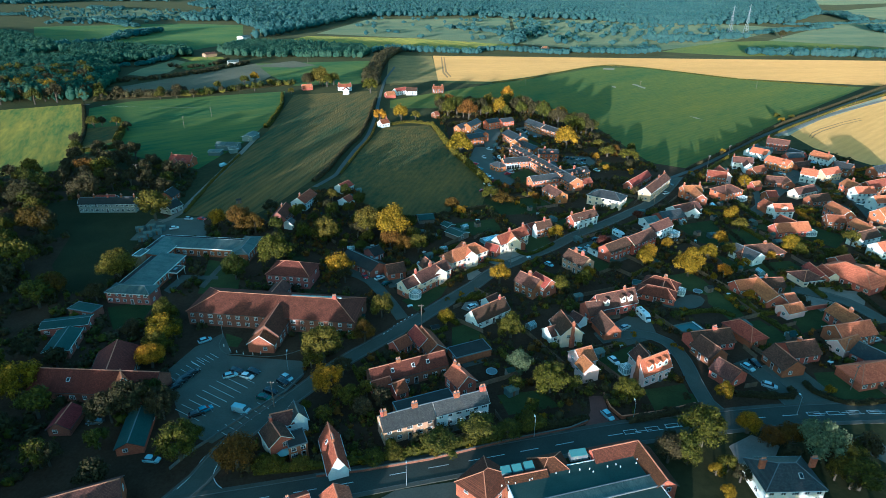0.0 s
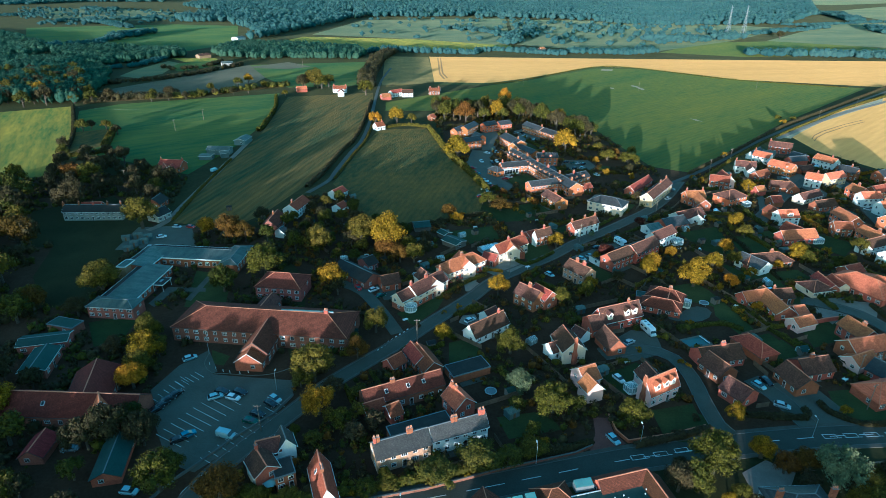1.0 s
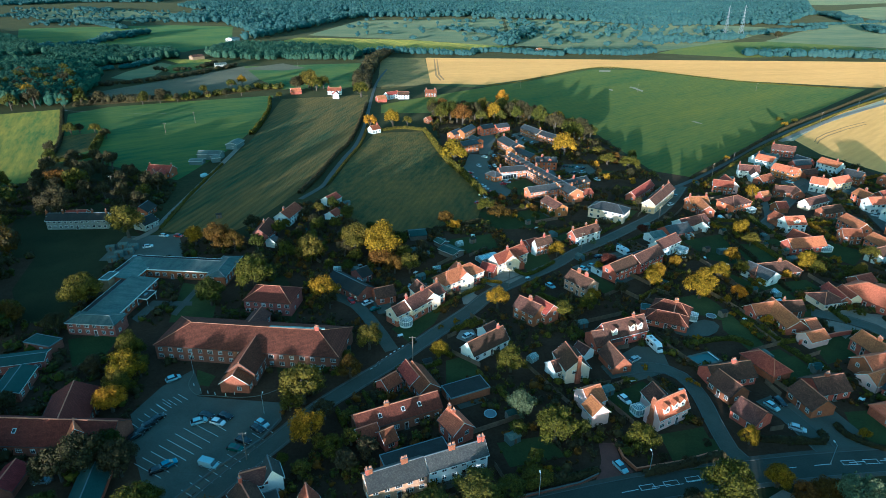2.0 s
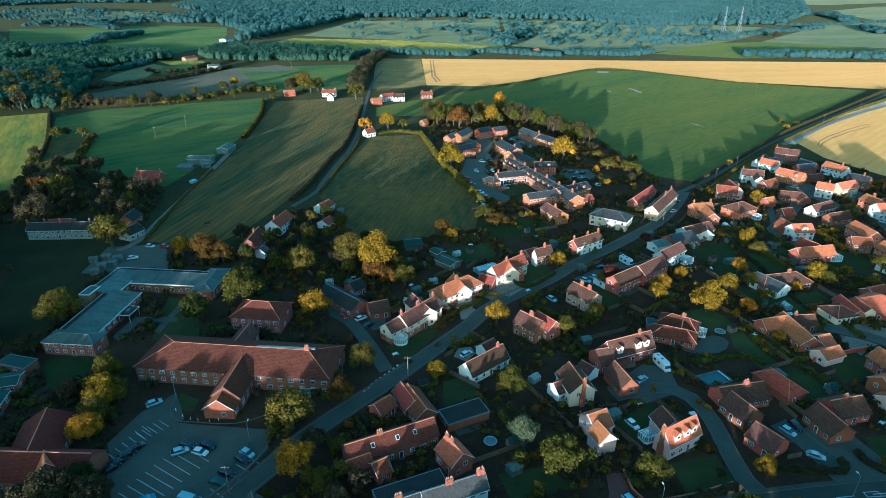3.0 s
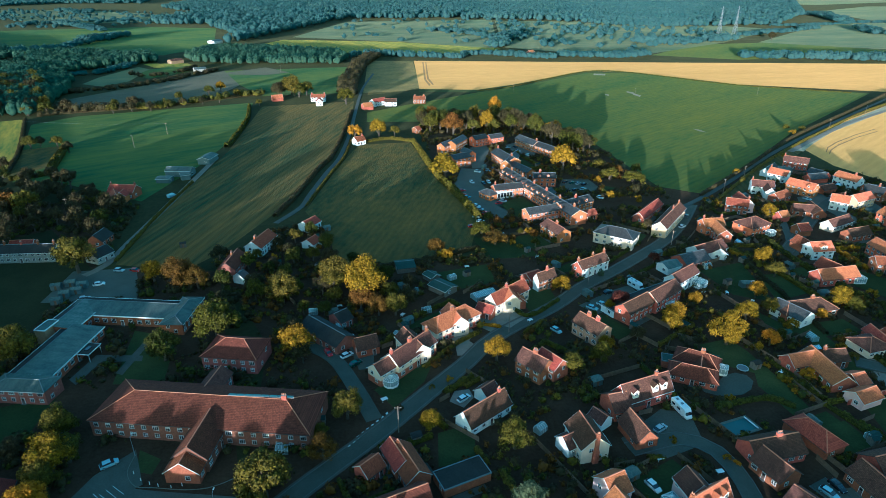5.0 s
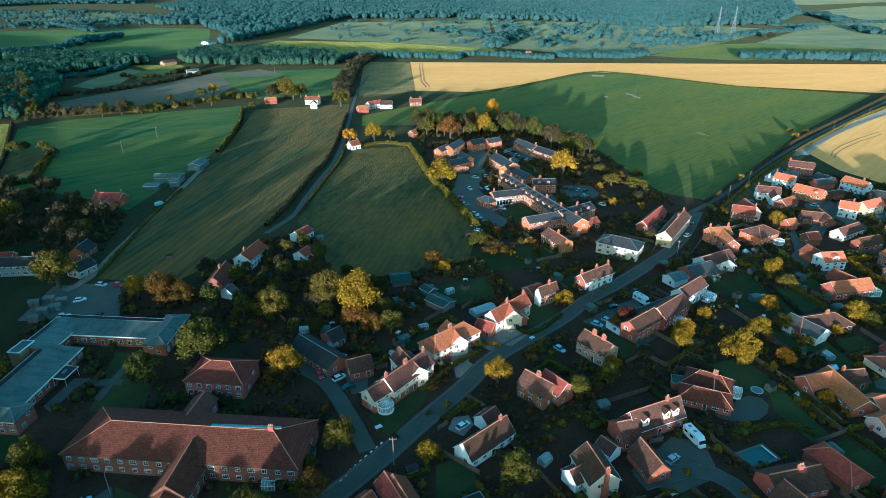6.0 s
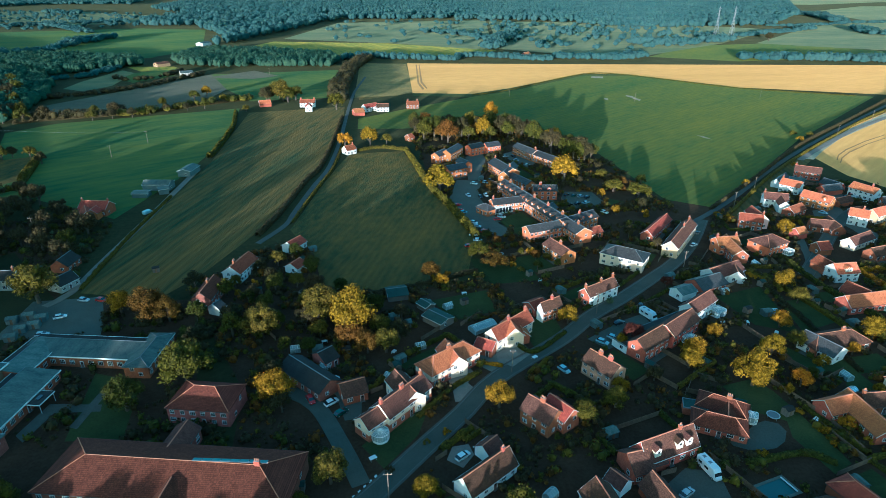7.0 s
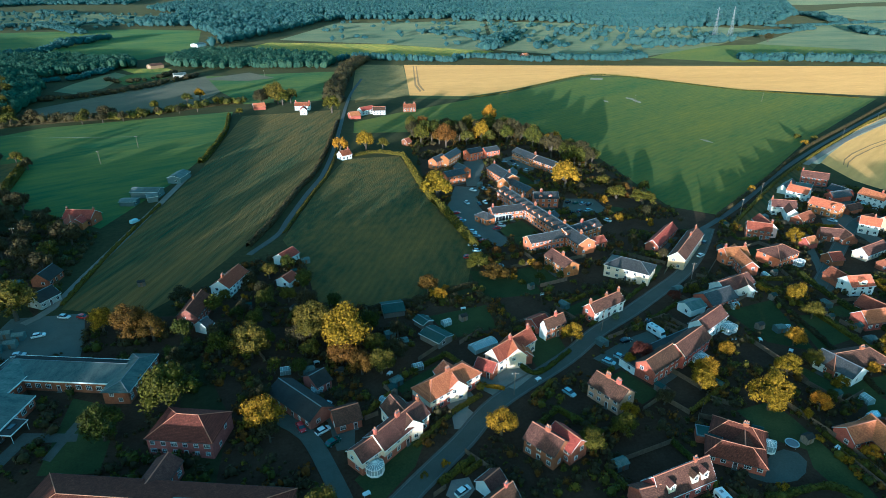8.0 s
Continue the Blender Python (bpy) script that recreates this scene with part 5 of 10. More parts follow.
def garden_table(x, y, turn):
    """A small pale garden table, built once and then copied."""
    if "table" in CACHE:
        return copy_thing(CACHE["table"], pose(x, y, 0, 0, 0, turn))
    ob = new("garden_table")
    CACHE["table"] = ob
    ob.matrix_basis = pose(x, y, 0, 0, 0, turn)
    tagged(ob, "small pale garden table on a patio", "table", "garden tables")
    t = Geo()
    t.box(-0.9, -0.6, 0.7, 0.9, 0.6, 0.75, M_WHITE)
    part("tabletop", t, ob)
    for sx in (-1, 1):
        for sy in (-1, 1):
            k = Geo()
            k.tube((sx * 0.8, sy * 0.5, 0), (sx * 0.75, sy * 0.48, 0.7), 0.035, 0.035, M_WHITE, 6)
            part("leg", k, ob)
    return ob


def bollard(x, y):
    g = Geo()
    g.tube((0, 0, -0.05), (0, 0, 0.9), 0.09, 0.08, M_WHITE, 8)
    g.tube((0, 0, 0.9), (0, 0, 0.98), 0.08, 0.03, M_WHITE, 8)
    ob = new("bollard", g.mesh("bollard"))
    ob.matrix_basis = pose(x, y, 0)
    return tagged(ob, "short white bollard beside the forecourt", "bollard", "bollards")


# ================= the place =================
# fields
field('ripe golden wheat field on the rise', 'wheat', [(0.5, 943.3), (284.5, 921.6), (671.0, 896.3), (763.5, 872.5), (585.8, 661.2), (506.3, 667.9), (361.5, 723.5), (277.4, 821.6), (222.6, 831.9), (109.9, 724.5), (66.0, 690.2), (5.1, 701.7)], 0.05)
field('strip of pale rough grass beside the wheat', 'meadow', [(-61.9, 949.1), (0.5, 943.3), (5.1, 701.7), (-48.0, 665.6)], 0.04)
field('broad green field behind the village', 'green', [(222.6, 831.9), (277.4, 821.6), (361.5, 723.5), (476.5, 660.0), (287.5, 489.5), (158.0, 354.2), (136.6, 369.0), (127.2, 474.6), (67.1, 542.5), (-40.5, 542.0), (-42.8, 580.0), (-4.7, 617.2), (108.5, 715.8)], 0.04)
field('cut stubble field beyond the estate', 'wheat_right', [(463.2, 608.1), (365.4, 536.3), (270.2, 446.2), (264.9, 404.8), (279.7, 353.7), (291.1, 310.9), (602.1, 680.6)], 0.04)
field('rough grass verge beside the country road', 'hay', [(158.9, 347.2), (236.7, 423.8), (326.7, 502.7), (477.5, 628.0), (722.8, 824.0), (595.5, 672.7), (458.6, 601.7), (362.1, 531.3), (268.2, 442.6), (232.8, 404.9), (159.4, 337.1)], 0.034)
field('long mown hay field beside lane', 'hay', [(-141.0, 609.6), (-59.0, 633.3), (-55.6, 584.1), (-54.6, 498.3), (-56.0, 437.2), (-61.1, 408.7), (-66.3, 358.0), (-75.0, 325.8), (-85.2, 290.6), (-94.9, 272.6), (-125.4, 279.2), (-128.0, 321.6), (-128.6, 383.6), (-128.3, 453.2)], 0.04)
field('dark grass meadow beside the lane', 'meadow', [(-40.9, 468.7), (-4.8, 474.4), (10.6, 396.5), (28.9, 324.3), (21.8, 288.1), (-10.4, 275.0), (-34.3, 274.8), (-41.6, 304.6), (-57.6, 337.0), (-55.1, 361.1), (-51.6, 398.5), (-46.5, 434.4)], 0.044)
field('grazed pasture crossed by wires', 'pasture', [(-308.1, 540.7), (-286.9, 572.7), (-153.8, 629.1), (-134.6, 510.3), (-136.8, 420.9), (-146.2, 355.5), (-209.2, 391.4), (-233.3, 391.4)], 0.04)
field('pale straw coloured field', 'straw', [(-402.1, 520.9), (-325.1, 561.5), (-261.0, 440.9), (-227.4, 353.5), (-271.5, 336.2)], 0.04)
field('small rough grass paddock', 'meadow', [(-270.8, 462.5), (-246.0, 474.1), (-228.7, 424.2), (-240.0, 397.0)], 0.05)
field('bare grey-brown fallow field', 'fallow', [(-341.7, 640.9), (-242.8, 846.1), (-193.8, 733.6), (-199.2, 635.4), (-286.7, 596.1)], 0.04)
field('grass field beside the lane', 'pasture', [(-242.8, 846.1), (-89.3, 880.0), (-71.0, 680.7), (-152.5, 664.5), (-193.8, 733.6)], 0.04)
# The straw colour gives this strip its sunlit look.
field('yellow-green far pasture strip coloured to look sunlit', 'straw', [(-291.8, 1114.5), (-251.9, 1276.6), (-38.1, 1234.5), (152.3, 1109.1), (108.8, 1033.6), (-118.6, 1044.5)], 0.04)
field('far pale grazed pasture', 'pale', [(-244.3, 1331.4), (-183.1, 1815.1), (237.9, 1926.7), (147.2, 1109.0), (-26.9, 1235.0)], 0.04)
field('far pale grazed pasture', 'pale', [(239.5, 1870.6), (678.1, 1795.5), (900.3, 1549.3), (595.0, 1210.6), (329.9, 981.9), (261.9, 1038.0), (160.2, 1129.6)], 0.05)
field('far green grazed pasture', 'pasture', [(-930.6, 1489.2), (-640.5, 1622.1), (-467.9, 1571.0), (-345.2, 1143.6), (-394.7, 1002.4), (-533.6, 1068.0), (-707.6, 1120.7)], 0.04)
field('far green grazed pasture', 'pasture', [(-543.5, 1049.5), (-616.4, 1315.0), (-481.6, 1570.3), (-367.6, 1221.7), (-382.8, 1019.4)], 0.06)
field('far pale grazed pasture', 'pale', [(-1510.6, 2448.0), (-1227.4, 2478.1), (-794.3, 2174.3), (-741.3, 1802.8), (-963.5, 1690.2)], 0.04)
field('far green crop field', 'green', [(375.6, 1007.2), (523.0, 1173.9), (709.9, 1214.8), (804.3, 1081.2), (888.6, 1021.2), (834.0, 956.2), (734.6, 984.4), (486.8, 947.8)], 0.04)
field('far pale crop field', 'pale', [(663.8, 1213.1), (1129.6, 1727.7), (1350.5, 1838.6), (1636.8, 1910.6), (934.5, 1075.7), (811.3, 1090.9)], 0.06)
field('far pale crop field', 'pale', [(1608.3, 2474.1), (2158.2, 2958.7), (2555.8, 3003.0), (1741.2, 2034.7), (1390.6, 1894.2)], 0.04)
field('far pale crop field', 'pale', [(1963.0, 3210.3), (2039.7, 3146.6), (3334.6, 3928.9), (6500.8, 7692.7), (2718.4, 5640.9)], 0.03)
field('pale market garden plots', 'pale', [(-369.3, 744.7), (-374.2, 793.7), (-367.5, 886.7), (-342.3, 862.1), (-326.5, 764.3), (-338.1, 727.1)], 0.05)
field('rough green nursery plot', 'pasture', [(-339.7, 815.7), (-342.3, 862.1), (-300.0, 901.4), (-284.4, 839.4), (-313.3, 784.4)], 0.054)
field('rough yellow-green bank', 'straw', [(-376.3, 920.0), (-314.6, 921.5), (-288.0, 888.5), (-339.0, 874.6)], 0.05)
field('pale crop strip beside the lane', 'fallow', [(-197.1, 877.6), (-156.9, 830.4), (-182.5, 807.7), (-244.1, 817.5)], 0.06)
patch('wheel_track', 'dark wheel track through the ripe wheat', [(12.4, 929.3), (14.1, 929.3), (13.8, 769.7), (18.2, 727.6), (16.1, 723.2), (11.6, 764.8)], M_TRACK, 0.1)
patch('wheel_track', 'dark wheel track through the ripe wheat', [(16.6, 929.4), (17.9, 929.4), (17.5, 774.8), (21.8, 732.2), (20.3, 727.7), (15.2, 769.7)], M_TRACK, 0.1)
# Dark strip along the wheat's foot: the verge with its shade painted in.
patch('field_margin', 'rough green margin and painted shade under the wheat', [(5.1, 701.7), (66.4, 694.3), (110.2, 726.7), (223.3, 834.8), (278.4, 824.4), (362.6, 725.7), (359.4, 719.1), (274.7, 813.2), (218.9, 817.7), (107.3, 707.2), (64.9, 678.4), (4.9, 685.5)], M_LAWN, 0.11)
field('dark green far field', 'pasture', [(-703.8, 947.6), (-480.3, 938.7), (-443.9, 848.0), (-614.7, 821.6)], 0.04)
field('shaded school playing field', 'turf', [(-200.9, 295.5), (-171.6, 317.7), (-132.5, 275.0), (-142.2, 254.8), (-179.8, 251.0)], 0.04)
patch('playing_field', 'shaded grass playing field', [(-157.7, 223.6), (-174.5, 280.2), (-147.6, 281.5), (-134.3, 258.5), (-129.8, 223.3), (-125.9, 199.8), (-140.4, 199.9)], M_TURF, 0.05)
field('dry rough field beside the lane', 'dry', [(-66.0, 947.1), (-1.1, 935.4), (6.2, 710.4), (-10.9, 689.6), (-53.5, 679.1)], 0.045)
patch('verge', 'pale dry grass verge beside the cut stubble', [(453.8, 601.3), (435.7, 577.1), (370.8, 529.1), (324.0, 494.0), (287.6, 460.6), (266.6, 439.5), (260.4, 441.9), (289.7, 470.9), (353.0, 524.0)], M_DRYVERGE, 0.07)
# bare marks in the green field
patch('bare_patch', 'small bare patch in the green field', [(225.3, 681.2), (229.6, 672.2), (226.0, 663.5), (222.3, 675.9)], M_GRAVEL, 0.09)
patch('bare_patch', 'small bare patch in the green field', [(228.4, 668.7), (230.8, 654.9), (227.3, 648.3), (224.8, 661.8)], M_GRAVEL, 0.09)
patch('bare_patch', 'small bare patch in the green field', [(196.5, 665.8), (199.7, 662.3), (197.7, 653.9), (195.0, 659.0)], M_GRAVEL, 0.09)
patch('bare_patch', 'small bare patch in the green field', [(227.1, 810.2), (241.0, 807.5), (236.6, 795.1), (222.2, 797.7)], M_GRAVEL, 0.09)
patch('bare_patch', 'small bare patch in the green field', [(219.3, 508.9), (223.2, 505.3), (225.1, 495.2), (220.8, 500.4)], M_GRAVEL, 0.09)
patch('drive', 'red block-paved drive off the main road', [(39.9, 138.8), (43.8, 138.7), (43.8, 133.4), (45.6, 129.0), (37.9, 126.4), (35.8, 126.4), (38.9, 132.7)], M_REDPAVE, 0.075)
# roads
road('grey asphalt village street with worn edges', [(-67.4, 93.7), (-62.5, 103.2), (-58.6, 110.1), (-55.2, 120.5), (-49.6, 130.1), (-41.2, 141.8), (-33.0, 153.9), (-19.7, 168.4), (-11.7, 176.9), (2.2, 193.2), (12.2, 204.7), (23.5, 219.1), (47.3, 238.1), (62.1, 252.7), (77.5, 264.7), (96.2, 280.9), (108.5, 292.0), (121.0, 306.5), (131.5, 321.2), (142.9, 339.1)], 4.6, z=0.064, pavement=0.6)
road('grey asphalt main road with markings', [(-61.6, 100.9), (-50.0, 103.2), (-30.7, 107.0), (-10.2, 111.7), (8.9, 115.9), (22.3, 118.9), (40.9, 123.0), (52.9, 125.1), (75.8, 128.4), (98.9, 130.5), (119.3, 131.3), (148.3, 131.8)], 6.8, dash=(4, 4), pavement=1.1, z=0.068, mat=M_MAINROAD)
road('grey asphalt residential cul-de-sac', [(73.1, 132.0), (71.9, 135.7), (72.5, 146.4), (73.4, 155.3), (71.8, 165.2), (64.2, 170.0), (50.2, 166.8)], 4.4, z=0.192)
road('grey asphalt estate drive', [(95.8, 134.4), (95.3, 137.8), (93.8, 146.6), (90.6, 154.5)], 5.5, z=0.196)
road('grey asphalt estate road', [(151.5, 175.8), (147.3, 189.7), (138.9, 196.6), (132.4, 200.2)], 4.6, pavement=0.6, z=0.2)
road('grey asphalt estate road', [(223.4, 230.4), (213.8, 262.2), (218.9, 285.0), (237.4, 336.7), (220.2, 342.3), (156.3, 277.5)], 4.6, pavement=0.6, z=0.204)
road('narrow grey country lane', [(-50.8, 816.7), (-55.6, 719.8), (-55.1, 644.4), (-52.8, 569.2), (-50.6, 498.1), (-51.2, 436.9), (-55.4, 401.6), (-59.3, 361.3), (-60.8, 343.1), (-69.2, 321.4)], 2.8, kerbs=False, mat=M_LANE, z=0.208)
road('narrow gravel farm track', [(-131.8, 439.3), (-130.9, 403.2), (-129.9, 345.9), (-129.4, 305.0), (-129.0, 279.4), (-133.1, 269.4)], 3.2, kerbs=False, mat=M_GRAVEL, z=0.212)
road('pale chalky field edge track', [(256.3, 438.6), (289.0, 466.8), (352.7, 519.4), (417.1, 564.9), (491.0, 615.3)], 4.0, kerbs=False, mat=M_GRAVEL, z=0.216)
road('narrow hedged country road', [(134.6, 334.0), (152.1, 348.4), (178.6, 372.7), (238.9, 432.2), (329.7, 511.9), (487.6, 642.0), (747.7, 853.7)], 2.8, mat=M_LANE, kerbs=False, z=0.22)
road('asphalt drive between buildings', [(-14.0, 180.5), (-19.8, 193.6), (-28.2, 209.2), (-38.1, 217.1)], 4.5, kerbs=False, z=0.224)
lot = \
patch('car_park', 'worn asphalt public car park', [(-78.5, 143.4), (-73.7, 156.8), (-69.7, 160.3), (-62.3, 159.0), (-42.8, 156.4), (-42.2, 150.2), (-46.0, 140.4), (-52.6, 130.1), (-59.4, 121.9), (-66.9, 125.1)], M_CARPARK, 0.075)
patch('forecourt', 'asphalt parking court beside the care home', [(-82.6, 152.7), (-79.0, 164.4), (-72.7, 172.5), (-66.5, 161.2), (-74.4, 154.0), (-76.6, 143.3)], M_CARPARK, 0.07)
patch('yard', 'grey asphalt school yard', [(-138.1, 248.4), (-139.2, 273.5), (-115.6, 275.8), (-107.7, 259.1), (-103.3, 246.3)], M_CARPARK, 0.06)
patch('driveway', 'pale concrete house driveway', [(24.8, 234.8), (33.3, 239.6), (36.6, 231.3), (29.1, 224.2), (25.0, 227.1)], M_CONCRETE, 0.07)
patch('driveway', 'pale concrete forecourt of a white house', [(9.2, 225.0), (14.1, 228.3), (16.8, 222.5), (13.7, 214.7), (10.4, 216.1)], M_CONCRETE, 0.07)
patch('driveway', 'asphalt forecourt of brick houses', [(50.2, 166.8), (49.4, 170.8), (63.9, 181.4), (71.2, 179.4), (70.0, 167.9), (58.4, 163.5)], M_CARPARK, 0.07)
patch('driveway', 'worn grey asphalt turning drive', [(84.6, 191.9), (89.0, 195.4), (92.6, 196.5), (95.5, 195.1), (95.9, 192.2), (93.4, 188.7), (89.8, 186.5), (85.7, 185.9), (82.2, 186.4), (79.3, 188.0), (79.1, 189.5)], M_CARPARK, 0.05)
patch('parking_court', 'asphalt parking court among the estate houses', [(205.4, 347.9), (222.7, 353.3), (220.3, 340.8), (209.8, 331.1), (199.5, 336.0)], M_CARPARK, 0.051)
patch('parking_court', 'asphalt parking court among the estate houses', [(226.4, 376.8), (238.8, 371.4), (230.0, 352.9), (219.8, 353.5)], M_CARPARK, 0.055)
patch('estate_road', 'wide asphalt turning area of the estate', [(208.0, 332.7), (208.8, 322.2), (205.4, 303.6), (216.6, 315.2), (216.9, 323.8)], M_CARPARK, 0.059)
patch('estate_road', 'asphalt drive through the estate', [(178.0, 330.8), (175.1, 314.4), (168.2, 297.2), (159.0, 279.6), (157.4, 272.7), (162.6, 277.0), (169.0, 291.7), (178.6, 313.0), (186.7, 328.3)], M_CARPARK, 0.063)
patch('driveway', 'pale concrete forecourt beside the street', [(11.2, 232.1), (19.6, 237.0), (25.8, 229.8), (27.6, 225.0), (23.3, 221.1), (19.1, 225.2)], M_CONCRETE, 0.052)
patch('driveway', 'pale gravel garden drive', [(8.8, 219.2), (12.7, 219.7), (17.0, 213.7), (13.2, 209.0), (10.2, 209.0), (9.9, 214.9)], M_GRAVEL, 0.056)
patch('driveway', 'pale gravel drive beside the bungalow', [(6.4, 187.3), (8.1, 191.7), (12.3, 192.4), (13.3, 188.7), (10.2, 184.5)], M_GRAVEL, 0.06)
patch('driveway', 'broad pale gravel drive between bungalows', [(129.0, 199.2), (132.7, 192.5), (133.7, 183.5), (139.4, 187.6), (147.7, 191.1), (151.8, 187.3), (159.8, 197.5), (153.0, 198.7), (149.6, 201.8), (134.0, 201.0)], M_GRAVEL, 0.047)
patch('driveway', 'grey asphalt parking drive', [(92.6, 151.6), (106.3, 154.3), (109.1, 140.6), (106.5, 135.2), (95.5, 135.4)], M_CARPARK, 0.07)
patch('driveway', 'gravel drive by the white house', [(70.3, 118.9), (78.0, 122.8), (83.1, 118.7), (75.4, 109.6), (69.6, 108.8)], M_GRAVEL, 0.06)
patch('forecourt', 'grey asphalt store forecourt', [(-19.8, 101.4), (-12.6, 106.3), (7.1, 109.7), (9.2, 104.0), (10.0, 99.4)], M_CARPARK, 0.064)
patch('driveway', 'grey asphalt side drive', [(102.2, 121.4), (108.7, 122.3), (110.0, 118.3), (105.9, 112.7), (103.2, 116.5)], M_CARPARK, 0.06)
patch('parking_court', 'asphalt parking court of the terraces', [(27.1, 408.6), (41.4, 405.7), (36.5, 378.1), (40.8, 351.6), (46.1, 328.9), (40.1, 323.6), (32.2, 331.6), (21.4, 358.0), (19.6, 372.3)], M_CARPARK, 0.06)
patch('parking_court', 'pale paved parking court', [(80.4, 372.1), (85.0, 384.1), (100.4, 383.2), (102.9, 364.1), (83.9, 357.3)], M_CARPARK, 0.06)
patch('lawn', 'mown courtyard lawn between terrace wings', [(43.6, 346.4), (55.7, 353.7), (61.0, 339.1), (47.5, 332.6)], M_LAWN, 0.066)
patch('parking_court', 'asphalt court behind the corner block', [(61.7, 462.9), (73.5, 471.9), (82.2, 443.6), (74.0, 429.7), (65.1, 449.6)], M_CARPARK, 0.062)
patch('parking_court', 'asphalt court between the brick terraces', [(35.9, 456.4), (49.3, 469.0), (50.2, 453.0), (40.1, 407.8), (33.9, 408.2)], M_CARPARK, 0.066)
patch('driveway', 'asphalt forecourt beside the street', [(56.2, 237.9), (70.7, 248.1), (80.2, 252.7), (80.6, 244.2), (68.0, 235.6), (61.3, 231.7)], M_CARPARK, 0.065)
patch('driveway', 'grey asphalt house forecourt', [(-23.3, 213.7), (-29.6, 219.2), (-26.8, 223.1), (-16.2, 215.9), (-15.5, 203.8), (-19.9, 203.0)], M_CARPARK, 0.06)
patch('lawn', 'shaded green garden lawn', [(88.3, 211.4), (99.2, 214.5), (102.0, 208.1), (104.6, 191.6), (105.2, 180.4), (98.9, 177.4), (96.2, 190.1), (98.4, 196.0), (91.4, 200.2)], M_LAWN, 0.03)
patch('lawn', 'shaded green garden lawn', [(121.3, 182.5), (136.8, 186.2), (132.7, 175.0), (119.0, 169.9)], M_LAWN, 0.032)
patch('lawn', 'shaded green garden lawn', [(14.2, 139.5), (27.4, 141.8), (30.7, 134.5), (16.4, 131.3)], M_LAWN, 0.034)
patch('lawn', 'shaded green garden lawn', [(56.4, 141.4), (68.8, 143.8), (68.5, 135.1), (56.3, 131.8)], M_LAWN, 0.036)
patch('lawn', 'shaded green garden lawn', [(109.8, 148.5), (126.1, 149.7), (125.9, 140.4), (120.7, 133.1), (106.0, 136.9)], M_LAWN, 0.038)
patch('lawn', 'shaded green garden lawn', [(133.6, 258.6), (148.9, 259.6), (145.5, 243.5), (130.0, 237.9)], M_LAWN, 0.04)
patch('lawn', 'shaded green garden lawn', [(6.1, 266.4), (27.1, 273.0), (28.9, 257.6), (13.0, 251.7)], M_LAWN, 0.041999999999999996)
patch('lawn', 'shaded green garden lawn', [(23.8, 300.7), (46.8, 299.3), (49.5, 280.1), (27.6, 277.2)], M_LAWN, 0.044)
patch('lawn', 'shaded green garden lawn', [(35.3, 250.3), (48.2, 252.9), (49.5, 239.8), (37.6, 234.6)], M_LAWN, 0.046)
patch('lawn', 'shaded green garden lawn', [(-14.8, 193.3), (-6.4, 203.3), (2.9, 207.4), (-0.4, 196.5), (-8.9, 185.4)], M_LAWN, 0.048)
patch('lawn', 'shaded green garden lawn', [(-96.2, 228.2), (-80.7, 222.8), (-76.0, 199.2), (-90.5, 199.3)], M_LAWN, 0.05)
patch('lawn', 'shaded green garden lawn', [(-118.7, 189.4), (-103.3, 195.3), (-102.6, 179.8), (-109.6, 174.7)], M_LAWN, 0.052)
patch('lawn', 'shaded green garden lawn', [(-71.7, 172.4), (-65.2, 169.0), (-65.6, 164.2), (-69.5, 165.2)], M_LAWN, 0.054)
patch('lawn', 'shaded green garden lawn', [(105.9, 371.4), (113.3, 366.8), (101.9, 359.4)], M_LAWN, 0.056)
patch('lawn', 'shaded green garden lawn', [(2.7, 174.9), (12.5, 178.3), (11.4, 164.8), (2.3, 163.3)], M_LAWN, 0.057999999999999996)
patch('lawn', 'shaded green garden lawn', [(41.4, 341.0), (52.0, 347.3), (58.7, 333.2), (49.1, 324.3)], M_LAWN, 0.06)
patch('lawn', 'shaded green garden lawn', [(132.2, 220.5), (133.3, 205.6), (138.9, 196.6), (125.9, 192.5), (122.2, 205.8)], M_LAWN, 0.062)
patch('lawn', 'shaded green garden lawn', [(75.2, 129.3), (79.3, 131.4), (78.9, 133.8)], M_LAWN, 0.064)
patch('lawn', 'shaded green garden lawn', [(112.3, 263.1), (133.1, 270.1), (128.4, 237.2), (116.1, 243.3)], M_LAWN, 0.066)
patch('lawn', 'shaded green garden lawn', [(176.1, 262.5), (186.3, 249.0), (173.2, 236.7), (165.5, 249.2)], M_LAWN, 0.068)
patch('lawn', 'shaded green garden lawn', [(62.9, 141.3), (71.6, 138.7), (74.2, 127.1), (58.5, 129.5)], M_LAWN, 0.07)
edge_line('white edge line of the village street', [(-55.0, 123.4), (-58.2, 119.7), (-60.0, 116.3), (-60.3, 113.3), (-60.7, 111.2), (-62.5, 107.4)], 0.088)
edge_line('white edge line round the street corner', [(-55.5, 115.2), (-55.8, 112.9), (-55.2, 110.6), (-53.2, 108.1), (-50.3, 106.7)], 0.088)
parasol(-40.1, 116.5)
patch('junction', 'asphalt darkened for shade at the street corner', [(-60.2, 113.0), (-57.8, 119.0), (-55.8, 114.7), (-55.2, 110.6), (-52.6, 107.2), (-46.4, 106.5), (-46.0, 105.0), (-64.4, 105.0), (-62.5, 108.5)], M_MAINROAD, 0.05)
# buildings round the car park
house('red brick two-storey house with gabled brown tile roof', -79.6, 101.0, 22, 15.6, 7.7, 4.19, 6.98, wall='brick', tile='brown')
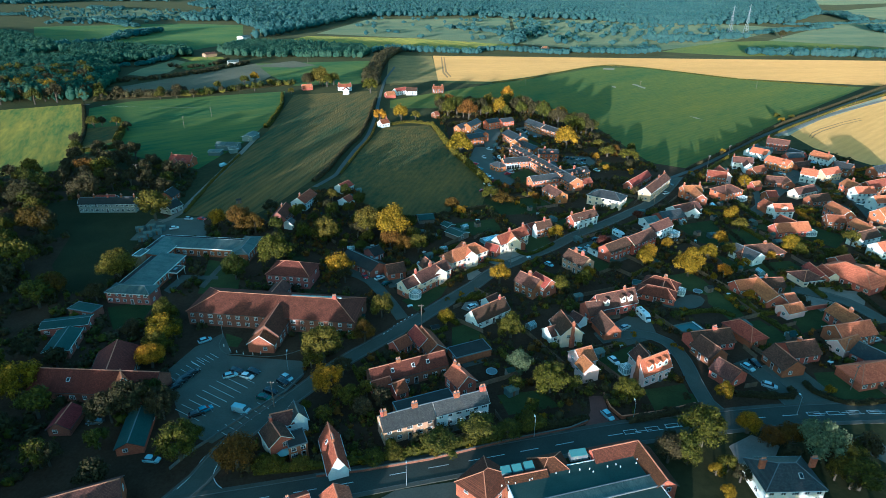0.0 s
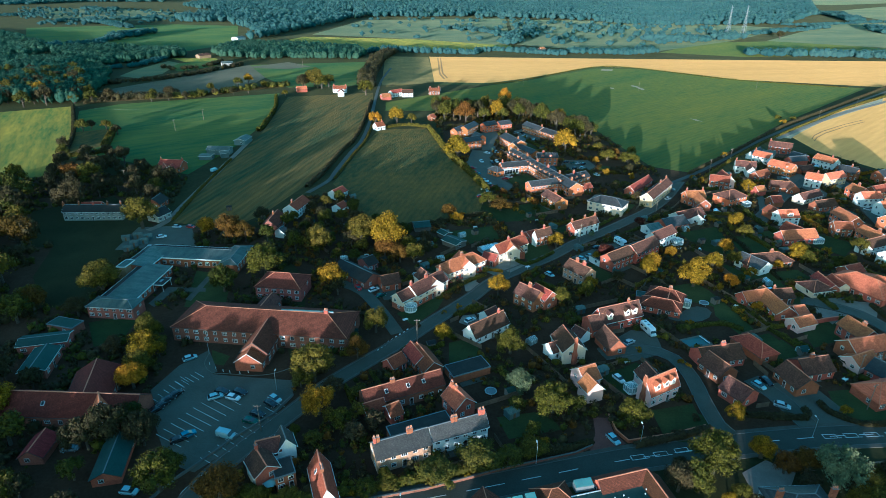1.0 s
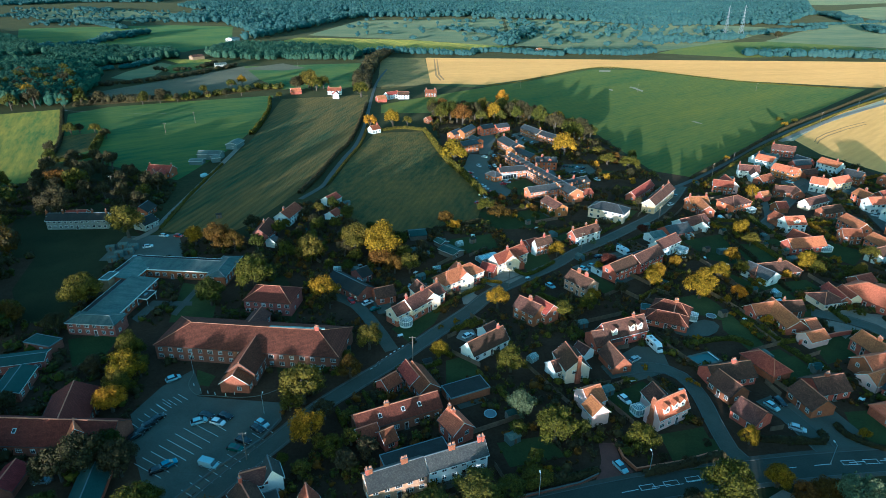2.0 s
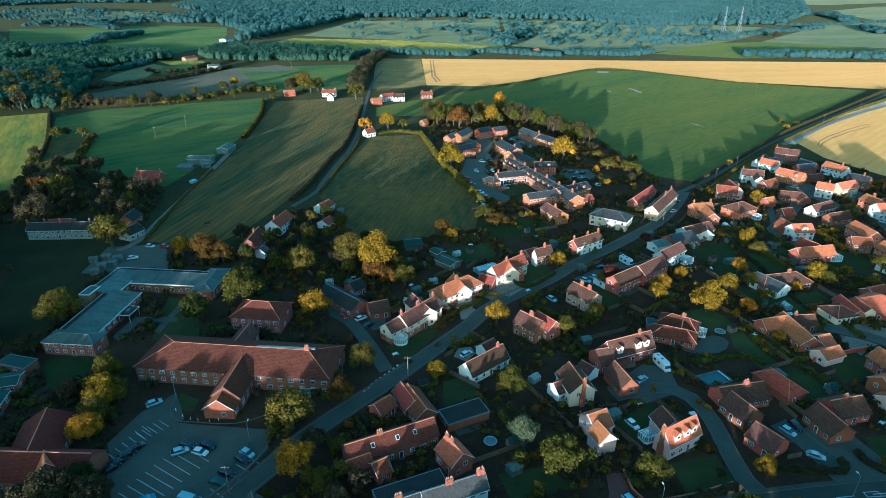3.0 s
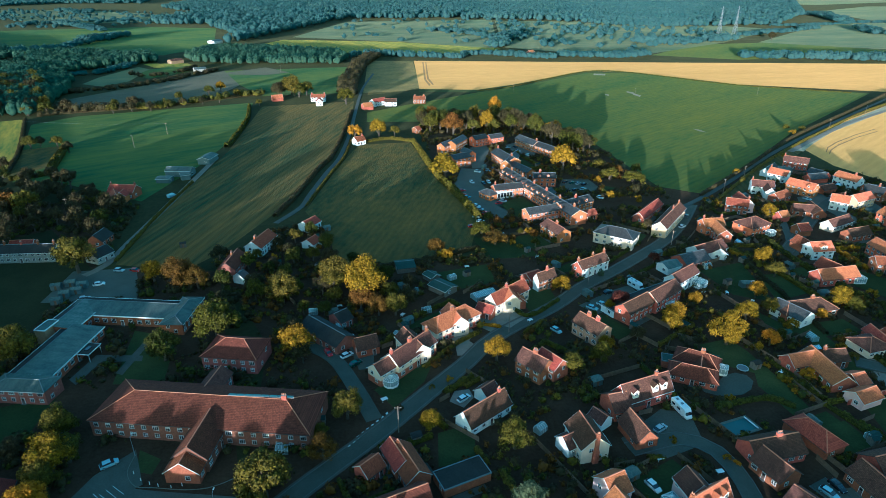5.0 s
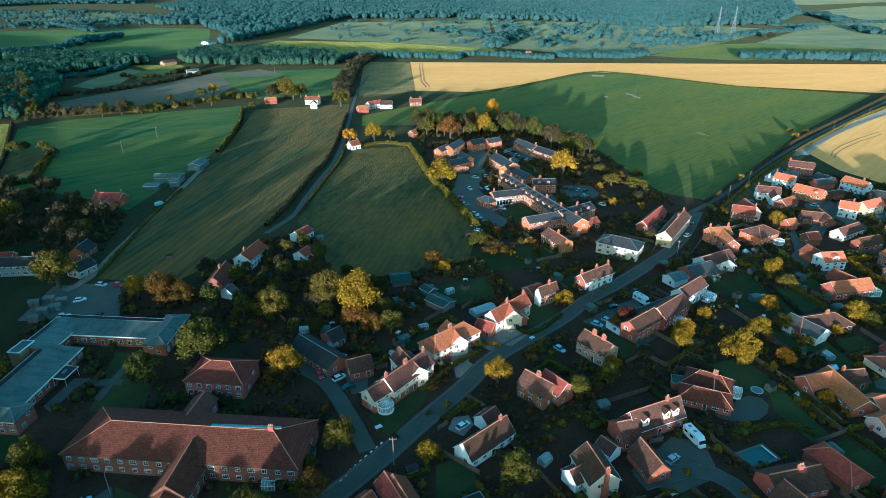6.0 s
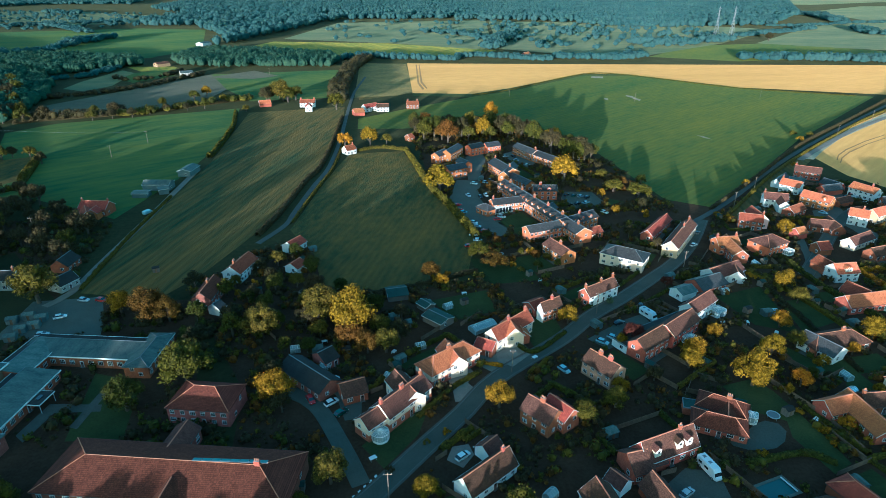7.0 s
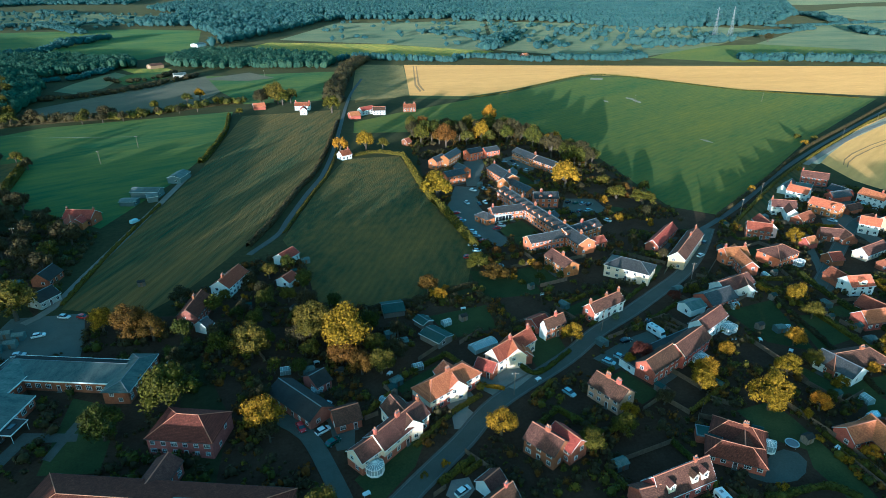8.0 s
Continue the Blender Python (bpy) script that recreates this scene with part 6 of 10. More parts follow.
house('red brick community hall with dark red tile roof', -97.0, 143.1, -4, 35.2, 10.0, 3.4, 7.2, wall='brick_dark', tile='maroon', windows=3.4, skylights=(-0.4,))
house('red brick two-storey hall wing with gabled dark red tile roof', -96.9, 150.8, 105, 16.7, 11.1, 3.4, 6.6, wall='brick_dark', tile='maroon')
house('red brick two-storey gabled bay with gabled orange clay tile roof', -89.5, 141.2, 122, 4.3, 5.0, 4.46, 7.25, wall='brick', tile='orange', windows=0)
house('red brick single-storey outbuilding with gabled dark red tile roof', -99.0, 129.0, -87, 7.7, 5.4, 2.3, 4.2, wall='brick_dark', tile='maroon', windows=0)
house('red brick single-storey outbuilding with gabled green felt roof', -79.2, 125.0, -79, 13.4, 6.2, 2.3, 3.9, wall='brick', tile='felt', windows=4, name='outbuilding', category='outbuilding')
house('cream rendered two-storey house with brick gable and dark brown roof', -42.4, 119.8, -55, 6.6, 5.6, 4.6, 6.6, wall='cream', gable_wall='brick', tile='brown', chimneys=(-0.9,), trim='white')
house('white rendered two-storey cottage wing with gabled brown tile roof', -42.4, 125.8, 19, 5.3, 5.4, 4.4, 6.4, wall='white', tile='brown', trim='white')
house('white gabled two-storey cottage end with dark slate roof', -38.8, 127.0, -65, 4.9, 4.2, 4.4, 7.2, wall='white', tile='slate', trim='white')
house('red brick two-storey extension with flat dark felt roof', -37.5, 119.0, 24, 4.5, 5.6, 4.2, 4.6, wall='brick', tile='dark', roof='flat', windows=2.4)
house('white rendered cottage with red clay tile roof and two chimneys', -27.9, 115.7, -71, 12.2, 4.7, 2.4, 6.6, wall='white', tile='red', chimneys=(-0.05, 0.12), skylights=(-0.3,))
house('red brick single-storey cottage with gabled orange clay tile roof', -24.6, 100.3, -68, 7.5, 6.0, 2.8, 4.8, wall='brick', tile='orange')
house('red brick single-storey cottage with gabled red clay tile roof', -33.2, 100.2, 23, 4.7, 6.0, 2.8, 4.8, wall='brick', tile='red', chimneys=(-0.9,))
house('buff brick terrace with gabled grey slate roof and tall chimneys', -10.8, 125.6, 21, 13.5, 5.8, 4.7, 7.1, wall='brick_buff', tile='slate', chimneys=(-0.97, -0.84, 0.3, 0.42), windows=2.6)
house('white rendered terrace with gabled grey slate roof and tall chimneys', 3.2, 130.7, 20, 14.7, 4.5, 4.7, 7.1, wall='white', tile='slate', chimneys=(-0.2, -0.08, 0.84, 0.97), windows=2.6)
house('red brick two-storey rear extension with flat dark felt roof', -6.2, 132.2, 21, 16.0, 5.0, 4.3, 4.7, wall='brick', tile='dark', roof='flat', windows=4)
house('red brick single-storey terrace with gabled dark red tile roof', -11.2, 147.9, 23, 22.8, 6.6, 3.8, 6.4, wall='brick_dark', tile='plum', chimneys=(-0.25,), skylights=(-0.45, 0.1, 0.5), windows=3)
house('red brick single-storey outbuilding with gabled red clay tile roof', -13.5, 140.2, 32, 3.6, 5.0, 2.6, 4.6, wall='brick', tile='red')
house('red brick single-storey outbuilding with gabled red clay tile roof', -18.6, 141.6, 25, 5.4, 4.5, 2.6, 4.4, wall='brick', tile='red')
house('red brick two-storey cottage with gabled orange clay tile roof', 4.0, 142.7, -59, 6.9, 6.0, 3.91, 6.51, wall='brick', tile='orange', chimneys=(-0.9, -0.3))
house('red brick single-storey outbuilding with gabled red clay tile roof', -7.4, 164.8, -64, 8.6, 5.0, 2.8, 5, wall='brick', tile='red')
house('red brick single-storey cottage with gabled red clay tile roof', -4.9, 162.2, -64, 11.3, 6.0, 3, 5.4, wall='brick', tile='red')
house('red brick single-storey outbuilding with gabled red clay tile roof', -14.0, 161.9, 44, 5.3, 5.0, 2.6, 4.6, wall='brick', tile='red')
house('red brick single-storey row of garages with flat dark felt roof', 7.6, 158.9, 23, 12.1, 6.0, 2.6, 3.2, wall='brick', tile='dark', roof='flat', windows=0)
kerb_line('pale concrete kerb round the care home forecourt', [(-72.1, 170.6), (-71.6, 165.0), (-68.0, 160.7), (-63.7, 160.1), (-55.1, 159.1), (-48.8, 160.3), (-40.7, 165.8)])
solar_row(-42.9, 181.0, 8.75, -6, 8, -14)
# care home and school
house('dark red brick care home with dark red tile roof', -56.3, 182.3, -8, 57.0, 16.3, 5.21, 8.56, wall='brick_dark', tile='plum', roof='hip', windows=3.2, chimneys=(0.72,))
house('dark red brick front wing with gabled dark red tile roof', -55.6, 171.2, 84, 13.0, 8.2, 4.28, 7.81, wall='brick_dark', tile='plum', windows=3)
house('red brick single-storey entrance block with gabled red clay tile roof', -57.0, 162.8, 85, 3.3, 8.1, 3.2, 6.2, wall='brick', tile='red')
house('dark red brick care home block with hipped dark red tile roof', -57.1, 209.1, -9, 16.8, 11.2, 5.21, 8.37, wall='brick_dark', tile='plum', roof='hip', windows=3)
house('dark red brick two-storey link building with gabled brown tile roof', -59.8, 191.5, 80, 14.3, 6.0, 4, 6, wall='brick_dark', tile='brown', windows=4)
school_range('red brick school range with shallow grey-green sheet roof', -102.2, 236.9, -7.4, 36.0, 10.4, 3.9, 4.7)
school_range('red brick school wing with shallow grey-green sheet roof', -116.6, 233.0, 82.6, 17.5, 10.2, 4.0, 4.8)
school_range('red brick classroom wing with shallow grey-green sheet roof', -111.9, 212.3, 84.5, 27.4, 12.2, 3.5, 4.3)
house('red brick single-storey school block with hipped grey-green sheet roof', -81.9, 234.0, 86, 18.0, 7.2, 4.0, 5.0, wall='brick', tile='metal', roof='hip', trim='white')
house('dark red brick school block with hipped grey-green sheet roof', -111.6, 195.2, -7, 16.4, 6.8, 4.5, 5.7, wall='brick_dark', tile='metal', roof='hip', trim='white', windows=2.6)
house('buff brick boiler house with flat grey-green sheet roof', -121.4, 224.4, 82, 6.4, 3.6, 5.2, 5.4, wall='brick_buff', tile='metal', roof='flat', windows=0, trim='white')
school_canopy(-103.5, 213.5, 82)
house('dark red brick single-storey sports hall with gabled green felt roof', -124.1, 175.1, 13, 14.0, 6.0, 3.2, 4.0, wall='brick_dark', tile='felt', trim='white', windows=4)
house('dark red brick single-storey hall wing with gabled green felt roof', -119.2, 164.1, 100, 12.1, 6.9, 3.2, 4.4, wall='brick_dark', tile='felt', trim='white', windows=4)
house('dark red brick single-storey store with flat green felt roof', -123.3, 184.9, 73, 4.8, 10.0, 3, 3.4, wall='brick_dark', tile='felt', roof='flat', windows=0)
house('dark red brick single-storey bungalow with gabled dark felt roof', -31.4, 220.1, -44, 18.5, 7.7, 3.2, 5.4, wall='brick_dark', tile='dark', windows=3.2)
house('dark red brick single-storey extension with gabled dark felt roof', -28.0, 229.5, 43, 4.9, 6.9, 3, 5, wall='brick_dark', tile='dark')
house('red brick single-storey garage block with gabled brown tile roof', -18.5, 213.4, 21, 6.9, 6.9, 3, 5.2, wall='brick', tile='brown')
house('grey stone two-storey cottage terrace with gabled dark felt roof', -164.2, 285.4, 1, 27.4, 5.9, 4.65, 7.07, wall='stone', tile='dark', chimneys=(-0.99, -0.5, 0, 0.5, 0.97), windows=2.6)
house('red brick single-storey outbuilding with gabled red clay tile roof', -170.9, 295.8, 5, 9.2, 5.0, 2.8, 4.6, wall='brick', tile='red')
# houses along the street
house('cream rendered house with gabled brown tile roof and tall chimneys', -4.6, 206.3, 48, 16.9, 6.8, 4.65, 7.44, wall='cream', tile='brown', chimneys=(-0.97, 0.0, 0.95), lower='brick', windows=3.2)
house('cream rendered two-storey house end with gabled brown tile roof', -12.7, 198.4, 44, 5.9, 5.5, 4.28, 6.51, wall='cream', tile='brown', lower='brick', windows=3.2)
house('cream rendered two-storey cross wing with gabled brown tile roof', -3.6, 210.4, 119, 11.8, 6.0, 4.46, 6.88, wall='cream', tile='brown')
conservatory('white octagonal glazed conservatory with pointed roof', -10.1, 195.7, 0, w=4.6, round_end=True)
house('cream rendered two-storey house with hipped orange clay tile roof', 9.3, 223.9, 38, 19.1, 7.6, 4.65, 7.63, wall='cream', tile='orange', roof='hip', chimneys=(0.0,), lower='brick', windows=2.6)
house('cream rendered two-storey cross wing with gabled orange clay tile roof', 10.4, 225.0, 109, 10.1, 6.0, 4.46, 7.07, wall='cream', tile='orange')
house('cream rendered two-storey house with gabled red clay tile roof', 30.3, 239.6, 40, 17.6, 5.4, 4.65, 7.63, wall='cream', tile='red', chimneys=(-0.1, 0.9), windows=2.6, lower=None)
house('cream rendered two-storey cross wing with gabled orange clay tile roof', 30.7, 238.1, 98, 7.7, 6.0, 4.46, 7.25, wall='cream', tile='orange')
house('red brick single-storey annexe with gabled red clay tile roof', 22.0, 232.8, -33, 6.0, 5.0, 2.8, 4.6, wall='brick', tile='red')
house('red brick single-storey porch wing with gabled orange clay tile roof', 34.0, 238.6, -82, 4.8, 4.5, 3, 5, wall='brick', tile='orange')
house('large timber garden store with green felt roof', -6.8, 270.3, 12, 7.4, 7.6, 2.2, 3.4, wall='wood', tile='felt', windows=0, name='outbuilding', category='outbuilding', trim='none')
house('timber workshop with green felt roof and white edges', 7.7, 251.2, -46, 8.6, 6.4, 2.4, 3.2, wall='wood', tile='felt', windows=0, name='outbuilding', category='outbuilding', trim='white')
house('small timber store with green felt roof', 3.8, 260.6, -52, 5.0, 4.2, 2.2, 3.0, wall='wood', tile='felt', windows=0, name='outbuilding', category='outbuilding')
house('small timber shed with pale green roof', -3.9, 249.1, 15, 4.4, 2.6, 1.8, 2.3, wall='wood', tile='metal', windows=0, name='outbuilding', category='outbuilding', trim='none')
greenhouse(22.5, 246.0, 30, 9, 4)
house('red brick two-storey house with gabled brown tile roof', 46.4, 252.0, 30, 8.4, 3.2, 4.84, 7.25, wall='brick', tile='brown', gable_wall='white', chimneys=(0.2,), windows=2.4)
house('red brick single-storey rear extension with gabled red clay tile roof', 42.6, 256.9, 31, 6.0, 6.0, 2.8, 4.4, wall='brick', tile='red')
house('white rendered two-storey house with gabled brown tile roof', 67.5, 264.1, 32, 15.5, 5.3, 4.46, 6.88, wall='white', tile='brown', chimneys=(-0.98, 0.1, 0.97), gable_wall='brick', windows=3)
house('red brick two-storey house with gabled brown tile roof', 61.5, 299.9, -68, 13.4, 7.4, 4.5, 6.6, wall='brick_orange', tile='brown', chimneys=(0.1,))
house('cream rendered public house with grey slate roof', 87.2, 292.5, -36, 17.5, 9.9, 5.02, 7.44, wall='cream', tile='slate', roof='hip', windows=3.2)
house('ochre rendered two-storey house with gabled brown tile roof', 118.5, 310.5, 52, 32.4, 6.5, 4.84, 7.44, wall='yellow', tile='brown', chimneys=(0.9, 0.3), windows=2.6)
house('red brick single-storey outbuilding with gabled red clay tile roof', 113.9, 324.9, 49, 26.0, 5.5, 3, 5.4, wall='brick', tile='red')
house('red brick two-storey house with gabled brown tile roof', 32.3, 198.8, -48, 9.0, 6.9, 4.65, 7.25, wall='brick', tile='brown', chimneys=(0,), windows=3)
house('red brick two-storey rear wing with gabled red clay tile roof', 37.4, 199.4, -56, 8.0, 6.0, 4.28, 6.7, wall='brick', tile='red')
house('buff brick two-storey house with gabled brown tile roof', 54.8, 217.8, -56, 10.5, 6.9, 4.65, 7.07, wall='brick_buff', tile='brown', chimneys=(-0.3, 0.4), windows=3)
house('white rendered bungalow with gabled brown tile roof and tall brick chimney', 15.1, 180.0, 38, 14.9, 6.0, 2.9, 6.2, wall='white', tile='brown', chimneys=(0.75,), windows=3)
house('white rendered single-storey rear wing with gabled brown tile roof', 17.0, 188.5, 41, 5.1, 5.0, 2.6, 4.6, wall='white', tile='brown')
house('cream rendered two-storey house with gabled brown tile roof', 39.3, 167.9, 101, 9.4, 7.3, 4.65, 7.81, wall='cream', tile='brown', chimneys=(-0.99,))
house('white rendered single-storey wing with gabled brown tile roof', 34.5, 167.5, 26, 3.3, 5.0, 3, 5, wall='white', tile='brown')
house('red brick single-storey bungalow with gabled brown tile roof', 59.8, 185.2, 20, 15.9, 6.0, 3.8, 7.8, wall='brick', tile='brown', dormers=(-0.6, 0.25, 0.62), chimneys=(0.5,), trim='white', windows=3)
house('red brick single-storey garage with gabled brown tile roof', 53.6, 171.2, 103, 8.6, 6.0, 2.8, 5.8, wall='brick', tile='brown', windows=4)
house('white rendered single-storey garage with gabled brown tile roof', 45.3, 176.4, 125, 4.5, 4.5, 2.5, 4.2, wall='white', tile='brown', windows=0)
house('red brick single-storey house wing with gabled brown tile roof', 51.1, 181.2, 12, 5.0, 7.7, 3.4, 6.2, wall='brick', tile='brown')
house('pale pink rendered two-storey house with gabled orange clay tile roof', 41.0, 152.7, 23, 5.4, 6.6, 4.09, 6.7, wall='pink', tile='orange')
house('pale pink rendered front wing with gabled orange clay tile roof', 41.1, 147.4, 109, 4.8, 5.0, 4, 6.4, wall='pink', tile='orange')
house('pale pink rendered two-storey house with gabled orange clay tile roof', 59.9, 147.0, 27, 10.9, 4.9, 4.09, 7.81, wall='pink', tile='orange', dormers=(-0.5, 0.1, 0.55), chimneys=(-0.99,), windows=3, gable_wall=None)
house('pale pink rendered two-storey rear wing with gabled brown tile roof', 59.0, 151.7, 102, 5.5, 6.0, 4, 6.6, wall='pink', tile='brown')
conservatory('small blue-tinted glazed conservatory', 53.5, 149.5, 20, w=3.2, d=3)
# right-hand gardens
house('red brick single-storey bungalow with hipped dark red tile roof', 82.3, 200.4, -34, 12.5, 7.0, 2.7, 5.2, wall='brick', tile='plum', roof='hip', chimneys=(0.2,))
house('red brick single-storey bungalow wing with hipped dark red tile roof', 78.2, 194.0, -26, 13.4, 6.6, 2.6, 4.8, wall='brick', tile='plum', roof='hip')
house('red brick single-storey link with gabled dark red tile roof', 81.6, 196.6, 62, 6.5, 5.0, 2.6, 4.6, wall='brick', tile='plum', windows=0)
house('red brick flat-roofed garage with teal felt roof', 75.0, 201.2, -20, 6.0, 4.0, 2.4, 2.6, wall='brick', tile='felt', roof='flat', windows=0)
conservatory('white lean-to conservatory beside a brick bungalow', 88.3, 196.6, -30, w=3.4, d=3)
house('red brick single-storey garage with gabled brown tile roof', 55.5, 183.3, 16, 5.2, 6.0, 2.6, 4.6, wall='brick', tile='brown', windows=0)
house('red brick two-storey house with gabled brown tile roof', 73.3, 230.3, 35, 13.6, 6.4, 4.65, 7.07, wall='brick', tile='brown', chimneys=(), windows=2.6)
house('red brick two-storey house with gabled brown tile roof', 86.0, 238.3, 37, 16.1, 6.7, 4.84, 7.35, wall='brick', tile='brown', windows=2.6, trim='cream')
house('white rendered two-storey house with gabled brown tile roof', 98.9, 251.0, 37, 14.8, 5.9, 4.84, 7.35, wall='white', tile='brown', windows=2.6)
house('white rendered single-storey rear extensions with flat dark felt roof', 79.0, 239.2, 28, 33.1, 6.0, 2.8, 3.1, wall='white', tile='dark', roof='flat', windows=5)
house('white rendered single-storey garage with gabled grey-green sheet roof', 99.8, 264.3, 24, 7.4, 6.0, 2.8, 4.2, wall='white', tile='metal', windows=0)
conservatory('white glazed garden conservatory', 88.7, 234.0, 25, w=4.5, d=4)
conservatory('white lean-to conservatory with pale roof', 106.4, 250.5, 30, w=5, d=4)
house('red brick single-storey bungalow with gabled grey slate roof', 111.1, 269.6, 23, 13.2, 8.6, 2.9, 5.4, wall='brick', tile='slate')
house('white rendered single-storey bungalow with gabled brown tile roof', 122.4, 279.0, 25, 16.3, 7.7, 2.9, 5.4, wall='white', tile='brown')
house('white rendered single-storey bungalow wing with gabled brown tile roof', 126.1, 276.3, -108, 6.6, 6.0, 2.8, 5, wall='white', tile='brown')
house('white rendered single-storey bungalow with gabled grey slate roof', 127.8, 226.2, -64, 11.4, 7.7, 2.9, 5.2, wall='white', tile='slate')
house('red brick single-storey bungalow with hipped brown tile roof', 133.6, 229.5, 10, 21.2, 8.6, 2.9, 5.4, wall='brick', tile='brown', roof='hip', chimneys=(0.3,))
house('red brick single-storey bungalow with gabled brown tile roof', 84.3, 163.7, 10, 13.5, 7.7, 2.9, 5.6, wall='brick', tile='brown', chimneys=(0.2,))
house('red brick single-storey bungalow wing with gabled brown tile roof', 81.5, 157.1, -70, 8.1, 6.9, 2.9, 5.6, wall='brick', tile='brown')
house('red brick single-storey garage with hipped red clay tile roof', 98.0, 167.9, -71, 12.0, 6.9, 2.8, 5.2, wall='brick', tile='red', roof='hip', windows=0)
house('red brick single-storey bungalow wing with gabled orange clay tile roof', 113.1, 198.6, 13, 9.3, 6.0, 2.8, 5.2, wall='brick', tile='orange')
house('red brick single-storey bungalow with gabled orange clay tile roof', 118.5, 194.0, -88, 15.6, 7.3, 2.8, 5.4, wall='brick', tile='orange')
house('red brick single-storey bungalow with gabled brown tile roof', 124.4, 200.2, 3, 7.0, 6.0, 2.8, 5, wall='brick', tile='brown', chimneys=(-0.9,))
house('red brick single-storey garage with gabled orange clay tile roof', 124.1, 189.1, 14, 4.4, 6.0, 2.6, 4.4, wall='brick', tile='orange', windows=0)
house('pale pink rendered single-storey garage with gabled orange clay tile roof', 121.2, 181.9, 18, 7.8, 5.5, 2.6, 4.4, wall='pink', tile='orange', windows=0)
house('red brick single-storey bungalow with hipped orange clay tile roof', 159.5, 206.4, -64, 20.5, 12.9, 3, 6.6, wall='brick', tile='orange', roof='hip')
house('red brick single-storey bungalow wing with hipped orange clay tile roof', 167.6, 205.9, -52, 16.6, 10.3, 3, 5.8, wall='brick', tile='orange', roof='hip', chimneys=(0,))
house('cream rendered single-storey bungalow with hipped brown tile roof', 141.2, 206.4, 12, 9.4, 8.4, 2.6, 4.6, wall='cream', tile='brown', roof='hip', windows=2.0)
house('red brick single-storey wing with gabled red clay tile roof', 146.6, 209.0, -92, 11.0, 4.6, 2.5, 4.3, wall='brick', tile='red', windows=0)
house('cream rendered single-storey wing with gabled red clay tile roof', 151.0, 208.6, -90, 8.0, 4.6, 2.5, 4.3, wall='cream', tile='red', windows=0)
house('red brick two-storey house with gabled orange clay tile roof', 134.9, 174.0, -79, 9.6, 6.9, 3.91, 6.51, wall='brick', tile='orange', chimneys=(0.3,))
house('red brick two-storey house with gabled orange clay tile roof', 131.1, 165.7, 13, 13.5, 7.7, 3.91, 6.7, wall='brick', tile='orange')
house('pale pink rendered single-storey garage with gabled orange clay tile roof', 126.5, 160.3, 21, 8.9, 6.0, 2.6, 4.6, wall='pink', tile='orange', windows=0)
house('red brick single-storey bungalow with gabled brown tile roof', 101.6, 151.2, -80, 9.0, 7.3, 2.9, 5.6, wall='brick', tile='brown')
house('red brick single-storey bungalow with gabled brown tile roof', 109.3, 157.1, 11, 10.0, 7.7, 2.9, 5.6, wall='brick', tile='brown', chimneys=(-0.1,))
house('red brick single-storey bungalow with gabled grey slate roof', 129.9, 152.8, -62, 9.0, 7.7, 2.9, 5.4, wall='brick', tile='slate')
house('red brick single-storey bungalow with gabled brown tile roof', 82.3, 146.0, -61, 7.1, 7.3, 2.9, 5.4, wall='brick', tile='brown')
house('red brick single-storey bungalow with hipped orange clay tile roof', 125.1, 145.5, 12, 17.6, 8.6, 2.9, 5.8, wall='brick', tile='orange', roof='hip')
house('white rendered two-storey house with hipped grey slate roof and skylight', 75.9, 105.7, 1, 13.4, 9.6, 4.4, 7.4, wall='white', tile='slate', roof='hip', chimneys=(-0.9, 0.9), skylights=(0.3,))
# new estate
house('red brick two-storey house with gabled brown tile roof', 236.2, 400.8, -34, 13.7, 6.5, 4.65, 7.25, wall='brick', tile='brown', chimneys=(-0.97,))
house('white rendered two-storey house with gabled orange clay tile roof', 211.0, 376.4, -51, 10.3, 6.5, 4.65, 7.25, wall='white', tile='orange', chimneys=(-0.97,))
house('white rendered two-storey house with gabled brown tile roof', 189.2, 355.8, -19, 11.3, 6.5, 4.65, 7.25, wall='white', tile='brown', chimneys=(-0.97,))
house('white rendered two-storey front wing with gabled brown tile roof', 189.8, 350.4, 70, 12.5, 5.0, 4.28, 6.51, wall='white', tile='brown')
house('orange brick two-storey house with gabled orange clay tile roof', 211.0, 353.9, -57, 14.5, 6.5, 4.65, 7.25, wall='brick_orange', tile='orange', dormers=(0.6,))
house('white rendered two-storey house with gabled orange clay tile roof', 245.6, 365.5, -70, 13.7, 6.5, 4.65, 7.25, wall='white', tile='orange', chimneys=(0.5,))
house('white rendered two-storey house with gabled orange clay tile roof', 215.6, 329.5, -40, 8.1, 6.5, 4.84, 7.63, wall='white', tile='orange', chimneys=(0.3,))
house('ochre rendered two-storey house with gabled orange clay tile roof', 228.9, 333.0, 22, 14.2, 6.5, 4.65, 7.25, wall='yellow', tile='orange', windows=2.6)
house('red brick two-storey house with gabled grey slate roof', 245.3, 343.4, -60, 9.2, 6.5, 4.65, 7.25, wall='brick', tile='slate', chimneys=(0.2,))
house('red brick two-storey house with gabled red clay tile roof', 160.5, 327.8, -24, 10.2, 6.5, 4.65, 7.07, wall='brick', tile='red')
house('pale pink rendered cross wing with gabled red clay tile roof', 166.0, 332.2, 85, 12.9, 5.6, 4.46, 7.07, wall='pink', tile='red', chimneys=(-0.9,))
house('orange brick two-storey house with hipped brown tile roof', 154.3, 302.2, 26, 13.4, 10.0, 4.65, 7.4, wall='brick_orange', tile='brown', roof='hip', windows=2.6)
conservatory('small white conservatory beside an orange brick house', 161.5, 297.5, 26, w=4, d=3)
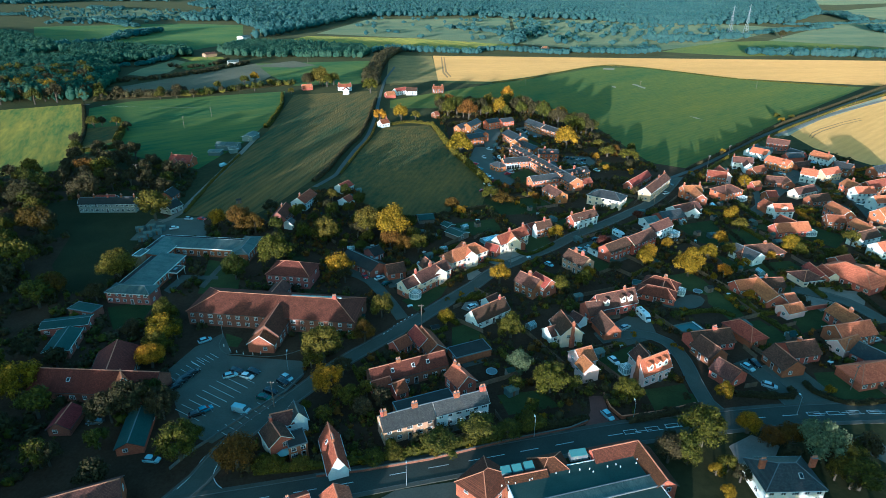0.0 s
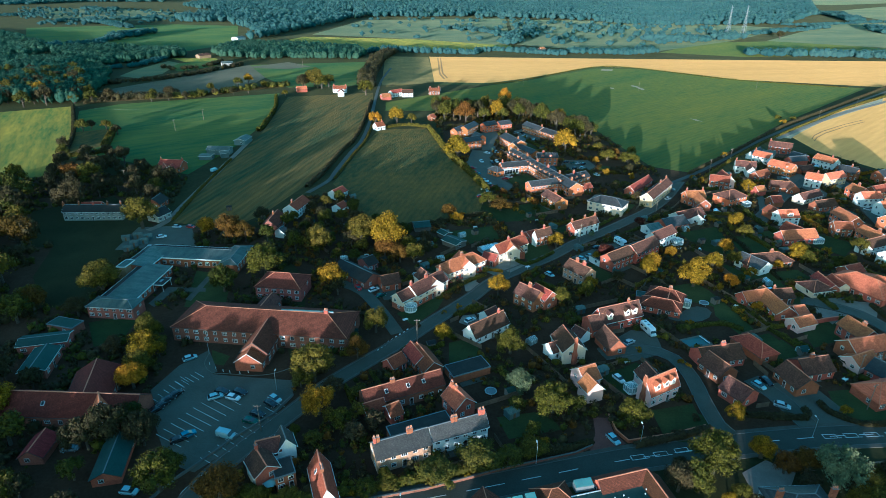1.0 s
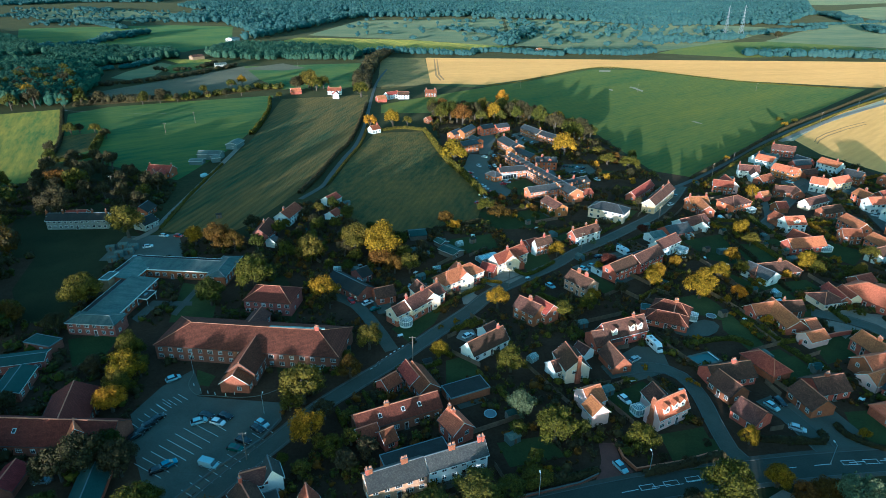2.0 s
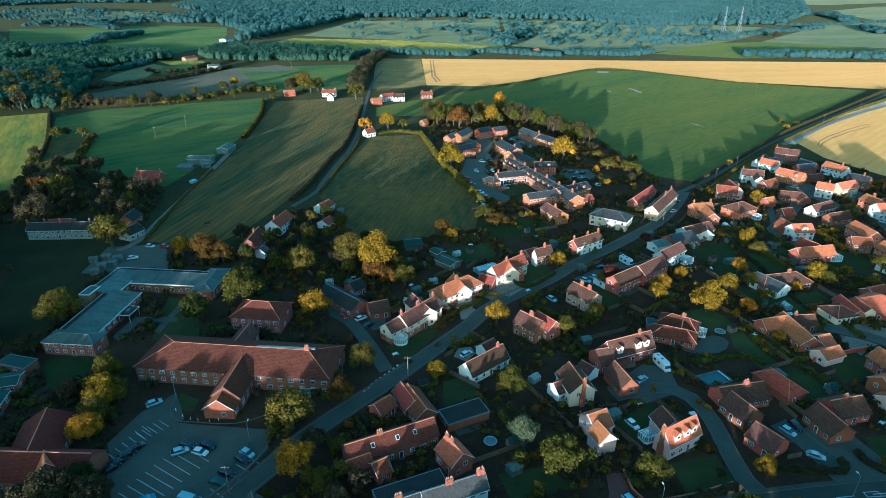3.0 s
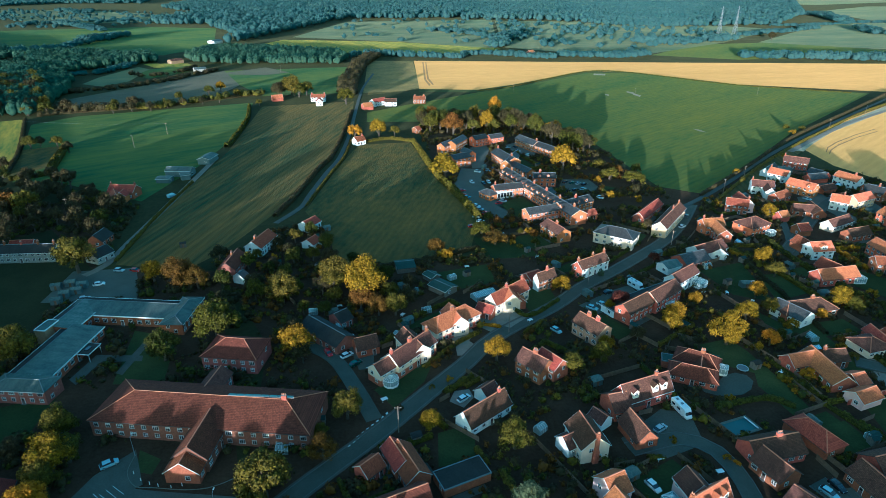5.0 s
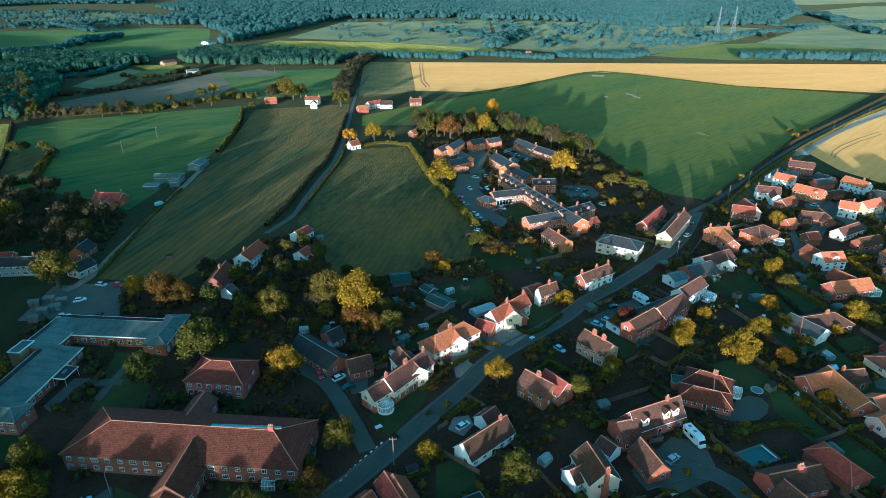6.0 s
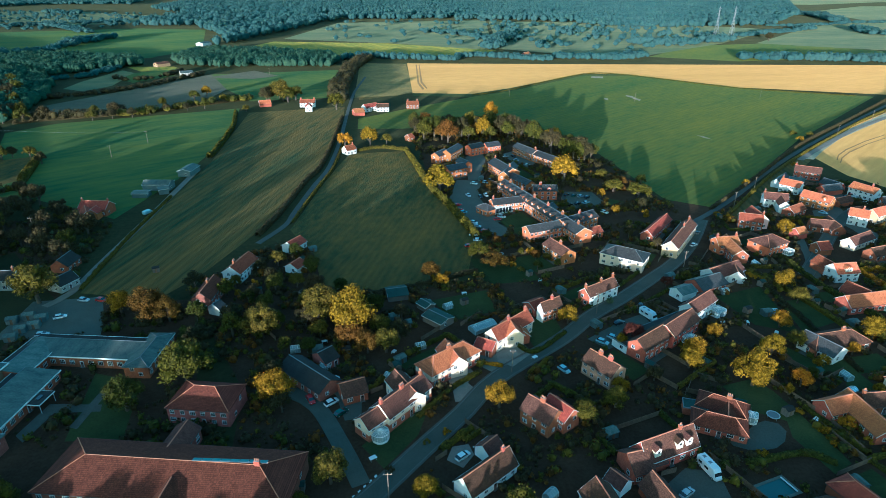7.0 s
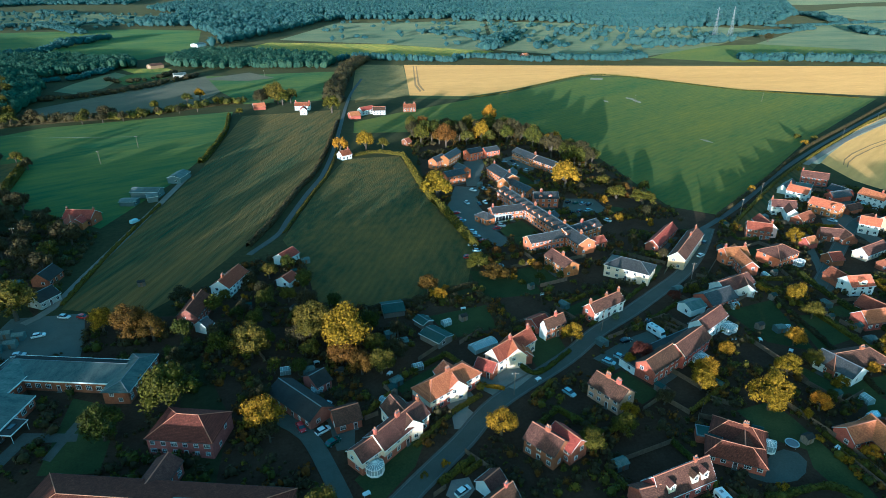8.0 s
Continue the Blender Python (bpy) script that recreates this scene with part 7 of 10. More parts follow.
house('orange brick two-storey house with gabled orange clay tile roof', 135.0, 302.1, 5, 9.9, 6.5, 4.65, 7.07, wall='brick_orange', tile='orange', chimneys=(-0.9, 0.9))
house('red brick two-storey cross wing with gabled orange clay tile roof', 136.0, 297.5, -96, 16.9, 6.0, 4.28, 6.51, wall='brick', tile='orange')
house('red brick single-storey garage block with gabled brown tile roof', 192.4, 322.8, -18, 9.7, 6.0, 2.9, 5.4, wall='brick', tile='brown')
house('red brick single-storey garage block with gabled brown tile roof', 197.4, 321.3, -100, 12.2, 6.0, 2.9, 5.4, wall='brick', tile='brown')
house('red brick single-storey garage block with gabled red clay tile roof', 192.3, 343.4, 29, 11.5, 6.0, 2.9, 5.2, wall='brick', tile='red')
house('cream rendered single-storey bungalow with gabled brown tile roof', 197.9, 305.3, 26, 16.5, 6.0, 2.9, 5.4, wall='cream', tile='brown')
house('red brick single-storey bungalow with gabled brown tile roof', 198.1, 292.4, 16, 12.3, 6.0, 2.9, 5.4, wall='brick', tile='brown')
house('red brick single-storey garage with gabled red clay tile roof', 176.1, 298.4, 8, 5.8, 6.0, 3, 5.4, wall='brick', tile='red', windows=0)
house('white rendered two-storey house with gabled orange clay tile roof', 168.5, 274.7, 4, 9.5, 6.9, 4.09, 6.88, wall='white', tile='orange', dormers=(-0.1, 0.1))
house('red brick single-storey bungalow with gabled orange clay tile roof', 160.5, 252.2, 9, 16.9, 6.9, 3.2, 6, wall='brick', tile='orange')
house('red brick single-storey bungalow wing with gabled red clay tile roof', 162.3, 257.9, -70, 8.6, 6.0, 3.2, 6, wall='brick', tile='red')
conservatory('white glazed conservatory on a brick bungalow', 169.8, 250.9, 0, w=5, d=3.4)
house('red brick single-storey garage with gabled red clay tile roof', 166.3, 281.6, -81, 7.9, 6.0, 3, 5.4, wall='brick', tile='red', windows=0)
house('orange brick two-storey house with gabled orange clay tile roof', 195.3, 270.6, -89, 13.6, 6.9, 4.46, 7.07, wall='brick_orange', tile='orange')
house('red brick two-storey house wing with gabled red clay tile roof', 185.9, 259.9, -10, 7.8, 6.0, 4.28, 6.51, wall='brick', tile='red')
house('orange brick two-storey house with gabled orange clay tile roof', 192.5, 249.4, -83, 10.5, 6.9, 4.46, 7.07, wall='brick_orange', tile='orange', chimneys=(0.6,))
house('white rendered two-storey house with gabled brown tile roof', 187.8, 241.5, 22, 12.8, 6.5, 4.09, 6.51, wall='white', tile='brown')
house('orange brick two-storey house with gabled orange clay tile roof', 226.4, 308.3, -85, 9.4, 6.9, 4.65, 7.25, wall='brick_orange', tile='orange', chimneys=(0,))
house('white rendered two-storey house with gabled orange clay tile roof', 225.6, 298.6, 5, 10.5, 6.9, 4.84, 7.44, wall='white', tile='orange')
house('white rendered two-storey house with gabled orange clay tile roof', 226.7, 284.7, 7, 12.5, 6.9, 4.84, 7.44, wall='white', tile='orange', chimneys=(-0.6,))
house('red brick two-storey house with gabled red clay tile roof', 241.0, 310.7, 22, 17.7, 6.9, 4.65, 7.25, wall='brick', tile='red')
house('orange brick two-storey house with gabled orange clay tile roof', 218.2, 269.8, 27, 16.7, 6.9, 4.65, 7.25, wall='brick_orange', tile='orange')
house('white rendered two-storey house with gabled orange clay tile roof', 188.4, 229.9, 18, 10.5, 6.9, 4.09, 6.51, wall='white', tile='orange')
house('red brick two-storey house with gabled grey slate roof', 267.2, 339.7, 21, 22.3, 6.9, 4.65, 7.25, wall='brick', tile='slate')
house('red brick single-storey garage with gabled grey slate roof', 238.0, 380.5, -72, 11.3, 6.0, 2.8, 5, wall='brick', tile='slate', windows=0)
house('red brick single-storey garage with gabled red clay tile roof', 163.5, 219.5, 18, 7.9, 6.0, 2.8, 4.8, wall='brick', tile='red', windows=0)
house('red brick single-storey garage with gabled orange clay tile roof', 176.8, 315.4, 19, 5.6, 5.0, 3, 5, wall='brick', tile='orange', windows=0)
house('white rendered single-storey garage with gabled grey slate roof', 213.7, 390.8, 43, 16.8, 5.0, 2.8, 5, wall='white', tile='slate', windows=0)
house('steel clad single-storey garage with gabled grey-green sheet roof', 222.2, 388.7, -30, 7.2, 6.4, 3, 4.6, wall='steel', tile='metal', windows=0)
house('red brick single-storey garage block with gabled grey slate roof', 231.6, 373.6, 13, 12.3, 6.4, 3, 5.2, wall='brick', tile='slate', windows=0)
house('red brick single-storey garage block with gabled brown tile roof', 226.2, 355.5, 20, 10.4, 5.0, 2.6, 4.4, wall='brick', tile='brown', windows=0)
house('red brick two-storey house with gabled grey slate roof', 244.6, 347.2, -18, 6.6, 6.5, 4.65, 6.88, wall='brick', tile='slate')
house('red brick single-storey garage with gabled red clay tile roof', 223.6, 341.0, 15, 5.9, 5.0, 2.6, 4.4, wall='brick', tile='red', windows=0)
patch('wheel_track', 'dark wheel track through the stubble', [(280.9, 437.2), (290.0, 449.1), (305.7, 463.2), (336.2, 485.0), (365.5, 503.2), (364.1, 501.2), (334.7, 482.9), (304.5, 460.7), (289.8, 447.6), (281.7, 437.2)], M_TRACK, 0.1)
patch('wheel_track', 'dark wheel track through the stubble', [(279.1, 431.4), (288.4, 443.0), (303.5, 456.7), (333.0, 477.9), (361.7, 495.5), (360.3, 493.6), (331.5, 475.8), (302.3, 454.3), (288.2, 441.5), (279.9, 431.4)], M_TRACK, 0.1)
# terraces of the former works
house('long orange brick terrace with slate roof, wall dormers and chimneys', 63.8, 349.4, -71, 75.1, 8.4, 5.3, 7.6, wall='brick_orange', tile='slate', trim='cream', windows=2.6, chimneys=(-0.85, -0.5, -0.15, 0.2, 0.55, 0.9), dormers=(-0.93, -0.78, -0.63, -0.48, -0.33, -0.18, -0.03, 0.12, 0.27, 0.42, 0.57, 0.72))
house('orange brick terrace wing with slate roof above a white veranda', 48.0, 357.2, 14, 16.2, 6.4, 4.9, 6.8, wall='brick_orange', tile='slate', trim='cream', windows=2.2, chimneys=(-0.9,))
house('orange brick single-storey end block with hipped grey slate roof', 37.4, 353.4, -53, 8.4, 6.0, 3.2, 5.0, wall='brick_orange', tile='slate', roof='hip')
house('orange brick two-storey terrace wing with gabled grey slate roof', 59.0, 321.8, 20, 16.9, 6.6, 5.0, 6.9, wall='brick_orange', tile='slate', trim='cream', windows=2.2)
house('orange brick two-storey corner block with gabled grey slate roof', 55.6, 415.1, -72, 24.0, 9.0, 5.6, 8.0, wall='brick_orange', tile='slate', trim='cream', chimneys=(-0.95, 0.7), windows=2.6)
house('orange brick two-storey cross wing with gabled grey slate roof', 57.8, 409.8, 66, 22.3, 6.0, 5.2, 7.4, wall='brick_orange', tile='slate', trim='cream')
house('orange brick two-storey rear range with gabled grey slate roof', 62.4, 396.7, -64, 21.1, 6.0, 3.9, 5.6, wall='brick_orange', tile='slate', windows=3)
house('orange brick two-storey terrace with gabled grey slate roof', 77.5, 455.4, -65, 21.8, 7.2, 5.0, 7.2, wall='brick_orange', tile='slate', trim='cream', windows=2.4, chimneys=(0.9,))
house('orange brick two-storey terrace end with gabled grey slate roof', 87.2, 438.1, -61, 19.4, 7.2, 4.9, 6.9, wall='brick_orange', tile='slate', trim='cream', windows=2.6)
house('orange brick two-storey rear block with gabled grey slate roof', 71.8, 374.9, -3, 12.5, 7.2, 5.2, 7.2, wall='brick_orange', tile='slate', trim='cream', dormers=(-0.5, 0.3), chimneys=(-0.4,))
house('orange brick two-storey rear wing with gabled grey slate roof', 67.2, 348.5, 43, 10.0, 6.0, 4.0, 5.8, wall='brick_orange', tile='slate')
house('orange brick two-storey rear block with slate roof and dormers', 77.3, 330.9, 31, 21.7, 7.4, 5.2, 7.4, wall='brick_orange', tile='slate', trim='cream', dormers=(-0.45, 0.05, 0.55), chimneys=(0.15,), windows=2.6)
house('orange brick single-storey rear wing with gabled red clay tile roof', 82.8, 322.0, 21, 6.9, 6.0, 2.8, 4.6, wall='brick_orange', tile='red')
house('orange brick two-storey house with gabled grey slate roof', 27.9, 454.9, 61, 19.2, 6.9, 5.81, 7.9, wall='brick_orange', tile='slate')
house('orange brick two-storey house with gabled grey slate roof', 43.9, 464.4, 33, 11.5, 6.9, 5.35, 7.3, wall='brick_orange', tile='slate')
house('orange brick two-storey house with gabled grey slate roof', 55.6, 468.1, 27, 11.0, 6.9, 5.14, 7.1, wall='brick_orange', tile='slate')
house('orange brick two-storey house with gabled grey slate roof', 19.3, 448.1, 55, 11.8, 6.0, 5.14, 7.1, wall='brick_orange', tile='slate')
house('orange brick two-storey house with gabled grey slate roof', 26.5, 416.2, 32, 13.0, 7.7, 5.35, 7.3, wall='brick_orange', tile='slate')
house('orange brick two-storey house with gabled grey slate roof', 32.9, 426.7, -65, 10.2, 6.0, 5.35, 7.3, wall='brick_orange', tile='slate')
veranda('long white glazed veranda along the brick terrace', (41.6, 351.6), (55.5, 357.5))
veranda('long white glazed veranda along the brick terrace', (56.7, 359.1), (64.4, 340.9))
veranda('low white glazed veranda along the brick terrace', (52.6, 319.4), (60.4, 322.4))
# farm and far houses
house('red brick farmhouse porch wing with gabled red clay tile roof', -155.8, 357.0, 90, 5.0, 5.0, 3.6, 5.6, wall='brick_orange', tile='red', windows=0)
house('red brick farmhouse with gabled red clay tile roof and lit gable', -157.9, 364.2, -7, 14.0, 8.4, 3.8, 6.6, wall='brick', tile='red', chimneys=(-0.97, 0.97))
house('red brick two-storey farmhouse wing with gabled red clay tile roof', -158.0, 354.3, 120, 9.8, 5.0, 3.91, 6.32, wall='brick', tile='red')
house('steel clad single-storey barn with gabled grey-green sheet roof', -141.6, 401.6, -3, 14.8, 7.7, 3.6, 5, wall='steel', tile='metal', windows=0, name='barn', category='barn')
house('steel clad single-storey lean-to with gabled grey-green sheet roof', -136.4, 394.1, 26, 5.0, 6.0, 3, 3.8, wall='steel', tile='metal', windows=0, name='barn', category='barn')
house('steel clad single-storey open shed with gabled grey-green sheet roof', -146.0, 388.7, -3, 7.8, 6.0, 2.6, 3.2, wall='steel', tile='metal', windows=0, name='barn', category='barn')
house('steel clad single-storey barn with gabled grey-green sheet roof', -134.1, 429.3, 83, 12.9, 7.7, 3.4, 4.6, wall='steel', tile='metal', windows=0, name='barn', category='barn')
house('white rendered two-storey house with gabled red clay tile roof', -68.8, 291.6, 75, 14.4, 7.4, 4.2, 6.8, wall='white', tile='red', chimneys=(-0.6,), windows=2.6)
house('white rendered two-storey house with gabled red clay tile roof', -51.6, 314.2, 60, 8.4, 6.6, 3.2, 5.2, wall='white', tile='red')
house('white rendered single-storey outbuilding with gabled red clay tile roof', -47.7, 293.9, 63, 6.0, 6.0, 2.6, 4.4, wall='white', tile='red', windows=0)
house('dark red brick two-storey house with gabled dark red tile roof', -75.2, 270.8, 86, 13.7, 6.9, 4.46, 7.07, wall='brick_dark', tile='plum', chimneys=(0.1,))
house('white rendered single-storey rear extension with gabled grey slate roof', -69.7, 261.7, 66, 3.3, 5.0, 2.8, 4.6, wall='white', tile='slate')
house('red brick single-storey bungalow with gabled dark felt roof', -141.3, 301.4, 86, 9.0, 6.9, 3, 5.6, wall='brick', tile='dark')
house('grey stone single-storey bungalow with gabled dark felt roof', -133.5, 284.2, 66, 8.0, 6.9, 3, 5.4, wall='stone', tile='dark')
house('white rendered single-storey cottage with gabled red clay tile roof', -41.0, 469.9, 41, 7.6, 6.0, 3.2, 5.8, wall='white', tile='red', chimneys=(0.8,))
house('red brick single-storey cottage with gabled red clay tile roof', 0.3, 502.7, 40, 4.3, 6.0, 3, 5, wall='brick', tile='red')
house('white rendered two-storey farmhouse with gabled red clay tile roof', -93.0, 635.4, 1, 13.6, 6.9, 4.09, 6.51, wall='white', tile='red', chimneys=(-0.9, 0.9))
house('white rendered two-storey farmhouse wing with gabled red clay tile roof', -89.3, 615.5, 97, 9.0, 6.0, 4, 6.4, wall='white', tile='red')
house('red brick single-storey barn with gabled orange clay tile roof', -133.0, 638.9, 21, 10.1, 7.7, 3, 5.6, wall='brick', tile='orange', windows=0)
house('red brick single-storey barn with gabled orange clay tile roof', -43.6, 595.6, 21, 8.8, 8.6, 3, 5.6, wall='brick', tile='orange', windows=0)
house('white rendered two-storey cottage with gabled red clay tile roof', -34.3, 613.3, 43, 14.5, 6.9, 4.09, 6.51, wall='white', tile='red')
house('white rendered two-storey cottage with gabled brown tile roof', -22.9, 611.2, 1, 10.9, 6.9, 4, 6.6, wall='white', tile='brown')
house('red brick two-storey farmhouse with gabled red clay tile roof', 4.0, 622.3, 1, 11.1, 7.7, 4.09, 6.51, wall='brick', tile='red', chimneys=(-0.8, 0.8))
house('white rendered two-storey farmhouse with gabled red clay tile roof', 1440.3, 2181.8, 5, 45.0, 17.2, 4, 9, wall='white', tile='red', windows=8)
house('red brick two-storey cottage with gabled orange clay tile roof', 184.6, 1015.1, 45, 12.4, 8.6, 4, 7, wall='brick', tile='orange')
house('buff brick two-storey farm building with gabled brown tile roof', -331.3, 924.7, 53, 18.5, 10.3, 4, 6, wall='brick_buff', tile='brown', windows=0)
house('grey stone two-storey farm building with gabled grey-green sheet roof', -269.5, 835.7, 26, 14.1, 10.3, 4, 6, wall='stone', tile='metal', windows=0)
house('white rendered two-storey farm building with gabled grey-green sheet roof', -361.0, 1206.0, 73, 25.9, 13.8, 4.65, 6.51, wall='white', tile='metal', windows=0)
# store beside the main road
house('white rendered supermarket with flat green felt roof', 30.7, 97.2, 13, 32.9, 24, 4.6, 5.0, wall='white', tile='felt', roof='flat', windows=0, trim='white')
house('white rendered supermarket entrance range with flat grey-green sheet roof', 33.2, 100.6, 14, 27.7, 3.2, 4.95, 5.12, wall='white', tile='metal', roof='flat', windows=0)
house('red brick two-storey corner pavilion with hipped dark red tile roof', 7.7, 105.5, 47, 10.0, 8.6, 4.09, 6.7, wall='brick', tile='plum', roof='hip', windows=3)
house('red brick two-storey mansard range with gabled dark red tile roof', 16.8, 105.5, 13, 9.7, 4.0, 4.19, 5.49, wall='brick', tile='plum', windows=0)
house('red brick two-storey pavilion with hipped dark red tile roof', 23.1, 109.2, 14, 8.0, 6.5, 4.09, 6.51, wall='brick', tile='plum', roof='hip', windows=0)
house('red brick two-storey pitched range with gabled dark red tile roof', 39.0, 112.8, 14, 11.8, 6.0, 4.09, 6.51, wall='brick', tile='plum', windows=3)
house('red brick two-storey pitched wing with gabled dark red tile roof', 46.2, 108.2, -78, 11.9, 6.0, 4.09, 6.51, wall='brick', tile='plum', windows=3)
# named trees
tree(-37.0, 156.0, 6.4, 'olive', 1.0)
tree(28.8, 139.5, 5.6, 'olive', 1.0)
tree(-87.7, 154.1, 4.4, 'orange', 1.0)
tree(-89.5, 167.0, 5.4, 'yellow', 1.0)
tree(-92.4, 177.8, 4.1, 'green', 1.0)
tree(-65.0, 116.5, 5.6, 'olive', 1.0)
tree(-90.0, 163.1, 3.9, 'olive', 1.0)
tree(-124.4, 211.1, 7.1, 'olive', 1.0)
tree(-142.4, 198.8, 4.9, 'olive', 1.0)
tree(-66.7, 221.1, 7.7, 'olive', 1.0)
tree(-79.5, 210.5, 5.6, 'green', 1.0)
tree(-39.7, 211.4, 5.5, 'yellow', 1.0)
tree(-21.2, 181.6, 4.6, 'olive', 1.0)
tree(-50.4, 244.6, 6.4, 'olive', 1.0)
tree(-20.8, 244.4, 8.9, 'yellow', 1.0)
tree(-33.2, 257.0, 6.7, 'olive', 1.0)
tree(-92.2, 257.5, 6.7, 'brown', 1.0)
tree(-103.2, 263.0, 4.7, 'yellow', 1.0)
tree(-84.6, 256.8, 5.1, 'brown', 1.0)
tree(22.1, 206.0, 4.3, 'yellow', 1.0)
tree(97.2, 211.3, 6.0, 'yellow', 1.0)
tree(110.9, 210.0, 3.1, 'orange', 1.0)
tree(21.6, 168.6, 4.6, 'olive', 1.0)
tree(21.7, 149.5, 4.0, 'grey', 1.0)
tree(63.1, 119.1, 5.9, 'olive', 1.0)
tree(76.9, 123.6, 3.2, 'yellow', 1.0)
tree(8.0, 122.7, 5.7, 'green', 0.62)
tree(-2.1, 117.5, 5.0, 'green', 0.62)
tree(77.6, 137.4, 2.7, 'yellow', 1.0)
tree(49.4, 135.6, 4.3, 'olive', 1.0)
tree(93.7, 104.7, 4.4, 'green', 1.0)
tree(-33.2, 141.7, 4.7, 'yellow', 1.0)
tree(-26.3, 135.6, 3.4, 'olive', 1.0)
tree(-50.4, 113.3, 5.0, 'brown', 1.0)
tree(-43.5, 112.9, 3.2, 'olive', 0.62)
tree(-83.7, 132.3, 5.6, 'dark', 1.1)
tree(-90.4, 130.5, 4.2, 'dark', 1.1)
tree(-76.2, 133.4, 4.6, 'dark', 1.0)
tree(-80.6, 138.0, 3.8, 'green', 1.0)
tree(-117.3, 140.3, 6.2, 'yellow', 1.0)
tree(-178.4, 250.1, 8.4, 'brown', 1.0)
tree(-206.8, 287.9, 8.4, 'dark', 1.0)
tree(-180.4, 295.8, 8.6, 'dark', 1.0)
tree(-191.9, 338.1, 7.2, 'olive', 1.0)
tree(-203.4, 338.2, 6.5, 'brown', 1.0)
tree(-136.4, 272.3, 8.1, 'olive', 1.0)
tree(-155.1, 325.0, 3.2, 'grey', 1.0)
tree(33.0, 292.7, 6.0, 'brown', 0.56)
tree(28.4, 304.9, 5.2, 'olive', 0.56)
tree(88.9, 400.3, 8.5, 'yellow', 1.0)
tree(28.0, 494.7, 7.5, 'brown', 1.2)
tree(109.4, 442.2, 7.8, 'dark', 1.2)
tree(15.9, 390.2, 8.8, 'yellow', 0.85)
tree(-45.0, 484.5, 5.9, 'orange', 1.0)
tree(-27.9, 490.4, 6.9, 'yellow', 1.0)
tree(-16.4, 493.6, 4.2, 'olive', 1.0)
tree(68.1, 566.2, 6.4, 'orange', 1.3)
tree(54.8, 503.8, 6.7, 'yellow', 1.3)
tree(99.8, 478.2, 7.3, 'yellow', 1.0)
tree(112.8, 383.0, 6.0, 'olive', 0.62)
tree(123.6, 372.9, 6.6, 'olive', 0.62)
tree(6.5, 283.3, 4.0, 'brown', 1.0)
tree(10.5, 277.1, 2.8, 'orange', 1.0)
tree(123.1, 240.9, 3.5, 'yellow', 1.0)
tree(111.4, 225.7, 3.8, 'yellow', 1.0)
tree(121.5, 229.4, 3.3, 'olive', 1.0)
tree(140.4, 267.1, 4.3, 'yellow', 1.0)
tree(139.6, 256.7, 3.7, 'olive', 1.0)
tree(172.6, 319.1, 3.8, 'yellow', 1.0)
tree(70.1, 234.5, 3.9, 'red', 1.0)
tree(65.6, 233.3, 2.4, 'yellow', 1.0)
tree(82.5, 220.7, 3.7, 'yellow', 1.0)
tree(52.1, 247.8, 3.5, 'yellow', 1.0)
tree(63.8, 360.0, 3.5, 'yellow', 1.0)
tree(54.2, 204.1, 3.4, 'olive', 1.0)
tree(43.5, 199.0, 3.8, 'olive', 1.0)
tree(57.4, 210.5, 2.6, 'yellow', 1.0)
tree(149.6, 232.5, 4.3, 'yellow', 1.0)
tree(151.5, 229.1, 3.3, 'olive', 1.0)
tree(181.1, 239.2, 4.0, 'olive', 1.0)
tree(-9.6, 234.2, 4.3, 'olive', 1.0)
tree(0.8, 176.1, 3.4, 'yellow', 1.0)
tree(-120.6, 662.2, 9.8, 'olive', 1.0)
tree(-135.1, 667.3, 7.4, 'dark', 1.0)
tree(-64.9, 618.5, 8.0, 'olive', 1.0)
tree(-21.8, 238.9, 4.9, 'brown', 1.0)
tree(-12.2, 244.1, 4.0, 'olive', 1.0)
tree(709.6, 1249.2, 9.1, 'dark', 1.0)
tree(69.5, 215.2, 2.7, 'dark', 1.0)
tree(97.8, 236.4, 2.9, 'yellow', 1.0)
tree(168.7, 227.2, 2.9, 'olive', 1.0)
tree(108.1, 138.4, 1.6, 'yellow', 1.0)
tree(62.8, 109.6, 1.9, 'yellow', 1.0)
tree(62.3, 102.8, 2.0, 'yellow', 1.0)
tree(57.3, 113.2, 3.5, 'green', 1.0)
tree(54.9, 117.6, 3.1, 'dark', 1.0)
tree(-35.6, 113.2, 2.7, 'olive', 0.62)
tree(-18.4, 114.5, 3.0, 'olive', 0.62)
tree(-13.1, 116.4, 2.7, 'olive', 0.62)
tree(21.4, 126.1, 3.8, 'olive', 0.62)
tree(15.2, 122.9, 4.0, 'green', 0.62)
tree(-27.4, 174.9, 2.3, 'olive', 1.0)
tree(-25.5, 166.9, 4.0, 'brown', 1.0)
tree(-32.6, 251.1, 5.1, 'olive', 1.0)
tree(-15.4, 234.2, 4.4, 'brown', 1.0)
tree(85.9, 225.7, 4.0, 'yellow', 1.0)
tree(96.4, 271.6, 2.5, 'red', 1.0)
tree(104.0, 437.0, 6.6, 'green', 1.3, 'behind the brick terraces')
tree(96.0, 463.0, 6.8, 'dark', 1.3, 'behind the brick terraces')
tree(113.9, 407.7, 4.6, 'olive', 0.62, 'behind the brick terraces')
tree(88.6, 487.5, 6.8, 'green', 1.35, 'behind the brick terraces')
tree(77.4, 510.1, 6.8, 'dark', 1.35, 'behind the brick terraces')
tree(119.8, 394.6, 4.8, 'brown', 0.62, 'behind the brick terraces')
tree(-370.3, 593.1, 7.5, 'yellow', 1.2, 'along the field edge')
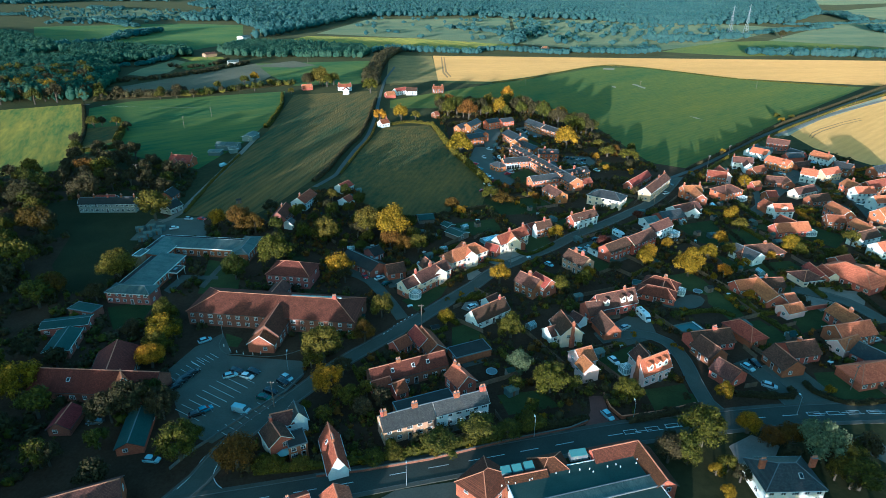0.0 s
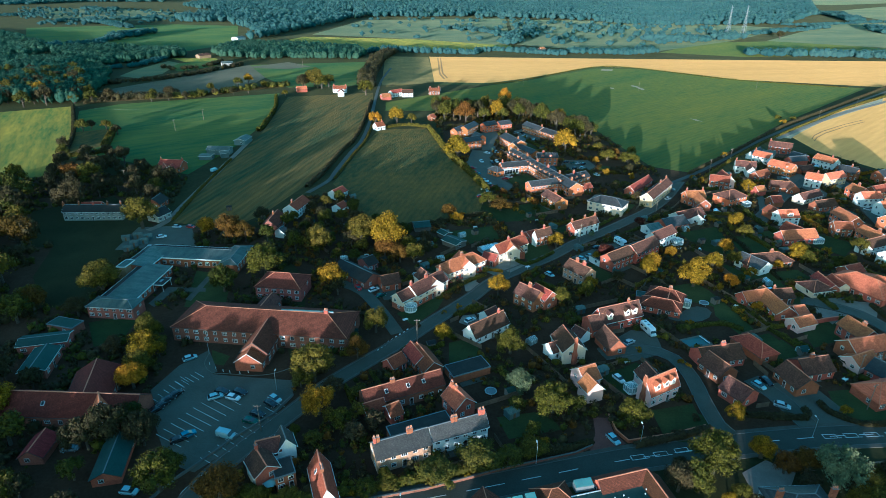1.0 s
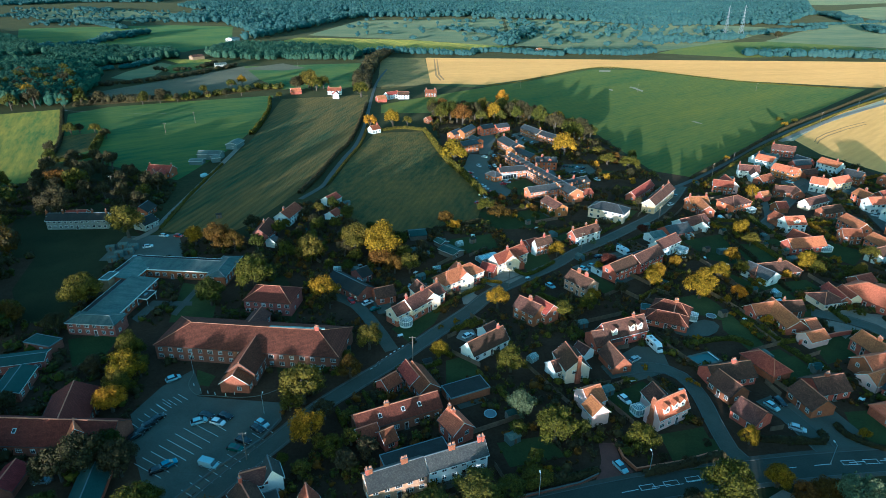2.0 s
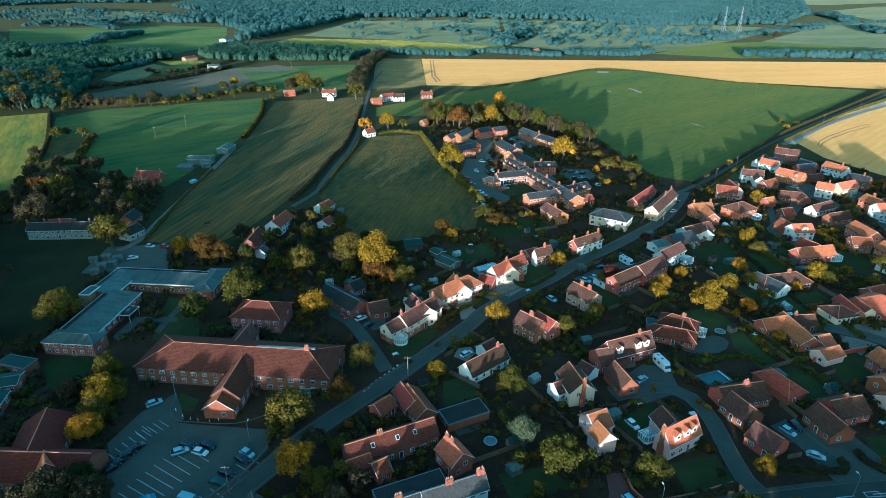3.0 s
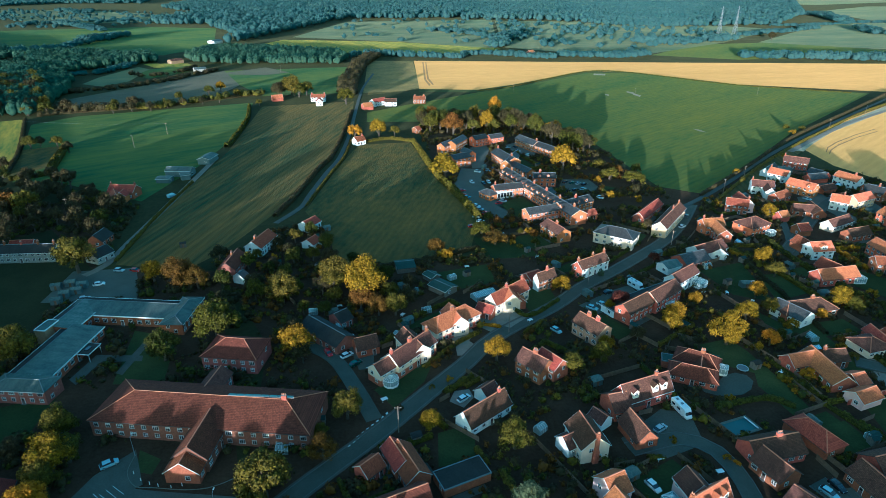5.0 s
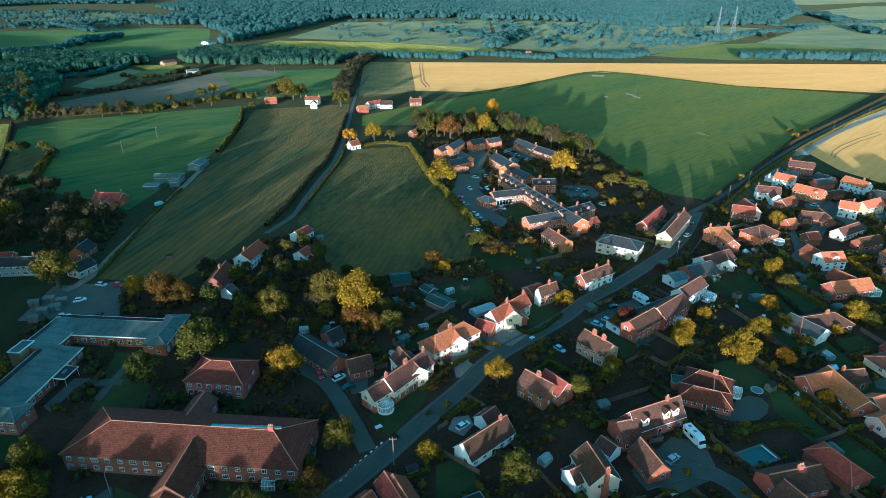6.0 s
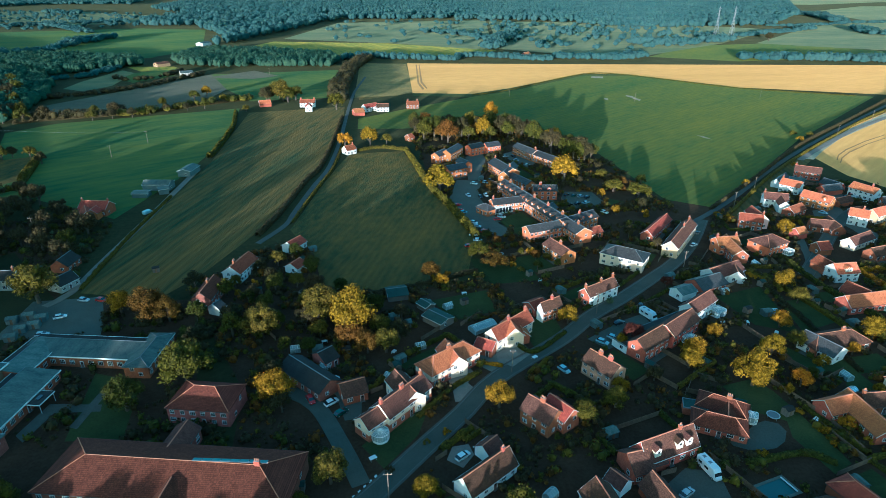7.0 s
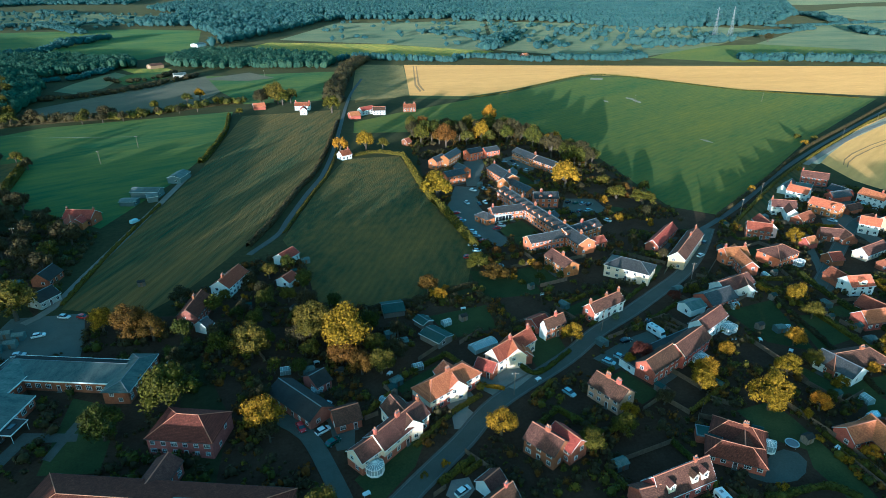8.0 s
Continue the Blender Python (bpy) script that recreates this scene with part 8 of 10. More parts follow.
tree(-387.1, 612.2, 6.5, 'olive', 1.1, 'along the field edge')
tree(-344.4, 603.1, 5.5, 'brown', 1.1, 'along the field edge')
tree(-327.1, 597.4, 6.0, 'olive', 1.15, 'along the field edge')
tree(-306.5, 591.7, 6.0, 'dark', 1.0, 'along the field edge')
tree(-385.3, 666.4, 6.5, 'olive', 1.1, 'along the field edge')
tree(-441.7, 728.4, 7.5, 'green', 1.1, 'along the field edge')
tree(-435.3, 736.2, 7.0, 'olive', 1.0, 'along the field edge')
tree(-394.5, 644.4, 6.5, 'dark', 1.1, 'along the field edge')
tree(-269.5, 601.6, 5.0, 'green', 1.0, 'along the field edge')
tree(-255.2, 606.7, 6.0, 'dark', 1.0, 'along the field edge')
tree(-226.4, 641.1, 4.5, 'olive', 1.0, 'along the field edge')
tree(-207.3, 669.8, 5.5, 'green', 1.0, 'along the field edge')
tree(-200.6, 687.0, 5.5, 'yellow', 1.1, 'along the field edge')
tree(-175.7, 659.2, 4.5, 'olive', 1.0, 'along the field edge')
tree(-92.6, 176.6, 4.2, 'olive', 1.3)
tree(-86.8, 169.1, 3.6, 'green', 1.2)
tree(-87.7, 160.9, 3.4, 'olive', 1.2)
tree(-87.8, 153.9, 3.3, 'orange', 1.2)
tree(-124.3, 211.0, 5.6, 'olive', 1.0)
tree(-141.0, 196.8, 4.6, 'brown', 1.1)
tree(-101.1, 170.9, 3.0, 'dark', 1.1)
tree(-124.0, 193.4, 3.8, 'dark', 1.1)
tree(-64.3, 121.4, 3.4, 'olive', 1.0)
tree(77.3, 123.5, 3.2, 'yellow', 1.0, 'beside the main road')
tree(89.8, 114.5, 5.6, 'grey', 1.15, 'beside the main road')
tree(80.0, 118.6, 3.2, 'brown', 1.0, 'beside the main road')
tree(85.4, 118.6, 3.6, 'brown', 1.0, 'beside the main road')
tree(94.0, 109.5, 4.0, 'olive', 1.1, 'beside the main road')
tree(65.8, 110.4, 2.6, 'olive', 1.0, 'beside the main road')
tree(52.8, 113.8, 4.0, 'dark', 1.1, 'beside the main road')
tree(-234.8, 593.7, 4.5, 'dark', 1.0, 'along the field edge')
tree(-249.5, 589.7, 5, 'dark', 0.9, 'along the field edge')
tree(-263.1, 583.8, 5, 'green', 0.9, 'along the field edge')
tree(-225.2, 606.7, 4, 'green', 1.0, 'along the field edge')
tree(-213.5, 615.6, 4, 'dark', 1, 'along the field edge')
tree(-198.5, 622.3, 4, 'dark', 0.9, 'along the field edge')
tree(-185.3, 629.3, 4.5, 'green', 1.0, 'along the field edge')
tree(-317.5, 581.0, 6, 'green', 1.0, 'along the field edge')
tree(-333.5, 581.4, 6, 'dark', 1.1, 'along the field edge')
tree(-261.8, 471.6, 4, 'dark', 1, 'along the field edge')
tree(-264.5, 465.0, 5, 'green', 1.0, 'along the field edge')
tree(-250.3, 471.2, 4.5, 'olive', 0.9, 'along the field edge')
tree(-234.2, 455.1, 4, 'dark', 1.0, 'along the field edge')
hedge('low olive hedge along the garden boundary', [(106.2, 201.0), (108.5, 192.5), (111.4, 182.9)], 1.3, 1.2, 'olive')
bush(103.9, 199.7, 1.0, 'yellow', 'clipped golden garden shrub on a lawn')
bush(105.3, 191.4, 1.5, 'yellow', 'clipped golden garden shrub on a lawn')
bush(105.4, 188.5, 1.2, 'yellow', 'clipped golden garden shrub on a lawn')
# woods and groves
grove([(78.4, 117.3), (88.8, 114.6), (103.3, 114.3), (95.7, 103.9), (83.1, 104.1), (85.8, 111.1), (78.8, 113.0)], 5.5, 2.2, 3.6, 61, kinds=('dark', 'dark', 'green'), where='round the white house', joined=True)
grove([(40.0, 528.0), (62.0, 516.0), (84.0, 500.0), (96.0, 474.0), (112.0, 432.0), (122.0, 438.0), (108.0, 484.0), (92.0, 516.0), (64.0, 542.0)], 6.5, 4.4, 5.8, 28, kinds=('dark', 'green', 'dark'), where='behind the brick terraces', joined=True)
grove([(-149.7, 163.8), (-123.4, 166.6), (-99.6, 141.2), (-95.6, 109.0), (-111.1, 109.3)], 9, 3.2, 5.2, 11, joined=True)
grove([(-269.1, 324.0), (-238.2, 344.6), (-172.1, 265.6), (-161.9, 218.6), (-135.2, 183.9), (-147.0, 170.1), (-175.7, 184.4)], 10, 4.2, 6.8, 12, joined=True)
grove([(-263.5, 440.9), (-167.4, 394.1), (-137.4, 313.6), (-151.9, 304.6), (-189.9, 309.4), (-213.1, 323.7), (-224.6, 355.8)], 8.5, 3.2, 5.6, 13, kinds=('dark', 'dark', 'green'), joined=True)
grove([(-50.6, 308.5), (-20.9, 264.3), (-4.8, 264.1), (-4.8, 238.5), (-33.6, 233.1), (-58.2, 264.6), (-77.5, 279.4)], 8, 2.4, 4.0, 14, kinds=('dark', 'green', 'olive'), where='between back gardens')
grove([(-42.2, 153.5), (-25.5, 156.1), (-15.9, 140.0), (-19.5, 126.4), (-34.1, 126.6)], 6, 1.8, 3.4, 15, kinds=('dark', 'green', 'olive'), where='between back gardens', joined=True)
grove([(12.9, 142.0), (36.6, 146.9), (36.3, 125.5), (14.9, 119.8)], 9, 1.8, 3.2, 16, kinds=('dark', 'green'), where='behind the garden wall', joined=True)
grove([(28.6, 322.5), (56.0, 320.9), (60.4, 288.6), (36.7, 280.9), (11.7, 291.6)], 7, 1.4, 2.3, 17, kinds=('olive', 'green', 'brown', 'dark'), where='beside the meadow')
grove([(-12.7, 560.9), (81.4, 545.9), (82.2, 501.6), (8.3, 494.7)], 8.0, 5.0, 7.0, 18, kinds=('olive', 'green', 'brown', 'dark', 'green'), where='behind the terraces')
grove([(102.1, 450.0), (138.0, 382.8), (133.4, 357.5), (97.0, 344.7), (104.0, 384.8), (90.4, 404.9)], 14, 2.0, 3.2, 19, kinds=('yellow', 'green', 'dark', 'dark'), where='behind the terraces')
grove([(54.7, 119.2), (77.0, 120.8), (63.4, 101.6), (50.0, 106.6)], 8, 2.2, 4.0, 20, kinds=('dark', 'green', 'dark'), where='beside the main road', joined=True)
grove([(88.8, 129.0), (110.1, 126.5), (98.4, 102.2), (83.8, 101.2), (89.1, 116.7)], 8, 2.4, 4.2, 21, kinds=('dark', 'green', 'olive'), where='beside the main road')
grove([(-524.8, 751.6), (-417.6, 753.3), (-321.0, 572.5), (-389.6, 545.4)], 14, 5, 7.5, 22, kinds=('dark', 'green', 'dark', 'olive'), where='along the field edge', joined=True)
grove([(-60.8, 159.6), (-35.7, 135.5), (-35.5, 118.7), (-21.6, 118.4), (0.8, 120.0), (-0.8, 112.6), (-43.9, 108.2), (-50.1, 111.6)], 7, 1.6, 2.8, 23, kinds=('dark', 'green', 'olive'), where='behind the garden wall')
grove([(-124.7, 279.8), (-85.8, 279.4), (-75.7, 239.2), (-53.7, 239.0), (-39.6, 207.6), (-30.0, 198.6), (-32.5, 222.2), (-59.5, 271.8), (-103.3, 291.5)], 8, 2.4, 4.2, 24, kinds=('dark', 'green', 'olive'), where='behind the school', joined=True)
grove([(-96.2, 131.9), (-73.8, 131.5), (-64.7, 119.1), (-69.6, 105.4), (-86.1, 105.6), (-102.1, 119.7)], 9, 2.2, 4.2, 25, kinds=('dark', 'green'), where='beside the outbuildings', joined=True)
grove([(100.9, 321.8), (123.0, 302.8), (98.1, 249.8), (82.6, 249.9), (55.8, 303.2), (72.0, 322.0)], 13, 1.8, 2.8, 26, kinds=('olive', 'green', 'yellow', 'dark'))
grove([(102.0, 215.7), (120.5, 220.6), (135.9, 237.1), (143.9, 220.3), (117.3, 180.7), (101.5, 180.9)], 11, 1.4, 2.4, 27, kinds=('olive', 'green', 'yellow'))
# Five unseen tree masses behind the camera, added to shade the near village.
grove([(-270.0, 20.0), (-175.0, 0.0), (-165.0, 120.0), (-190.0, 150.0), (-270.0, 150.0)], 13, 7.6, 9.8, 31, kinds=('dark', 'green'), where='out of view, added to cast shade', joined=True)
grove([(-160.0, 0.0), (-120.0, -10.0), (-70.0, 10.0), (-62.0, 60.0), (-85.0, 84.0), (-110.0, 104.0), (-160.0, 115.0)], 11, 5.0, 7.0, 33, kinds=('dark', 'green'), where='out of view, added to cast shade', joined=True)
grove([(-76.0, 44.0), (-59.0, 44.0), (-56.0, 72.0), (-76.0, 72.0)], 9, 6.0, 7.6, 35, kinds=('dark', 'green'), where='out of view, added to cast shade', joined=True)
grove([(52.0, 44.0), (74.0, 44.0), (74.0, 72.0), (52.0, 72.0)], 9, 6.0, 7.6, 36, kinds=('dark', 'green'), where='out of view, added to cast shade', joined=True)
grove([(88.0, 44.0), (150.0, 44.0), (150.0, 72.0), (88.0, 72.0)], 9, 6.0, 7.6, 37, kinds=('dark', 'green'), where='out of view, added to cast shade', joined=True)
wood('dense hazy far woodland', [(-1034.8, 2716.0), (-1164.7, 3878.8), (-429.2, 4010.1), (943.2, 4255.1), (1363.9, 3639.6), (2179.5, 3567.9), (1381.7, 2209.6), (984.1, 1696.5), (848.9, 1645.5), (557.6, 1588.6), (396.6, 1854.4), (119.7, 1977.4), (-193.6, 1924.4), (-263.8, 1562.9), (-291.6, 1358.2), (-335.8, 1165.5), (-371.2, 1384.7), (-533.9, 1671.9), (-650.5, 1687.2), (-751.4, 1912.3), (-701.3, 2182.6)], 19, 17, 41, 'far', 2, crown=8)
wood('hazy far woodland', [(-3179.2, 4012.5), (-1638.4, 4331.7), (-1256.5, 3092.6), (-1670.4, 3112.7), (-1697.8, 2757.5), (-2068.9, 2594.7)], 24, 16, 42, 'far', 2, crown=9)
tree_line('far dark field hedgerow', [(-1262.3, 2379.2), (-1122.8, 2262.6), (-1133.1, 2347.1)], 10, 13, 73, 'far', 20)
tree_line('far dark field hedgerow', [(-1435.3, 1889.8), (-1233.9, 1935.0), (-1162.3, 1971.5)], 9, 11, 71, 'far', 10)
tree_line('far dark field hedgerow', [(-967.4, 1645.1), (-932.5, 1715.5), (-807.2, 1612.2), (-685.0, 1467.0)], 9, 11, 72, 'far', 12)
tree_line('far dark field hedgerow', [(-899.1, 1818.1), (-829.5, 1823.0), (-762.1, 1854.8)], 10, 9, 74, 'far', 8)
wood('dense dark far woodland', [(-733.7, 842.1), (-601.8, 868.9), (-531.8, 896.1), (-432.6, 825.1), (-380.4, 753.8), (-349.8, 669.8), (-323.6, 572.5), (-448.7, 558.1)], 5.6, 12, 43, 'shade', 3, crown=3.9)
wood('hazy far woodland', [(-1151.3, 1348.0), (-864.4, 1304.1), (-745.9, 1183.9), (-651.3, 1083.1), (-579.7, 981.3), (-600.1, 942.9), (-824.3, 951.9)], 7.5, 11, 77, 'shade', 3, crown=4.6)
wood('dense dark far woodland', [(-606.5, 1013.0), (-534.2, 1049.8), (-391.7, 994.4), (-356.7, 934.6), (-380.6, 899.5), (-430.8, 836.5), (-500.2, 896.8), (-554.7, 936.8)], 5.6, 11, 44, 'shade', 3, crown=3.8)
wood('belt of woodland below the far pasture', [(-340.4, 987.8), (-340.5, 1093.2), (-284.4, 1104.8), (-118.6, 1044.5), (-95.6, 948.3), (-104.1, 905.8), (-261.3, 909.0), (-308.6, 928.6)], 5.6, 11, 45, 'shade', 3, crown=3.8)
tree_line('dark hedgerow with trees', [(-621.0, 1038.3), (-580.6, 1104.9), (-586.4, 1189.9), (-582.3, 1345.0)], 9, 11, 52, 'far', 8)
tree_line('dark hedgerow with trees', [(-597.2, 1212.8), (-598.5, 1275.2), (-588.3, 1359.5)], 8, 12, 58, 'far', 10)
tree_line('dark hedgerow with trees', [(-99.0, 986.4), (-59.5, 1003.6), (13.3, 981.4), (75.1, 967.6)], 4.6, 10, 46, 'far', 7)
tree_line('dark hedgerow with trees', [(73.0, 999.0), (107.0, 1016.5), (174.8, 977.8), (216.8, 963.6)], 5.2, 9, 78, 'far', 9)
tree_line('dark hedgerow with trees', [(-68.6, 654.4), (-73.3, 758.6), (-70.6, 899.9), (-59.1, 995.4)], 4.4, 10, 47, 'dark', 9)
tree_line('dark hedgerow with trees', [(222.0, 986.9), (267.9, 988.2), (309.1, 973.6), (361.4, 1006.8)], 6, 9, 48, 'far', 14)
tree_line('belt of trees behind the wheat', [(500.0, 970.7), (604.3, 950.7), (696.1, 931.1), (797.2, 912.5)], 7.5, 11, 49, 'far', 14)
tree_line('dark hedgerow with trees', [(-316.7, 595.8), (-297.6, 590.0), (-261.9, 602.4), (-250.0, 615.1)], 4.4, 7, 50, 'dark', 5)
tree_line('dark hedgerow with trees', [(-245.7, 596.4), (-212.5, 621.9), (-197.2, 649.4), (-154.1, 672.0)], 4.6, 6, 79, 'green', 5)
tree_line('low dark field hedgerow', [(-362.7, 677.3), (-333.4, 701.5), (-295.4, 736.6), (-252.0, 845.9)], 4.2, 5, 51, 'dark', 4)
tree_line('low dark field hedgerow', [(-347.0, 815.6), (-324.2, 794.6), (-295.7, 816.6), (-288.0, 875.7)], 4.6, 5, 80, 'dark', 3)
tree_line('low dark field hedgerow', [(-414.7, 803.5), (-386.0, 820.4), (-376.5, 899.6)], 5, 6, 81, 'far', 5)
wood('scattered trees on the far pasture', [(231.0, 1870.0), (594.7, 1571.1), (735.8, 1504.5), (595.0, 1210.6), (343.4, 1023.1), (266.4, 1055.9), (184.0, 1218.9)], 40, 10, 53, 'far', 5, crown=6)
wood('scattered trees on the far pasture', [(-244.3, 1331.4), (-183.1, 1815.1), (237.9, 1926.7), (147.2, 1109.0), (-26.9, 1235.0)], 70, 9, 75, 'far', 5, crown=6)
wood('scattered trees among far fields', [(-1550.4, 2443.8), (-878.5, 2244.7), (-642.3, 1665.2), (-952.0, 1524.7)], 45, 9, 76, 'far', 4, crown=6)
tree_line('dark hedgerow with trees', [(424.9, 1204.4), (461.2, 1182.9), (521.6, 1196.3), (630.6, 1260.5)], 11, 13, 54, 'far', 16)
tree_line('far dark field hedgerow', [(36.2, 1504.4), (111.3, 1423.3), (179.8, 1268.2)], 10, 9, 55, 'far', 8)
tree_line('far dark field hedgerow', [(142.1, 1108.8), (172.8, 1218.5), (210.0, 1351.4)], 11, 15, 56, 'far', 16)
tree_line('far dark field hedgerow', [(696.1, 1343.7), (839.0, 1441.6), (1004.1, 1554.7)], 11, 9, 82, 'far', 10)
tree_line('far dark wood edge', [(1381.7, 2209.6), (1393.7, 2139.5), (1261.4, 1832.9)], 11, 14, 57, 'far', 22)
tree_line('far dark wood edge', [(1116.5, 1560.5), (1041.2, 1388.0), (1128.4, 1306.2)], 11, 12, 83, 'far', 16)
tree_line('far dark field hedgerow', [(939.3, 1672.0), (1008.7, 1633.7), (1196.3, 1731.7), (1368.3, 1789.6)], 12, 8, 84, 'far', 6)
hedge('tall overgrown field hedge', [(-152.3, 609.5), (-139.1, 546.7), (-132.5, 482.3), (-132.1, 462.6)], 3, 3.4, 'olive')
hedge('dark field hedge along the lane', [(-56.6, 584.2), (-55.4, 498.3), (-56.4, 437.2), (-61.1, 408.7), (-66.3, 358.0), (-71.1, 329.7)], 2.6, 2.6, 'dark')
hedge('clipped hedge along the farm track', [(-129.6, 386.2), (-129.6, 354.7), (-128.8, 323.3), (-126.3, 281.6)], 1.3, 1.5, 'olive')
hedge('thick overgrown hedge above the pasture', [(-321.0, 572.5), (-296.2, 587.0), (-260.6, 599.3), (-227.4, 615.3), (-195.3, 642.4), (-162.5, 668.1)], 3, 3, 'dark', uneven=0.5)
hedge('rough hedge of a small paddock', [(-236.6, 394.2), (-221.7, 405.7), (-232.1, 440.9), (-245.1, 474.1)], 2.4, 2.6, 'olive', uneven=0.5)
grove([(-190.9, 376.8), (-188.5, 393.1), (-166.4, 395.3), (-151.3, 380.8), (-149.9, 365.2), (-165.4, 358.9), (-159.9, 333.9), (-166.4, 328.4)], 8, 1.4, 2.6, 29, kinds=('dark', 'green', 'olive', 'dark'), where='round the farmhouse', joined=True)
hedge('tall overgrown field hedge', [(-322.7, 558.8), (-268.8, 458.8), (-244.7, 405.8)], 2.4, 2.6, 'dark')
hedge('dark hedge along the country road', [(153.5, 351.8), (208.8, 404.9), (279.5, 474.9), (380.7, 560.1), (506.3, 667.9)], 1.8, 2.2, 'dark')
hedge('green leafy hedge along the country road', [(155.7, 340.4), (216.8, 404.9), (284.2, 466.9), (388.0, 554.7), (467.9, 614.6)], 1.6, 1.6, 'olive')
hedge("green leafy hedge at the wheat field's edge", [(65.6, 686.2), (108.5, 715.8), (221.1, 826.2), (275.6, 816.0), (359.4, 719.1), (459.8, 663.6)], 1.5, 1.0, 'olive')
hedge('overgrown hedge of the meadow', [(-2.5, 474.4), (10.6, 396.5), (19.9, 360.8), (29.0, 322.3)], 3, 3.6, 'olive')
hedge('rough hedge of the meadow', [(24.1, 288.1), (-10.3, 272.8), (-37.8, 273.0)], 1.8, 2.0, 'dark')
hedge('rough low field hedge', [(-36.4, 474.4), (-20.8, 482.5), (-2.5, 474.4)], 2, 2.2, 'olive')
hedge('tall rough pasture hedge', [(-243.3, 468.2), (-228.7, 424.2), (-209.2, 391.4)], 3, 3.2, 'olive')
hedge('neatly clipped roadside hedge', [(-0.3, 202.9), (9.7, 214.4), (18.8, 221.9)], 1.2, 1.5, 'olive')
hedge('clipped front garden hedge', [(16.0, 227.8), (26.0, 224.3)], 1.0, 1.3, 'yellow')
hedge('clipped front garden hedge', [(30.9, 237.8), (37.0, 231.1), (49.7, 241.8)], 1.2, 1.4, 'green')
hedge('neatly clipped roadside hedge', [(5.1, 190.2), (13.7, 197.8)], 1.6, 1.8, 'olive')
hedge('dark clipped garden hedge', [(81.1, 138.5), (96.5, 137.1), (97.8, 140.8)], 1.6, 1.8, 'dark')
hedge('dark clipped garden hedge', [(104.1, 143.3), (104.3, 139.4), (110.8, 134.5), (122.0, 135.0)], 1.6, 1.4, 'dark')
hedge('dark leafy roadside hedge', [(15.4, 123.8), (30.8, 127.3), (37.2, 129.4)], 1.6, 1.8, 'dark')
hedge('dark leafy roadside hedge', [(47.4, 127.9), (58.9, 130.6), (69.3, 133.4)], 1.8, 1.8, 'dark')
hedge('roadside hedge behind the wall', [(-46.2, 111.9), (-31.8, 113.5), (-21.2, 115.1), (-4.9, 118.2), (12.4, 122.2)], 1.8, 2.0, 'olive')
hedge('clipped hedge across a garden', [(79.7, 181.2), (94.9, 184.0), (101.1, 180.1)], 1.4, 1.6, 'green')
hedge('clipped hedge beside the drive', [(139.9, 205.6), (140.5, 192.3)], 1.4, 1.6, 'green')
hedge('dark clipped hedge beside lawn', [(155.4, 195.5), (154.6, 180.2)], 1.6, 1.6, 'dark')
hedge('long leafy garden hedge', [(133.5, 284.1), (142.1, 261.9), (146.8, 230.7)], 1.4, 1.8, 'olive')
hedge('long leafy garden hedge', [(135.0, 274.9), (134.3, 244.2), (133.2, 215.2)], 1.4, 1.6, 'dark')
hedge('green leafy hedge behind the estate', [(155.6, 293.8), (157.0, 262.7), (163.3, 236.8), (172.6, 228.1)], 1.6, 2.2, 'green')
hedge('leafy green roadside hedge', [(59.7, 255.7), (80.0, 274.0), (97.7, 291.2)], 1.2, 1.4, 'green')
hedge('low verge hedge beside the lane', [(-46.8, 517.1), (-47.5, 483.0), (-48.2, 434.5), (-52.5, 398.6), (-56.7, 358.9), (-58.2, 344.2)], 1.4, 1.3, 'olive')
garden_wall('low brick wall along the main road', [(-31.3, 110.5), (-20.9, 112.0), (-4.9, 115.4), (15.1, 121.4), (31.9, 125.6), (36.9, 128.1)], 0.8, WALL["brick_dark"])
garden_wall('low brick wall beside the drive', [(44.1, 139.1), (44.3, 133.1), (46.3, 129.3), (57.7, 131.3), (68.2, 134.4)], 1.0)
garden_wall('brick boundary wall', [(116.3, 180.7), (132.0, 185.1), (137.2, 186.2)], 1.6)
garden_wall('stone wall round the car park', [(-66.5, 113.3), (-63.8, 118.6), (-60.0, 123.5), (-53.3, 132.8), (-45.5, 141.6), (-41.8, 149.6)], 0.7, M_KERB)
fence('weathered timber garden fence', [(102.0, 215.7), (109.1, 196.9), (110.9, 183.8)], 1.7)
fence('weathered timber garden fence', [(71.1, 185.1), (79.0, 167.1)], 1.7)
fence('pale timber garden fence', [(95.7, 166.9), (102.3, 147.3)], 1.7)
fence('weathered timber garden fence', [(76.8, 230.7), (82.7, 220.9)], 1.7)
fence('weathered timber garden fence', [(109.9, 245.7), (113.7, 232.8), (115.4, 221.4)], 1.7)
fence('weathered timber garden fence', [(128.6, 275.3), (114.6, 265.6)], 1.7)
fence('weathered timber garden fence', [(12.1, 200.3), (16.0, 195.9), (19.7, 191.7)], 1.7)
fence('weathered timber garden fence', [(4.8, 178.4), (12.9, 171.3)], 1.7)
fence('dark timber garden fence', [(26.9, 171.1), (36.1, 152.4)], 1.7)
fence('weathered timber garden fence', [(122.5, 147.0), (124.1, 137.9)], 1.7)
fence('weathered timber garden fence', [(-55.8, 255.9), (-45.7, 242.7)], 1.7)
fence('weathered timber garden fence', [(1.5, 239.8), (13.0, 251.7)], 1.7)
vehicle(-63.1, 149.0, 26, 'sky_tinted', 'car', 'in the car park')
vehicle(-58.1, 148.5, -19, 'white', 'car', 'in the car park')
vehicle(-56.8, 150.8, -23, 'black', 'car', 'in the car park')
